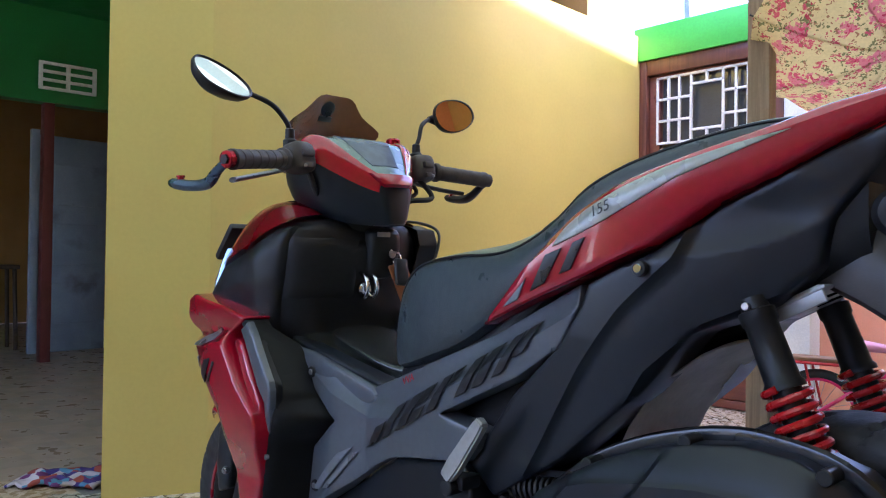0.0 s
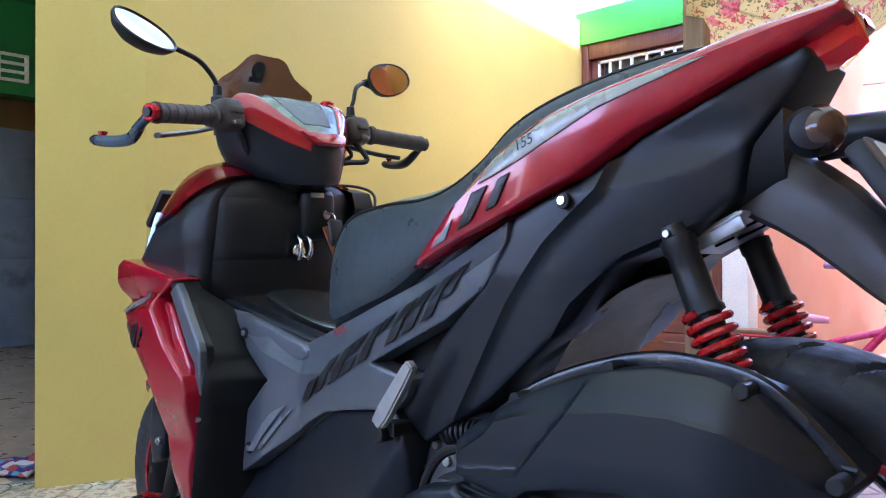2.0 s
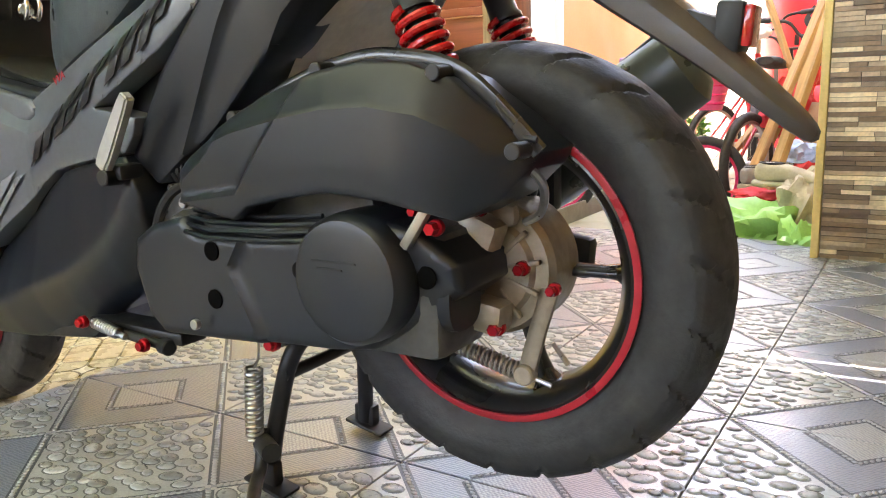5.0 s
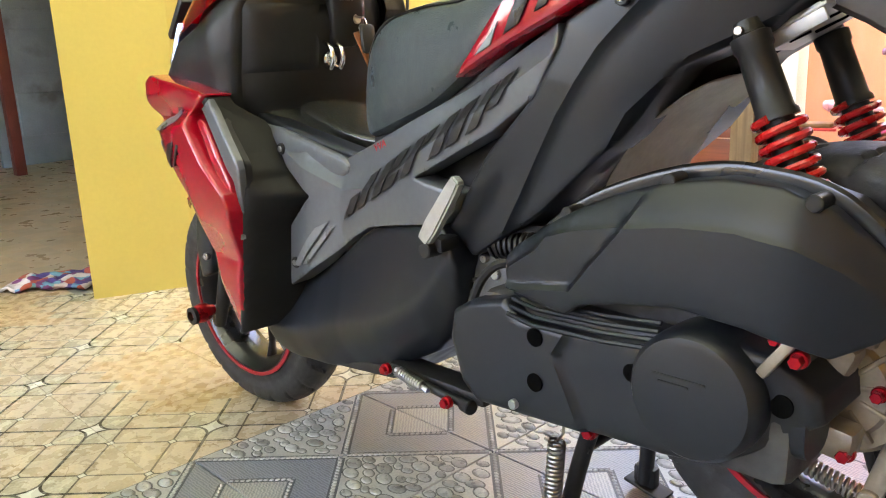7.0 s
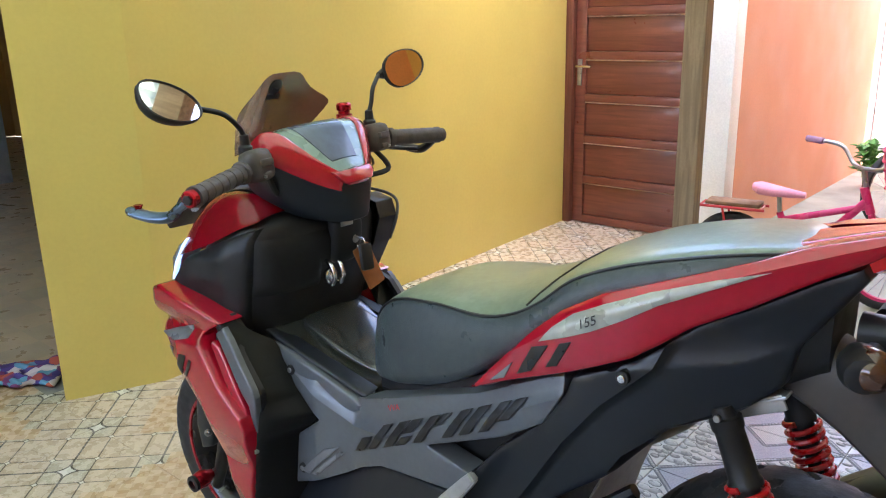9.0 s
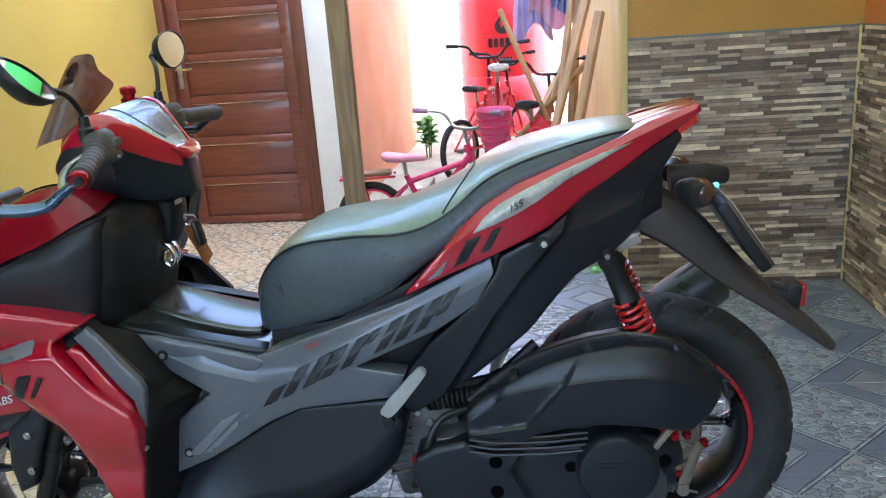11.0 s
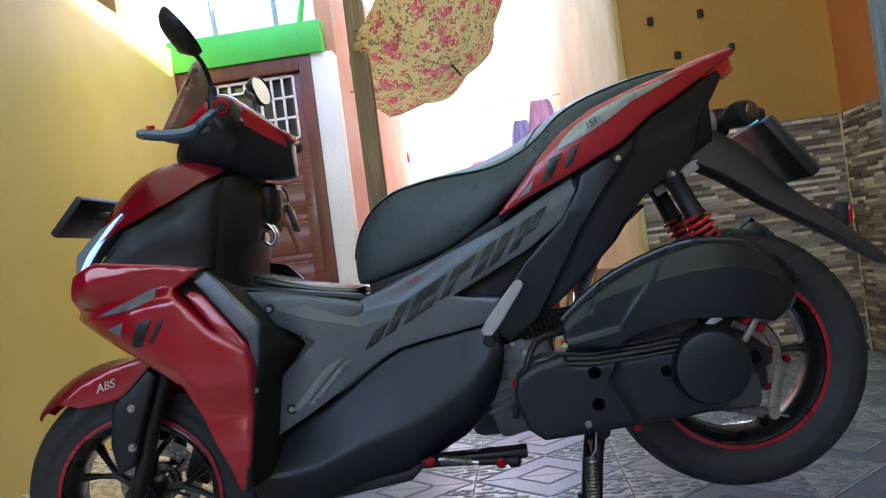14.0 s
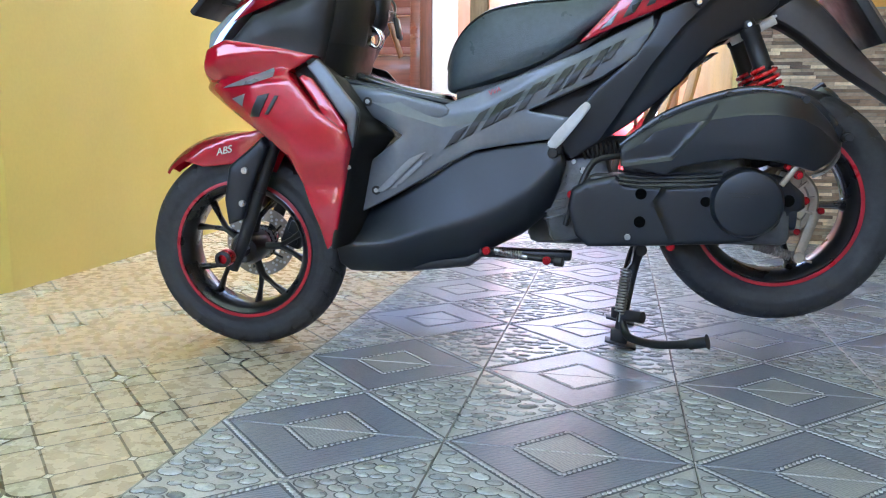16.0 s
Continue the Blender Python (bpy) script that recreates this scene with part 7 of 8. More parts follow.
# centre stand and side stand
for s in (-1, 1):
    bm = bmesh.new()
    tube(bm, curve_pts([(-0.190, s * 0.055, 0.235), (-0.205, s * 0.085, 0.195), (-0.222, s * 0.105, 0.10), (-0.233, s * 0.115, 0.020)]), 0.013, 12)
    box(bm, (-0.228, s * 0.118, 0.012), (0.075, 0.040, 0.006), rot=(0, 12, 0), bev=0.002)
    box(bm, (-0.232, s * 0.118, 0.030), (0.040, 0.020, 0.036), bev=0.004)
    bp("stand_leg", bm, BLACKPL, "black centre stand leg")
bm = bmesh.new()
tube(bm, [(-0.190, -0.12, 0.240), (-0.190, 0.12, 0.240)], 0.014, 12)
tube(bm, [(-0.206, -0.10, 0.175), (-0.206, 0.10, 0.175)], 0.009, 10)
bp("stand_bar", bm, BLACKPL)
bm = bmesh.new()
tube(bm, curve_pts([(-0.232, -0.125, 0.100), (-0.221, -0.142, 0.055), (-0.205, -0.170, 0.040), (-0.15, -0.230, 0.045), (-0.085, -0.282, 0.065)]), 0.0095, 10)
tube(bm, curve_pts([(-0.085, -0.282, 0.065), (-0.065, -0.292, 0.072), (-0.05, -0.298, 0.077)]), [0.012] * 12 + [0.017], 14)
tube(bm, [(-0.222, -0.135, 0.085), (-0.180, -0.160, 0.088)], 0.014, 12)
bp("stand_pedal", bm, BLACKPL, "black stand pedal")
bm = bmesh.new()
tube(bm, helix((-0.222, -0.140, 0.198), (-0.232, -0.140, 0.092), 0.0115, 15, 12), 0.0024, 6)
tube(bm, [(-0.205, -0.14, 0.258), (-0.212, -0.14, 0.212), (-0.222, -0.14, 0.198)], 0.0022, 6)
tube(bm, [(-0.232, -0.14, 0.092), (-0.234, -0.14, 0.070)], 0.0022, 6)
bp("stand_spring", bm, STEEL, "steel stand spring")
bm = bmesh.new()
tube(bm, curve_pts([(-0.56, -0.150, 0.222), (-0.50, -0.160, 0.221), (-0.44, -0.164, 0.218), (-0.385, -0.160, 0.212)]), 0.0075, 10)
disc(bm, (-0.378, -0.160, 0.211), 0.012, 0.022, axis=(1, -0.2, 0), n=16)
box(bm, (-0.46, -0.13, 0.222), (0.22, 0.05, 0.02), bev=0.005)
ss = bp("side_stand", bm, BLACKPL, "folded black side stand")
bm = bmesh.new()
tube(bm, helix((-0.525, -0.172, 0.232), (-0.465, -0.176, 0.224), 0.008, 10, 10), 0.0022, 6)
tube(bm, [(-0.530, -0.172, 0.234), (-0.450, -0.176, 0.220)], 0.005, 8)
bp("side_stand_spring", bm, STEEL, "", ss)
for x, z in ((-0.548, 0.232), (-0.405, 0.215), (-0.130, 0.262), (-0.352, 0.372)):
    bm = bmesh.new()
    y = -0.178 if x < -0.36 else -0.19
    disc(bm, (x, y, z), 0.010, 0.010, n=20)
    disc(bm, (x, y - 0.006, z), 0.0075, 0.010, n=6, bev=0.1)
    bp("red_bolt", bm, REDANO, "red anodised bolt")


# ---- yard and alley things ----
def ring_wheel(bike_, c, R, material, tyre_r=0.022):
    w = part("wheel", lathe(bmesh.new(), [(R - tyre_r * (1 + math.cos(a)), tyre_r * math.sin(a)) for a in np.linspace(0, 2 * math.pi, 12, endpoint=False)], c, n=56), RUBBER, bike_)
    part("rim", lathe(bmesh.new(), [(R - 2 * tyre_r - 0.010, -0.010), (R - 2 * tyre_r + 0.003, -0.012), (R - 2 * tyre_r + 0.003, 0.012), (R - 2 * tyre_r - 0.010, 0.010)], c, n=56), material, w)
    bm = bmesh.new()
    for k in range(18):
        a = 2 * math.pi * k / 18
        s = 0.018 if k % 2 else -0.018
        tube(bm, [(c[0] + 0.015 * math.cos(a + 0.8), c[1] + s, c[2] + 0.015 * math.sin(a + 0.8)), (c[0] + (R - 0.05) * math.cos(a), c[1], c[2] + (R - 0.05) * math.sin(a))], 0.0012, 4)
    disc(bm, c, 0.018, 0.06)
    part("spokes", bm, STEEL, w)
    return w


def bicycle(loc, yaw, R, base, frame_m, saddle_m, bar_m, label, basket=None, rack=False, saddle_h=0.58, bar_h=0.78, grip_m=None, turn=0):
    """A bicycle along its own x, front towards +x."""
    b = thing("bicycle", loc, label, "bicycle", "bicycles in the alley")
    b.rotation_euler = (0, 0, radians(yaw))
    r0, f0 = (-base / 2, 0, R), (base / 2, 0, R)
    bb = (-base * 0.06, 0, R * 0.95)
    hd = (base * 0.33, 0, bar_h * 0.78)
    st = (-base * 0.20, 0, saddle_h - 0.10)
    for c in (r0, f0):
        ring_wheel(b, c, R, STEEL if frame_m is not HOTPINK else HOTPINK)
    bm = bmesh.new()
    for a, c, r in ((bb, hd, 0.019), (bb, st, 0.016), ((st[0], 0, st[2] - 0.04), (hd[0], 0, hd[2] - 0.03), 0.016), ((hd[0] - 0.02, 0, hd[2] + 0.06), (hd[0] + 0.02, 0, hd[2] - 0.06), 0.020)):
        tube(bm, [a, c], r, 10)
    for s in (-1, 1):
        tube(bm, [(bb[0], s * 0.02, bb[2]), (r0[0], s * 0.05, r0[2])], 0.010, 8)
        tube(bm, [(st[0], s * 0.02, st[2] - 0.06), (r0[0], s * 0.05, r0[2])], 0.009, 8)
        tube(bm, [(hd[0] + 0.02, s * 0.03, hd[2] - 0.06), (f0[0], s * 0.045, f0[2])], 0.011, 8)
    part("frame", bm, frame_m, b)
    bm = bmesh.new()
    loft(bm, [oval("x", st[0] + x, (0, saddle_h + z), (w, h), 18, 2.4) for x, w, z, h in ((-0.13, 0.04, 0.018, 0.018), (-0.10, 0.075, 0.012, 0.028), (-0.03, 0.06, 0.002, 0.026), (0.05, 0.026, -0.004, 0.02), (0.11, 0.018, -0.008, 0.014))])
    part("saddle", bm, saddle_m, b)
    bm = bmesh.new()
    tube(bm, [st, (st[0] - 0.01, 0, saddle_h)], 0.012, 8)
    part("seat_post", bm, STEEL, b)
    bm = bmesh.new()
    top = (hd[0] - 0.03, 0, bar_h)
    tube(bm, [(hd[0], 0, hd[2]), top], 0.012, 8)
    about = Matrix.Translation(top) @ Matrix.Rotation(radians(turn), 4, "Z") @ Matrix.Translation((-top[0], 0, -bar_h))
    for s in (-1, 1):
        tube(bm, [about @ p for p in curve_pts([top, (top[0] + 0.02, s * 0.09, bar_h + 0.01), (top[0] + 0.005, s * 0.16, bar_h + 0.085), (top[0] - 0.05, s * 0.28, bar_h + 0.10)])], 0.010, 8)
    hb = part("handlebar", bm, bar_m, b)
    for s in (-1, 1):
        bm = bmesh.new()
        tube(bm, [about @ Vector(p) for p in ((top[0] - 0.035, s * 0.235, bar_h + 0.098), (top[0] - 0.062, s * 0.315, bar_h + 0.103))], 0.016, 10)
        part("grip", bm, grip_m or RUBBER, hb)
    bm = bmesh.new()
    disc(bm, (bb[0], 0.0, bb[2]), 0.06, 0.012, n=28)
    tube(bm, [(bb[0], -0.04, bb[2]), (bb[0] + 0.05, -0.05, bb[2] - 0.13)], 0.008, 8)
    tube(bm, [(bb[0], 0.04, bb[2]), (bb[0] - 0.05, 0.05, bb[2] + 0.13)], 0.008, 8)
    box(bm, (bb[0] + 0.05, -0.09, bb[2] - 0.13), (0.07, 0.08, 0.018), bev=0.004)
    box(bm, (bb[0] - 0.05, 0.09, bb[2] + 0.13), (0.07, 0.08, 0.018), bev=0.004)
    part("crank", bm, STEEL, b)
    if rack:
        bm = bmesh.new()
        for y in (-0.06, 0.06):
            tube(bm, [(st[0] - 0.06, y, 2 * R + 0.03), (r0[0] - 0.16, y, 2 * R + 0.03)], 0.007, 8)
        for x in np.linspace(st[0] - 0.08, r0[0] - 0.16, 5):
            tube(bm, [(x, -0.06, 2 * R + 0.03), (x, 0.06, 2 * R + 0.03)], 0.006, 8)
        for s in (-1, 1):
            tube(bm, [(r0[0] - 0.05, s * 0.06, 2 * R + 0.03), (r0[0], s * 0.055, R)], 0.006, 8)
        part("rack", bm, BIKERED, b)
        bm = bmesh.new()
        box(bm, ((st[0] - 0.06 + r0[0] - 0.16) / 2, 0, 2 * R + 0.047), (0.26, 0.12, 0.02), bev=0.006)
        part("rack_pad", bm, BROWNJUNK, b)
    if basket:
        bm = bmesh.new()
        x0, z0, z1 = hd[0] + 0.05, bar_h - 0.14, bar_h + 0.09
        secs = []
        for z, k in ((z0, 0.50), (z0, 0.54), ((z0 + z1) / 2, 0.84), (z1, 1.0), (z1 + 0.008, 1.05), (z1 - 0.002, 0.97), ((z0 + z1) / 2, 0.80), (z0 + 0.008, 0.48)):
            secs.append(oval("z", z, (x0 + 0.09, 0), (0.10 * k, 0.14 * k), 28, 3))
        loft(bm, secs)
        bs = part("basket", bm, basket, b, "pink plastic basket")
        for k in range(5):
            bm = bmesh.new()
            z = z0 + 0.03 + k * 0.04
            kk = 0.56 + 0.44 * min(1, (z - z0) / (z1 - z0) * 1.12)
            loft(bm, [oval("z", zz, (x0 + 0.09, 0), (0.10 * kk + e, 0.14 * kk + e), 28, 3) for zz, e in ((z - 0.006, 0.0), (z - 0.003, 0.005), (z + 0.003, 0.005), (z + 0.006, 0.0))], caps=False)
            part("basket_band", bm, HOTPINK, bs)
    return b


bicycle((-0.72, 4.62, LOW), 8, 0.20, 0.70, HOTPINK, PALEPINK, STEEL, "small hot-pink bicycle with a pale saddle, basket and rear rack", basket=mat("translucent pink basket plastic", (0.78, 0.10, 0.26), 0.4, tone=0.1, trans=0.2), rack=True, saddle_h=0.52, bar_h=0.66, grip_m=PURPLE, turn=48)
bicycle((-0.42, 6.10, LOW), 100, 0.27, 0.95, BIKERED, WHITEPAINT, BLACKPL, "red bicycle with a pale saddle leaning among the planks", saddle_h=0.90, bar_h=0.95)
bicycle((-0.10, 5.30, LOW), 75, 0.25, 0.90, BIKERED, RUBBER, BLACKPL, "red bicycle with black bars parked in the alley", saddle_h=0.72, bar_h=0.86)
bicycle((-0.50, 6.75, LOW), 60, 0.25, 0.90, BIKERED, RUBBER, BLACKPL, "red bicycle with high bent bars behind the others", saddle_h=0.70, bar_h=0.85)

# water tank
tank = thing("water_tank", (-0.45, 9.08, LOW), "large red plastic water tank with a black drop emblem", "water tank")
bm = bmesh.new()
prof = [(0, 0), (0.46, 0), (0.48, 0.03), (0.48, 0.28), (0.465, 0.30), (0.48, 0.32), (0.48, 0.62), (0.465, 0.64), (0.48, 0.66), (0.48, 1.38), (0.47, 1.44), (0.40, 1.52), (0.27, 1.56), (0.25, 1.58), (0.25, 1.66), (0, 1.67)]
part("body", lathe(bm, prof, (0, 0, 0), (0, 0, 1), 56, closed=False), TANKRED, tank)
bm = bmesh.new()
lathe(bm, [(0, 0), (0.28, 0), (0.29, 0.02), (0.29, 0.07), (0.26, 0.09), (0.08, 0.10), (0, 0.10)], (0, 0, 1.66), (0, 0, 1), 40, closed=False)
part("lid", bm, TANKRED, tank, "screwed red lid")


def on_tank(bm, prof, z0):
    """Lays an outline round the front of the tank."""
    vs = []
    for x, z in prof:
        a = x / 0.482
        vs.append(bm.verts.new((0.483 * math.sin(a), -0.483 * math.cos(a), z0 + z)))
    bm.faces.new(vs)


bm = bmesh.new()
on_tank(bm, [(0.075 * math.sin(t) * (1 - 0.0 * t), 0.075 - 0.075 * math.cos(t)) if abs(t) < 2.2 else (0.0, 0.20) for t in np.linspace(-2.25, 2.25, 25)], 1.06)
part("emblem", bm, DECALBLK, tank, "black drop emblem")
for z, w in ((0.93, 0.30), (0.80, 0.20), (0.74, 0.26), (0.68, 0.16)):
    bm = bmesh.new()
    h = 0.09 if z > 0.9 else 0.03
    k = int(w / (0.06 if z > 0.9 else 0.03))
    for i in range(k):
        x = -w / 2 + i * w / k
        on_tank(bm, [(x, 0), (x + w / k * 0.7, 0), (x + w / k * 0.7, h), (x, h)], z)
    part("writing_bar", bm, DECALBLK, tank, "plain black bars")

# floral umbrella hanging open beside the post, its tip down
umb = thing("umbrella", (-0.62, 3.93, 1.72), "open cream umbrella with red roses hung beside the post", "umbrella")
axis = Vector((0.50, -0.42, -0.76)).normalized()
u, v = frame_of(axis)
RR, DEP = 0.465, 0.20
bm = bmesh.new()
rows = []
for i in range(13):
    t = i / 12
    ring = []
    for k in range(64):
        a = 2 * math.pi * k / 64
        sag = 0.05 * t * t * (1 - abs(math.cos(4 * a))) 
        r = RR * t * (1 - 0.055 * t * abs(math.sin(4 * a)))
        ring.append(bm.verts.new(u * r * math.cos(a) + v * r * math.sin(a) + axis * (DEP * (1 - t * t) - sag)))
    rows.append(ring)
skin(bm, rows[1:], caps=False)
cv = bm.verts.new(axis * DEP)
for k in range(64):
    bm.faces.new((cv, rows[1][k], rows[1][(k + 1) % 64]))
for w in rows[0]:
    bm.verts.remove(w)
part("canopy", bm, FLORAL, umb, "floral cloth canopy")
for k in range(8):
    a = 2 * math.pi * k / 8
    bm = bmesh.new()
    tube(bm, [(u * math.cos(a) + v * math.sin(a)) * RR * t + axis * (DEP * (1 - t * t) - 0.006) for t in np.linspace(0, 1.02, 9)], 0.003, 6)
    part("rib", bm, BLACKPL, umb)
bm = bmesh.new()
tube(bm, [axis * (DEP + 0.085), axis * (DEP - 0.02)], [0.004, 0.007], 8)
part("ferrule", bm, BLACKPL, umb)
bm = bmesh.new()
tube(bm, [axis * DEP, axis * -0.46], 0.006, 8)
tube(bm, curve_pts([axis * -0.46, axis * -0.56, axis * -0.60 + u * 0.03, axis * -0.57 + u * 0.07]), 0.011, 8)
part("shaft", bm, BLACKPL, umb)


def drape(name, loc, w, h, material, label, seed, folds=5, yaw=0):
    """A hanging cloth in deep folds, pinched at the top."""
    bm = bmesh.new()
    nx, nz = 36, 20
    g = []
    for i in range(nx + 1):
        s = i / nx - 0.5
        col = []
        for j in range(nz + 1):
            t = j / nz
            pin = 0.35 + 0.65 * t ** 0.6
            x = s * w * pin + 0.02 * noise.noise(Vector((s * 4, t * 3, seed)))
            y = 0.035 * math.sin(s * folds * 6.28 + seed + t * 0.8) * (0.3 + t) + 0.03 * noise.noise(Vector((s * 5, t * 4, seed + 9)))
            z = -h * t * (1 + 0.10 * math.sin(s * 7 + seed))
            col.append(bm.verts.new((x, y, z)))
        g.append(col)
    skin(bm, g, caps=False, closed=False)
    bmesh.ops.solidify(bm, geom=bm.faces[:], thickness=0.004)
    ob = finish(name, bm, material)
    ob.location, ob.rotation_euler = loc, (0, 0, radians(yaw))
    return tagged(ob, label, "laundry", "laundry on the line")


drape("hanging_cloth", (0.068, 7.50, 2.00), 0.46, 0.91, LILAC, "lilac shirt hanging in folds on the line", 1.3)
drape("hanging_cloth", (-0.137, 7.62, 1.85), 0.37, 0.87, mat("faded blue-violet cotton", (0.50, 0.52, 0.72), 0.85, tone=0.12, scale=8), "faded blue-violet shirt hanging on the line", 4.1)
drape("hanging_cloth", (0.159, 7.42, 1.50), 0.25, 0.34, BLUECLOTH, "small blue cloth hanging on the line", 7.7)
bm = bmesh.new()
tube(bm, [(-1.40, 7.52, 2.06), (-0.3, 7.52, 2.01), (0.262, 7.52, 2.03)], 0.006, 6)
tagged(finish("clothes_line", bm, STEEL), "thin wire clothes line across the alley", "clothes line")
pole = thing("pole", (-1.46, 9.0, LOW), "thin steel pole with a small red top in the yard", "pole")
bm = bmesh.new()
tube(bm, [(0, 0, 0), (0, 0, 1.95)], 0.011, 8)
part("shaft", bm, STEEL, pole)
bm = bmesh.new()
lathe(bm, [(0, 0), (0.04, 0.01), (0.045, 0.06), (0.03, 0.13), (0.012, 0.17), (0, 0.17)], (0, 0, 1.85), (0, 0, 1), 16, closed=False)
part("top", bm, REDANO, pole, "small red top")


def plank(a, b, w, t, material, label, name="plank", group="planks leaning in the alley"):
    a, b = Vector(a), Vector(b)
    d = (b - a)
    q = d.to_track_quat("Z", "Y")
    bm = bmesh.new()
    box(bm, (0, 0, d.length / 2), (w, t, d.length), bev=0.003)
    ob = finish(name, bm, material)
    ob.location, ob.rotation_mode = a, "QUATERNION"
    ob.rotation_quaternion = q
    return tagged(ob, label, "plank", group)


plank((-0.20, 4.45, LOW), (0.22, 5.0, 1.35), 0.045, 0.03, PLANK, "pale rough plank leaning on the cream wall")
plank((-0.06, 4.20, LOW), (0.23, 4.6, 1.15), 0.045, 0.035, PLANK, "pale rough plank leaning on the cream wall")
plank((-0.35, 5.55, LOW + 0.35), (0.22, 4.9, 0.92), 0.04, 0.025, PLANK, "pale board wedged across the bicycles")
plank((-0.30, 4.95, LOW + 0.30), (0.20, 5.9, 1.05), 0.035, 0.025, PLANK, "pale board wedged across the bicycles")
plank((0.10, 6.3, LOW), (0.22, 6.45, 1.32), 0.05, 0.04, PLANK, "thin brown stick leaning on the cream wall")
plank((-0.05, 6.1, LOW), (0.20, 6.5, 1.55), 0.03, 0.03, PLANK, "long pale broom stick leaning on the cream wall")
plank((-0.28, 5.10, LOW), (0.21, 5.35, 1.28), 0.030, 0.025, PLANK, "thin pale lath leaning over the bicycles")
plank((0.02, 5.05, LOW + 0.45), (-0.32, 5.30, 1.20), 0.034, 0.020, PLANK, "thin pale lath crossing the others")
plank((-0.10, 4.75, LOW), (0.12, 5.10, 1.30), 0.026, 0.026, PLANK, "thin pale lath leaning over the bicycles")
plank((0.17, 6.85, LOW), (0.23, 6.9, 1.50), 0.07, 0.02, PLANK, "upright brown lath by the wall end")


def lump(name, loc, size, material, label, category, seed, yaw=0, rough=0.35):
    """A soft heap: bag, sack or bundle."""
    bm = bmesh.new()
    bmesh.ops.create_icosphere(bm, subdivisions=4, radius=1.0)
    for v in bm.verts:
        n = v.co.normalized()
        k = 1 + rough * noise.noise(n * 1.9 + Vector((seed, 0, 0))) + rough * 0.45 * noise.noise(n * 4.5 + Vector((0, seed, 0)))
        k += 0.10 * rough * abs(noise.noise(n * 9 + Vector((0, 0, seed)))) 
        v.co = Vector((n.x * k * size[0], n.y * k * size[1], max(-0.4, n.z * k) * size[2] + 0.4 * size[2]))
    ob = finish(name, bm, material)
    ob.location, ob.rotation_euler = loc, (0, 0, radians(yaw))
    return tagged(ob, label, category, "clutter at the alley wall")


FL = LOW
bm = bmesh.new()
box(bm, (0, 0, 0.27), (0.03, 0.40, 0.54), rot=(0, 8, 0), bev=0.004)
card = finish("cardboard", bm, mat("brown cardboard", (0.36, 0.20, 0.10), 0.8, tone=0.12, scale=6, bump=0.1))
card.location, card.rotation_euler = (0.10, 4.78, LOW), (0, 0, radians(28))
tagged(card, "flattened brown cardboard box leaning on the heap", "cardboard")
lump("plastic_bag", (-0.06, 5.02, LOW + 0.42), (0.13, 0.10, 0.15), REDCLOTH, "bulging red plastic bag hung on a bicycle", "bag", 15.7, rough=0.55)
lump("plastic_bag", (0.05, 4.55, LOW + 0.30), (0.08, 0.07, 0.06), BLUECLOTH, "blue plastic bag on the heap", "bag", 17.1, rough=0.5)
lump("plastic_bag", (0.02, 4.02, FL), (0.20, 0.14, 0.13), GREENBAG, "crumpled pale green plastic bag on the floor", "bag", 2.2, rough=0.7)
lump("plastic_bag", (0.16, 3.84, FL), (0.07, 0.09, 0.10), GREENBAG, "pale green plastic bag by the wall corner", "bag", 5.2, rough=0.7)
lump("sack", (0.14, 4.12, FL + 0.12), (0.09, 0.14, 0.13), SACK, "stuffed grey-beige sack against the cream wall", "sack", 7.9, rough=0.4)
lump("sack", (0.12, 4.30, FL), (0.12, 0.14, 0.16), SACK, "stuffed grey-beige sack against the cream wall", "sack", 11.3, rough=0.45)
lump("crumpled_cloth", (-0.10, 4.32, FL), (0.16, 0.12, 0.11), BROWNJUNK, "brown crumpled cloth in the heap", "cloth", 3.7, rough=0.5)
lump("crumpled_cloth", (-0.02, 4.22, FL + 0.15), (0.13, 0.08, 0.05), REDCLOTH, "red cloth lying on the heap", "cloth", 9.1, rough=0.6)
lump("crumpled_cloth", (0.10, 4.55, FL), (0.12, 0.15, 0.22), REDCLOTH, "bulging red plastic bag in the heap", "bag", 13.1, rough=0.5)


def shoe(loc, yaw, material, label):
    s = thing("shoe", loc, label, "shoe", "shoes at the alley wall")
    s.rotation_euler = (0, 0, radians(yaw))
    bm = bmesh.new()
    loft(bm, [oval("x", x, (y, 0.012), (w, 0.012), 20, 3) for x, y, w in ((-0.135, 0, 0.025), (-0.11, 0, 0.036), (-0.03, 0, 0.034), (0.06, 0.004, 0.046), (0.115, 0.002, 0.038), (0.138, 0, 0.018))])
    part("sole", bm, SACK, s)
    bm = bmesh.new()
    secs = []
    for x, w, h in ((-0.132, 0.022, 0.060), (-0.11, 0.032, 0.078), (-0.05, 0.032, 0.072), (-0.005, 0.034, 0.070), (0.05, 0.042, 0.056), (0.10, 0.036, 0.040), (0.13, 0.018, 0.026)):
        secs.append(oval("x", x, (0, 0.022 + h / 2), (w, h / 2), 20, 2.6))
    loft(bm, secs)
    part("upper", bm, material, s, sub=1)
    bm = bmesh.new()
    loft(bm, [oval("z", z, (-0.065, 0), (0.05 * k, 0.023 * k), 20, 2.4) for z, k in ((0.085, 1.0), (0.096, 1.05), (0.097, 0.9), (0.07, 0.85))])
    part("opening", bm, DECALBLK, s, "dark shoe opening")
    return s


shoe((-0.02, 3.83, FL), 6, SHOEGREY, "grey canvas slip-on shoe on the floor")
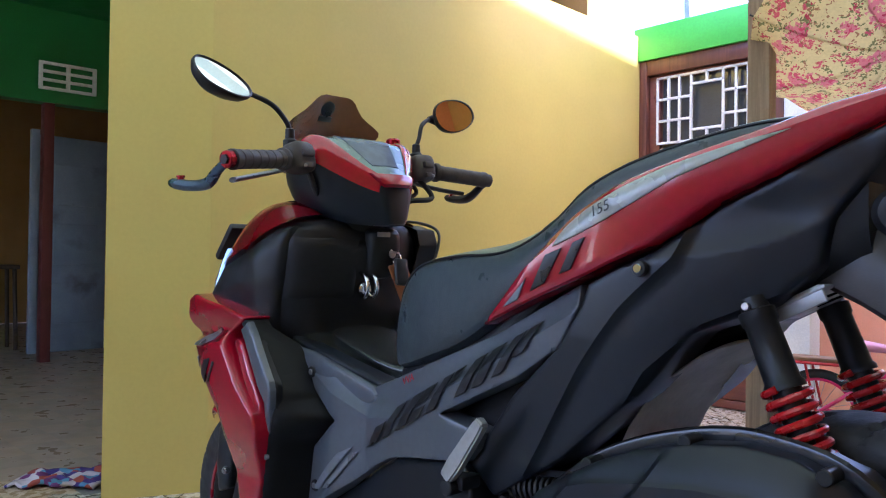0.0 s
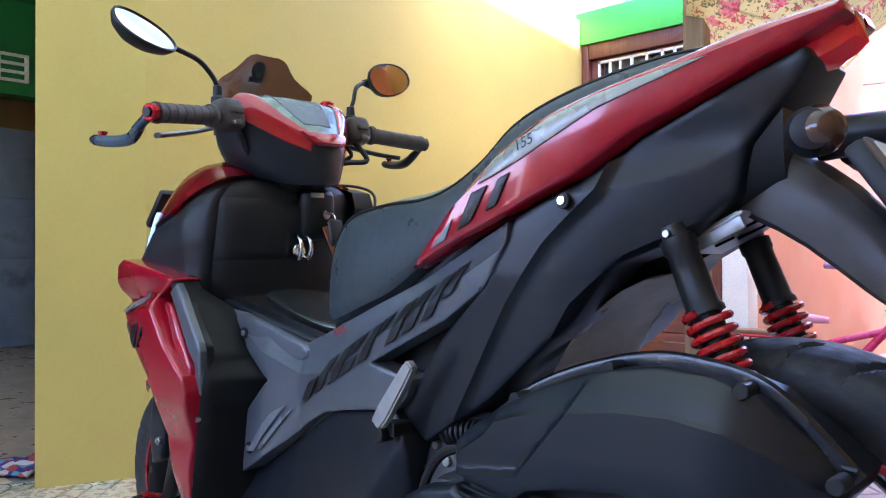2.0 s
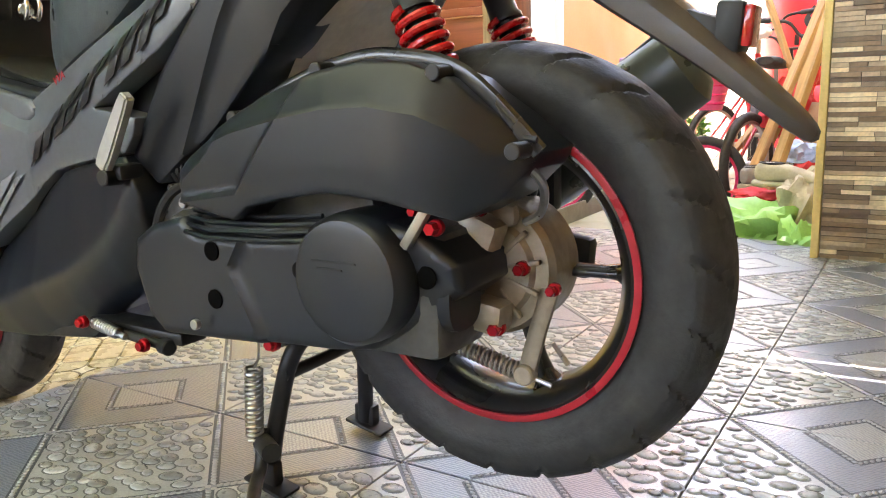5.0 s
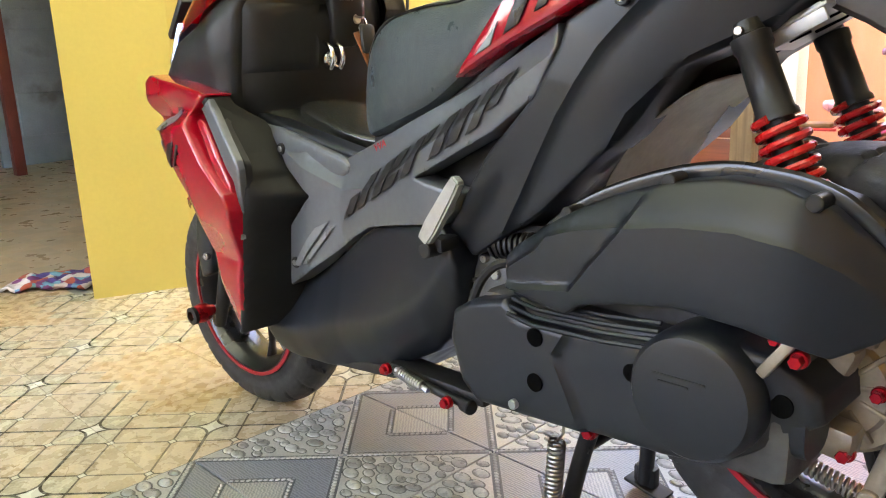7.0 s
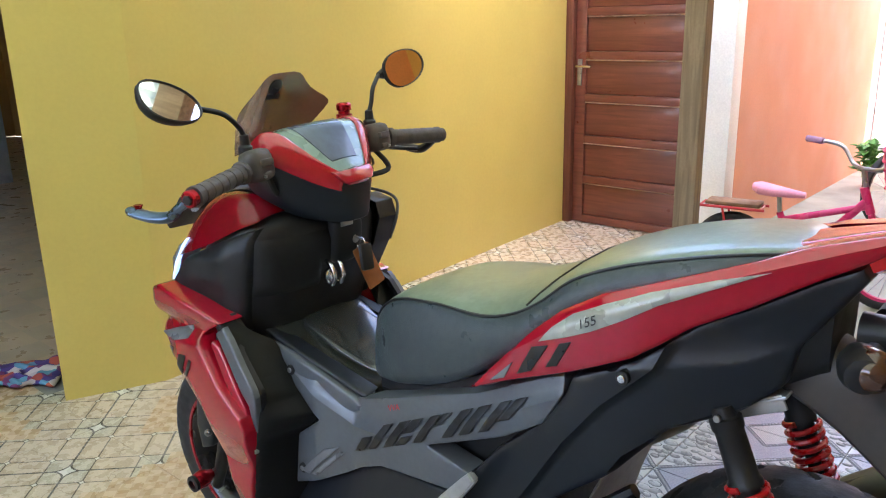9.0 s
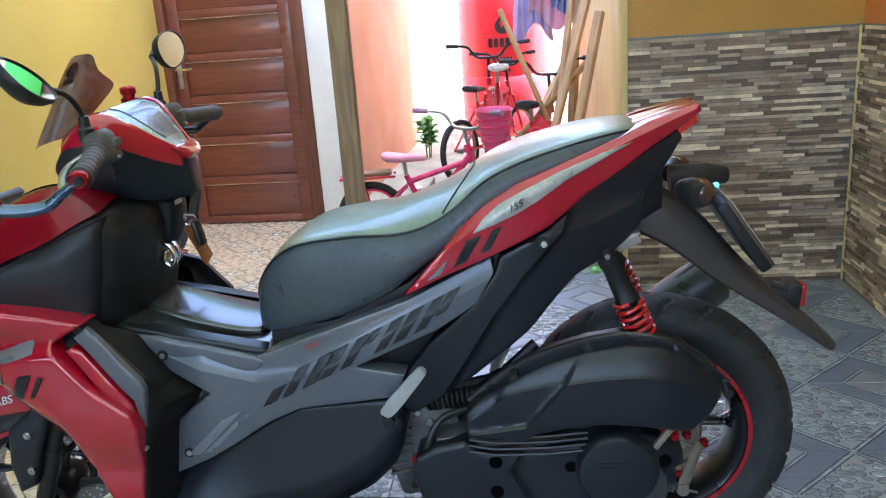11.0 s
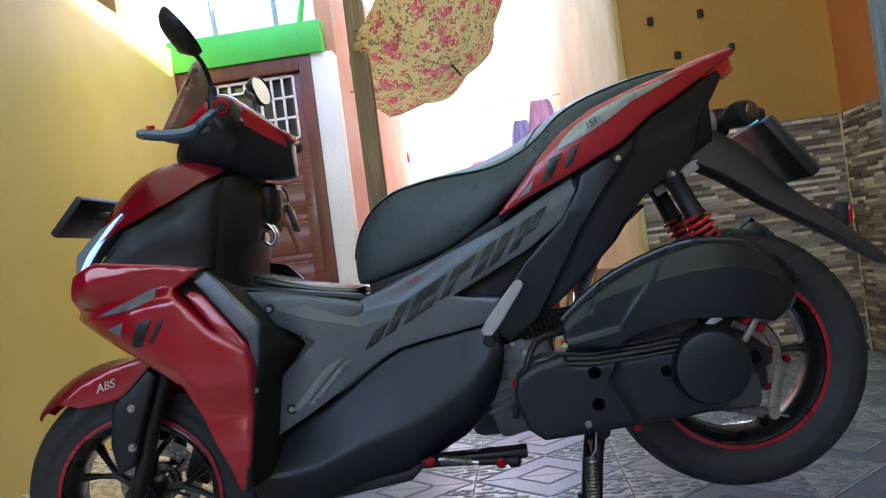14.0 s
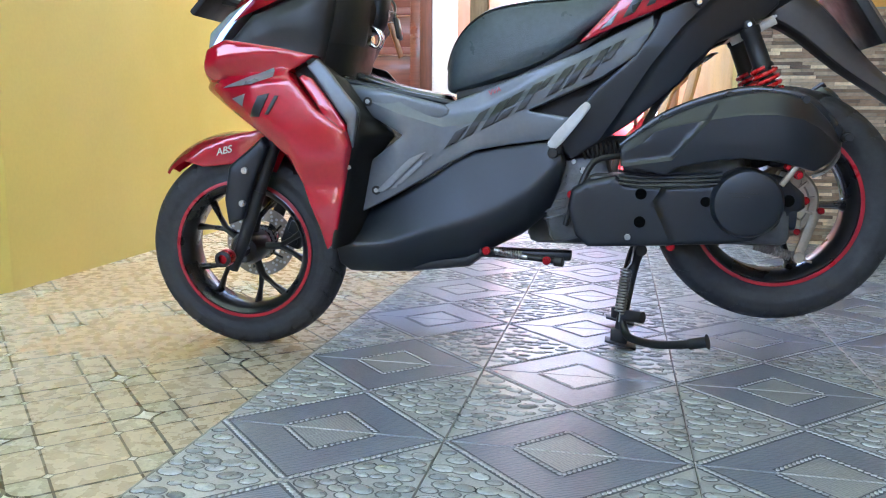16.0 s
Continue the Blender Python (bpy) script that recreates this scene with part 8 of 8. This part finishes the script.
shoe((-0.12, 4.10, FL + 0.0), 25, SHOEGREY, "grey canvas slip-on shoe before the heap")
shoe((0.08, 4.12, FL + 0.24), -20, SACK, "beige shoe lying on the heap")
shoe((-0.06, 4.44, FL + 0.20), 60, SHOEGREY, "grey shoe lying on the heap")
shoe((-0.22, 4.28, FL), 100, BROWNJUNK, "brown shoe at the edge of the heap")

# leafy plant behind the salmon wall
pl = thing("plant", (-1.15, 7.6, LOW), "small green leafy plant at the end of the salmon wall", "plant")
bm = bmesh.new()
rnd = random.Random(4)
for k in range(110):
    a, e, l = rnd.uniform(0, 6.28), rnd.uniform(0.0, 1.1), rnd.uniform(0.07, 0.14)
    base = Vector((rnd.uniform(-0.05, 0.05), rnd.uniform(-0.05, 0.05), rnd.uniform(0.12, 0.34)))
    d = Vector((math.cos(a) * math.cos(e), math.sin(a) * math.cos(e), math.sin(e)))
    sdv = d.cross(Vector((0, 0, 1))).normalized() * l * 0.28
    p = [base, base + d * l * 0.5 + sdv, base + d * l - Vector((0, 0, 0.03)), base + d * l * 0.5 - sdv]
    bm.faces.new([bm.verts.new(q) for q in p])
part("leaves", bm, LEAF, pl, smooth=False)
bm = bmesh.new()
for k in range(5):
    tube(bm, [(0.02 * math.cos(k * 1.3), 0.02 * math.sin(k * 1.3), 0), (0.05 * math.cos(k * 1.3), 0.05 * math.sin(k * 1.3), 0.34)], 0.006, 6)
part("stems", bm, LEAF, pl)

# ---- stone strips ----
STRIPM = []
for i, c in enumerate(((0.78, 0.63, 0.46), (0.50, 0.375, 0.27), (0.30, 0.20, 0.135), (0.175, 0.115, 0.082), (0.40, 0.30, 0.22))):
    STRIPM.append(mat(f"stone strip tone {'abcde'[i]}", c, 0.5, tone=0.22, scale=18, grain=0.12, bump=0.25, bscale=120, rand=0.2))
HS = 0.0148
LENS = (0.05, 0.085, 0.13, 0.19)


def brick(bm, c, s):
    """A plain small block."""
    v = [bm.verts.new((c[0] + x * s[0] / 2, c[1] + y * s[1] / 2, c[2] + z * s[2] / 2)) for x in (-1, 1) for y in (-1, 1) for z in (-1, 1)]
    for f in ((0, 1, 3, 2), (4, 6, 7, 5), (0, 4, 5, 1), (2, 3, 7, 6), (0, 2, 6, 4), (1, 5, 7, 3)):
        bm.faces.new([v[i] for i in f])


def strip_mesh(l, d, m):
    bm = bmesh.new()
    brick(bm, (0, 0, 0), (l - 0.0015, d, HS - 0.0014))
    me = bpy.data.meshes.new("strip")
    bm.to_mesh(me)
    bm.free()
    me.materials.append(m)
    return me


BANK = {(a, k, d): strip_mesh(l, 0.010 + 0.004 * d, STRIPM[k]) for a, l in enumerate(LENS) for k in range(5) for d in range(3)}
rs = random.Random(11)
cl = bpy.data.objects["wall_mustard_base"]


def lay(x0, x1, z0, z1, put):
    z = z0 + HS / 2
    while z < z1 - HS * 0.4:
        x = x0
        while x < x1 - 0.01:
            a = rs.choices(range(4), (3, 4, 4, 2))[0]
            l = LENS[a]
            if x + l > x1:
                fit_ = [i for i in range(4) if x + LENS[i] <= x1 + 0.012]
                if not fit_:
                    break
                a = fit_[-1]
                l = LENS[a]
            put(x + l / 2, z, a, rs.choices(range(5), (3, 3, 5, 4, 3))[0], rs.randrange(3))
            x += l
        z += HS


rest = [bmesh.new() for _ in range(5)]
count = 0


def put_back(x, z, a, k, d):
    global count
    if 0.25 < z < 0.75 and count < 300:
        count += 1
        ob = bpy.data.objects.new("strip", BANK[(a, k, d)])
        scene.collection.objects.link(ob)
        ob.parent = cl
        ob.location = (x, WY + 0.006 - 0.002 * d, z)
    else:
        brick(rest[k], (x, WY + 0.006 - 0.002 * d, z), (LENS[a] - 0.0015, 0.010 + 0.004 * d, HS - 0.0014))


def put_right(y, z, a, k, d):
    brick(rest[k], (WX + 0.006 - 0.002 * d, y, z), (0.010 + 0.004 * d, LENS[a] - 0.0015, HS - 0.0014))


lay(0.264, WX - 0.004, 0.0, 1.045, put_back)
lay(0.4, WY - 0.012, 0.0, SILL - 0.03, put_right)
lay(W1 + 0.004, WY - 0.012, SILL - 0.028, 1.045, put_right)
for k in range(5):
    ob = finish("stone_strips", rest[k], STRIPM[k], cl, smooth=False)
    tagged(ob, "rows of thin stone strips in cream and brown", kind="stuff")
bm = bmesh.new()
box(bm, (WX - 0.004, WY - 0.004, 0.52), (0.008, 0.008, 1.04), bev=0)
tagged(finish("corner_joint", bm, CREAM), "pale joint in the corner of the stone strips", "trim", "", "structure")


# ---- floor tiles ----
def low_tile_material():
    """Cream stone-look glaze with a grey leaded line pattern, white stars and tan woven patches."""
    m = mat("cream patterned tile glaze", (0.45, 0.41, 0.32), 0.28, tone=0.16, scale=11, grain=0.16, fine=150, bump=0.06, rand=0.05)
    nt = m.node_tree
    b = nt.nodes["Principled BSDF"]
    base = b.inputs["Base Color"].links[0].from_socket
    co = nt.nodes.new("ShaderNodeTexCoord")
    sep = nt.nodes.new("ShaderNodeSeparateXYZ")
    nt.links.new(co.outputs["Object"], sep.inputs[0])

    def op(kind, a, c=None):
        n = nt.nodes.new("ShaderNodeMath")
        n.operation = kind
        for i, q in enumerate((a, c)):
            if q is None:
                continue
            if isinstance(q, (int, float)):
                n.inputs[i].default_value = q
            else:
                nt.links.new(q, n.inputs[i])
        return n.outputs[0]

    def mix(fac, a, c):
        n = nt.nodes.new("ShaderNodeMix")
        n.data_type = "RGBA"
        nt.links.new(fac, n.inputs["Factor"])
        for s, q in (("A", a), ("B", c)):
            if isinstance(q, tuple):
                n.inputs[s].default_value = (*q, 1)
            else:
                nt.links.new(q, n.inputs[s])
        return n.outputs["Result"]

    # the pattern runs diagonally: rounded squares of 0.283 m, a star where four of them meet
    h = 0.1414
    p = op("MULTIPLY", op("ADD", sep.outputs[0], sep.outputs[1]), 0.7071)
    q = op("MULTIPLY", op("SUBTRACT", sep.outputs[0], sep.outputs[1]), 0.7071)
    ax, ay = op("SUBTRACT", h, op("PINGPONG", p, h)), op("SUBTRACT", h, op("PINGPONG", q, h))
    # tan woven checks over part of the floor, bounded by whole fields of the pattern
    geo = nt.nodes.new("ShaderNodeNewGeometry")
    turn = nt.nodes.new("ShaderNodeVectorRotate")
    turn.rotation_type = "Z_AXIS"
    turn.inputs["Angle"].default_value = math.radians(45)
    nt.links.new(geo.outputs["Position"], turn.inputs["Vector"])
    snap = nt.nodes.new("ShaderNodeVectorMath")
    snap.operation = "SNAP"
    snap.inputs[1].default_value = (0.0707, 0.0707, 9.0)
    nt.links.new(turn.outputs[0], snap.inputs[0])
    back = nt.nodes.new("ShaderNodeVectorRotate")
    back.rotation_type = "Z_AXIS"
    back.inputs["Angle"].default_value = math.radians(-45)
    nt.links.new(snap.outputs[0], back.inputs["Vector"])
    at = nt.nodes.new("ShaderNodeSeparateXYZ")
    nt.links.new(back.outputs[0], at.inputs[0])
    noise = nt.nodes.new("ShaderNodeTexNoise")
    noise.inputs["Scale"].default_value = 1.7
    noise.inputs["Detail"].default_value = 0.5
    nt.links.new(snap.outputs[0], noise.inputs["Vector"])
    field = op("MAXIMUM", op("ABSOLUTE", op("ADD", at.outputs[0], 1.62)), op("ABSOLUTE", op("SUBTRACT", at.outputs[1], 1.74)))
    rim = op("MULTIPLY", op("LESS_THAN", op("ABSOLUTE", op("SUBTRACT", op("SUBTRACT", at.outputs[1], at.outputs[0]), 4.52)), 0.60), op("GREATER_THAN", noise.outputs["Fac"], 0.49))
    weave = op("MAXIMUM", op("LESS_THAN", field, 0.23), rim)
    ck = nt.nodes.new("ShaderNodeTexChecker")
    ck.inputs["Scale"].default_value = 28.3
    ck.inputs["Color1"].default_value, ck.inputs["Color2"].default_value = (0.52, 0.395, 0.26, 1), (0.42, 0.295, 0.175, 1)
    nt.links.new(turn.outputs[0], ck.inputs["Vector"])
    # the middle field of each square is warmer and veined, the rest speckled
    crack = nt.nodes.new("ShaderNodeTexVoronoi")
    crack.feature = "DISTANCE_TO_EDGE"
    crack.inputs["Scale"].default_value = 13.0
    warp = nt.nodes.new("ShaderNodeTexNoise")
    warp.inputs["Scale"].default_value = 9.0
    nt.links.new(geo.outputs["Position"], warp.inputs["Vector"])
    bent = nt.nodes.new("ShaderNodeVectorMath")
    bent.operation = "MULTIPLY_ADD"
    bent.inputs[1].default_value = (0.12, 0.12, 0.12)
    nt.links.new(warp.outputs["Color"], bent.inputs[0])
    nt.links.new(geo.outputs["Position"], bent.inputs[2])
    nt.links.new(bent.outputs[0], crack.inputs["Vector"])
    mid = op("LESS_THAN", op("MINIMUM", ax, ay), 0.0707)
    warm = mix(op("MULTIPLY", mid, 0.45), base, (0.53, 0.39, 0.265))
    vein = op("MULTIPLY", op("MULTIPLY", op("LESS_THAN", crack.outputs["Distance"], 0.022), mid), op("MULTIPLY", op("GREATER_THAN", warp.outputs["Fac"], 0.52), 0.55))
    warm = mix(vein, warm, (0.25, 0.19, 0.13))
    col = mix(weave, warm, ck.outputs["Color"])
    clear = op("SUBTRACT", 1.0, weave)
    # thin grid, small diamonds
    tx, ty = op("ABSOLUTE", op("SUBTRACT", ax, 0.0707)), op("ABSOLUTE", op("SUBTRACT", ay, 0.0707))
    thin = op("LESS_THAN", op("MINIMUM", tx, ty), 0.0025)
    col = mix(op("MULTIPLY", thin, clear), col, (0.12, 0.10, 0.075))
    dm = op("ADD", tx, ty)
    col = mix(op("MULTIPLY", op("LESS_THAN", dm, 0.0135), clear), col, (0.09, 0.08, 0.06))
    col = mix(op("MULTIPLY", op("LESS_THAN", dm, 0.0090), clear), col, (0.62, 0.60, 0.53))
    # heavy rounded frame and corner stars
    qx, qy = op("MAXIMUM", op("SUBTRACT", ax, 0.0934), 0.0), op("MAXIMUM", op("SUBTRACT", ay, 0.0934), 0.0)
    fr = op("SUBTRACT", op("SQRT", op("ADD", op("MULTIPLY", qx, qx), op("MULTIPLY", qy, qy))), 0.048)
    col = mix(op("MULTIPLY", op("GREATER_THAN", fr, -0.0036), clear), col, (0.070, 0.062, 0.050))
    col = mix(op("MULTIPLY", op("GREATER_THAN", fr, 0.0030), clear), col, (0.60, 0.60, 0.55))
    nt.links.new(col, b.inputs["Base Color"])
    return m


LOWT = low_tile_material()
T = 0.400
bm = bmesh.new()
box(bm, (0, 0, -0.004), (T - 0.0008, T - 0.0008, 0.008), bev=0.0005, seg=1)
lowme = bpy.data.meshes.new("tile")
bm.to_mesh(lowme)
bm.free()
lowme.materials.append(LOWT)
flow = bpy.data.objects["floor_bed_low"]
for i in range(5):
    for j in range(-8, 15 if i < 4 else 6):
        ob = bpy.data.objects.new("tile", lowme)
        scene.collection.objects.link(ob)
        ob.parent = flow
        ob.location = (-1.204 - 0.4 * i, 1.176 + 0.4 * (j - 4), LOW)
bm = bmesh.new()
box(bm, (-0.1645, 0, -0.004), (0.069, T - 0.0008, 0.008), bev=0.0005, seg=1)
cutme = bpy.data.meshes.new("cut_tile")
bm.to_mesh(cutme)
bm.free()
cutme.materials.append(LOWT)
for j in range(-8, 15):
    ob = bpy.data.objects.new("cut_tile", cutme)
    scene.collection.objects.link(ob)
    ob.parent = flow
    ob.location = (-0.804, 1.176 + 0.4 * (j - 4), LOW)
bm = bmesh.new()
box(bm, (-0.925, 1.2, LOW / 2 - 0.002), (0.012, 10.0, -LOW + 0.0), bev=0.002)
tagged(finish("step_edge", bm, GROUT), "grey mortar edge of the step between both floors", "step", "", "structure")

# grey relief tiles: pebbles at two sides, roped half diamonds with a woven band at the other two
GLAZE = mat("grey relief glaze", (0.33, 0.345, 0.365), 0.30, tone=0.14, scale=14, grain=0.16, fine=220, bump=0.05, bscale=260, spec=1.0, rvar=0.02, coat=0.6)
nt = GLAZE.node_tree
pb = nt.nodes["Principled BSDF"]
pb.inputs["Coat Roughness"].default_value = 0.30
was = pb.inputs["Base Color"].links[0].from_socket
co = nt.nodes.new("ShaderNodeTexCoord")
sep = nt.nodes.new("ShaderNodeSeparateXYZ")
nt.links.new(co.outputs["Object"], sep.inputs[0])


def sum_(kind, a, c):
    n = nt.nodes.new("ShaderNodeMath")
    n.operation = kind
    for i, q in enumerate((a, c)):
        if isinstance(q, (int, float)):
            n.inputs[i].default_value = q
        elif q is not None:
            nt.links.new(q, n.inputs[i])
    return n.outputs[0]


def blend_(fac, a, c):
    n = nt.nodes.new("ShaderNodeMix")
    n.data_type = "RGBA"
    nt.links.new(fac, n.inputs["Factor"])
    for k_, q in (("A", a), ("B", c)):
        if isinstance(q, tuple):
            n.inputs[k_].default_value = (*q, 1)
        else:
            nt.links.new(q, n.inputs[k_])
    return n.outputs["Result"]


def woven(scale, kind):
    n = nt.nodes.new("ShaderNodeTexWave")
    n.wave_type, n.bands_direction = "BANDS", kind
    n.inputs["Scale"].default_value, n.inputs["Distortion"].default_value = scale, 5.0
    n.inputs["Detail"].default_value, n.inputs["Detail Scale"].default_value = 2.0, 1.6
    nt.links.new(co.outputs["Object"], n.inputs["Vector"])
    return sum_("MULTIPLY", n.outputs["Fac"], 1.0)


ax_, ay_ = sum_("ABSOLUTE", sep.outputs[0], None), sum_("ABSOLUTE", sep.outputs[1], None)
in_band = sum_("LESS_THAN", ax_, ay_)
in_core = sum_("LESS_THAN", sum_("SUBTRACT", ax_, ay_), -0.118)
weave1, weave2 = woven(58.0, "Y"), woven(75.0, "DIAGONAL")
band_c = blend_(weave1, (0.070, 0.090, 0.150), (0.200, 0.228, 0.295))
core_c = blend_(weave2, (0.170, 0.185, 0.215), (0.330, 0.345, 0.365))
nt.links.new(blend_(in_core, blend_(in_band, was, band_c), core_c), pb.inputs["Base Color"])
wb = nt.nodes.new("ShaderNodeBump")
wb.inputs["Strength"].default_value, wb.inputs["Distance"].default_value = 0.35, 0.0012
nt.links.new(sum_("MULTIPLY", weave1, in_band), wb.inputs["Height"])
nt.links.new(pb.inputs["Normal"].links[0].from_socket, wb.inputs["Normal"])
nt.links.new(wb.outputs["Normal"], pb.inputs["Normal"])
PEBBLE = mat("grey pebble glaze", (0.27, 0.285, 0.305), 0.32, tone=0.22, scale=34, grain=0.12, fine=200, bump=0.06, spec=0.6)
pn = PEBBLE.node_tree
gi = pn.nodes.new("ShaderNodeNewGeometry")
mr = pn.nodes.new("ShaderNodeMapRange")
mr.inputs["To Min"].default_value, mr.inputs["To Max"].default_value = 0.62, 1.38
pn.links.new(gi.outputs["Random Per Island"], mr.inputs["Value"])
ph = pn.nodes.new("ShaderNodeHueSaturation")
pn.links.new(pn.nodes["Principled BSDF"].inputs["Base Color"].links[0].from_socket, ph.inputs["Color"])
pn.links.new(mr.outputs["Result"], ph.inputs["Value"])
pn.links.new(ph.outputs["Color"], pn.nodes["Principled BSDF"].inputs["Base Color"])
PRIM = mat("dark outline of the printed pebbles", (0.085, 0.092, 0.105), 0.34, tone=0.1, spec=0.6)
ROPE = mat("rope relief", (0.30, 0.315, 0.345), 0.28, tone=0.12, spec=0.8)
ROPEBED = mat("dark groove beside the rope", (0.060, 0.070, 0.095), 0.4, tone=0.1)
H = 0.406
bm = bmesh.new()
box(bm, (0, 0, -0.004), (H - 0.0026, H - 0.0026, 0.008), bev=0.0012, seg=1)
rp = random.Random(5)


def dome(bm, x, y, a, b, rot, h, mi, n=9):
    c, s = math.cos(rot), math.sin(rot)
    rings = []
    for k, z in ((1.0, -0.0005), (0.86, h * 0.7), (0.5, h)):
        rings.append([bm.verts.new((x + (a * k * math.cos(t) * c - b * k * math.sin(t) * s), y + (a * k * math.cos(t) * s + b * k * math.sin(t) * c), z)) for t in np.linspace(0, 2 * math.pi, n, endpoint=False)])
    for p, q in zip(rings, rings[1:]):
        for i in range(n):
            f = bm.faces.new((p[i], p[(i + 1) % n], q[(i + 1) % n], q[i]))
            f.material_index = mi
            f.smooth = True
    f = bm.faces.new(rings[-1])
    f.material_index, f.smooth = mi, True


def fleck(bm, x, y, a, b, rot, z, mi, n=12):
    """A flat oval just above the tile."""
    c, s = math.cos(rot), math.sin(rot)
    f = bm.faces.new([bm.verts.new((x + a * math.cos(t) * c - b * math.sin(t) * s, y + a * math.cos(t) * s + b * math.sin(t) * c, z)) for t in np.linspace(0, 2 * math.pi, n, endpoint=False)])
    f.material_index = mi


got = []
for _ in range(9000):
    x, y = rp.uniform(-0.19, 0.19), rp.uniform(-0.19, 0.19)
    if abs(x) < abs(y) + 0.026:
        continue
    r = rp.uniform(0.009, 0.0175)
    if all(math.hypot(x - a, y - b) > 0.90 * (r + c) + 0.0018 for a, b, c in got) and abs(x) + r < 0.200:
        got.append((x, y, r))
for x, y, r in got:
    t = rp.uniform(-0.45, 0.45)
    fleck(bm, x, y, r * 1.22 + 0.0022, r * 0.80 + 0.0022, t, 0.0004, 3)
    dome(bm, x, y, r * 1.22, r * 0.80, t, 0.0026, 1, 12)


def rope(bm, a, b, r=0.0056):
    L = math.hypot(b[0] - a[0], b[1] - a[1])
    k = max(2, int(L / 0.010))
    t = math.atan2(b[1] - a[1], b[0] - a[0]) + 0.5
    for i in range(k):
        f = (i + 0.5) / k
        dome(bm, a[0] + (b[0] - a[0]) * f, a[1] + (b[1] - a[1]) * f, r * 1.2, r * 0.8, t, 0.0022, 2, 6)


def groove(bm, a, b, w=0.0075):
    """The dark bed under a rope."""
    d = (Vector((*b, 0)) - Vector((*a, 0))).normalized()
    n = Vector((-d.y, d.x, 0)) * w
    f = bm.faces.new([bm.verts.new(Vector((*p, 0.0003)) + n * k) for p, k in ((a, -1), (b, -1), (b, 1), (a, 1))])
    f.material_index = 4


hh_ = H / 2 - 0.006
for sx in (-1, 1):
    for sy in (-1, 1):
        for a, b, r in (((0.004 * sx, 0.008 * sy), (hh_ * sx, hh_ * sy), 0.0056), ((0.0, (hh_ - 0.082) * sy), (0.082 * sx, hh_ * sy), 0.0046)):
            groove(bm, a, b, r * 1.5)
            rope(bm, a, b, r)
highme = bpy.data.meshes.new("tile")
bm.to_mesh(highme)
bm.free()
for m_ in (GLAZE, PEBBLE, ROPE, PRIM, ROPEBED):
    highme.materials.append(m_)
fhigh = bpy.data.objects["floor_bed_high"]
for i in range(5):
    for j in range(-3, 7):
        ob = bpy.data.objects.new("tile", highme)
        scene.collection.objects.link(ob)
        ob.parent = fhigh
        ob.location = (-0.925 + H * (i + 0.5), 0.99 + H * (j + 0.5), 0.0)
bm = bmesh.new()
for j in range(-3, 7):
    box(bm, (-0.925 + H * 5 + 0.022, 0.99 + H * (j + 0.5), -0.004), (0.042, H - 0.0026, 0.008), bev=0.0012, seg=1)
for i in range(6):
    box(bm, (-0.925 + H * (i + 0.5) if i < 5 else -0.925 + H * 5 + 0.022, -1.2, -0.004), (H - 0.0026 if i < 5 else 0.042, 1.94, 0.008), bev=0.0012, seg=1)
tagged(finish("plain_tiles", bm, GLAZE, fhigh), "plain grey floor tiles at the edges", kind="stuff")
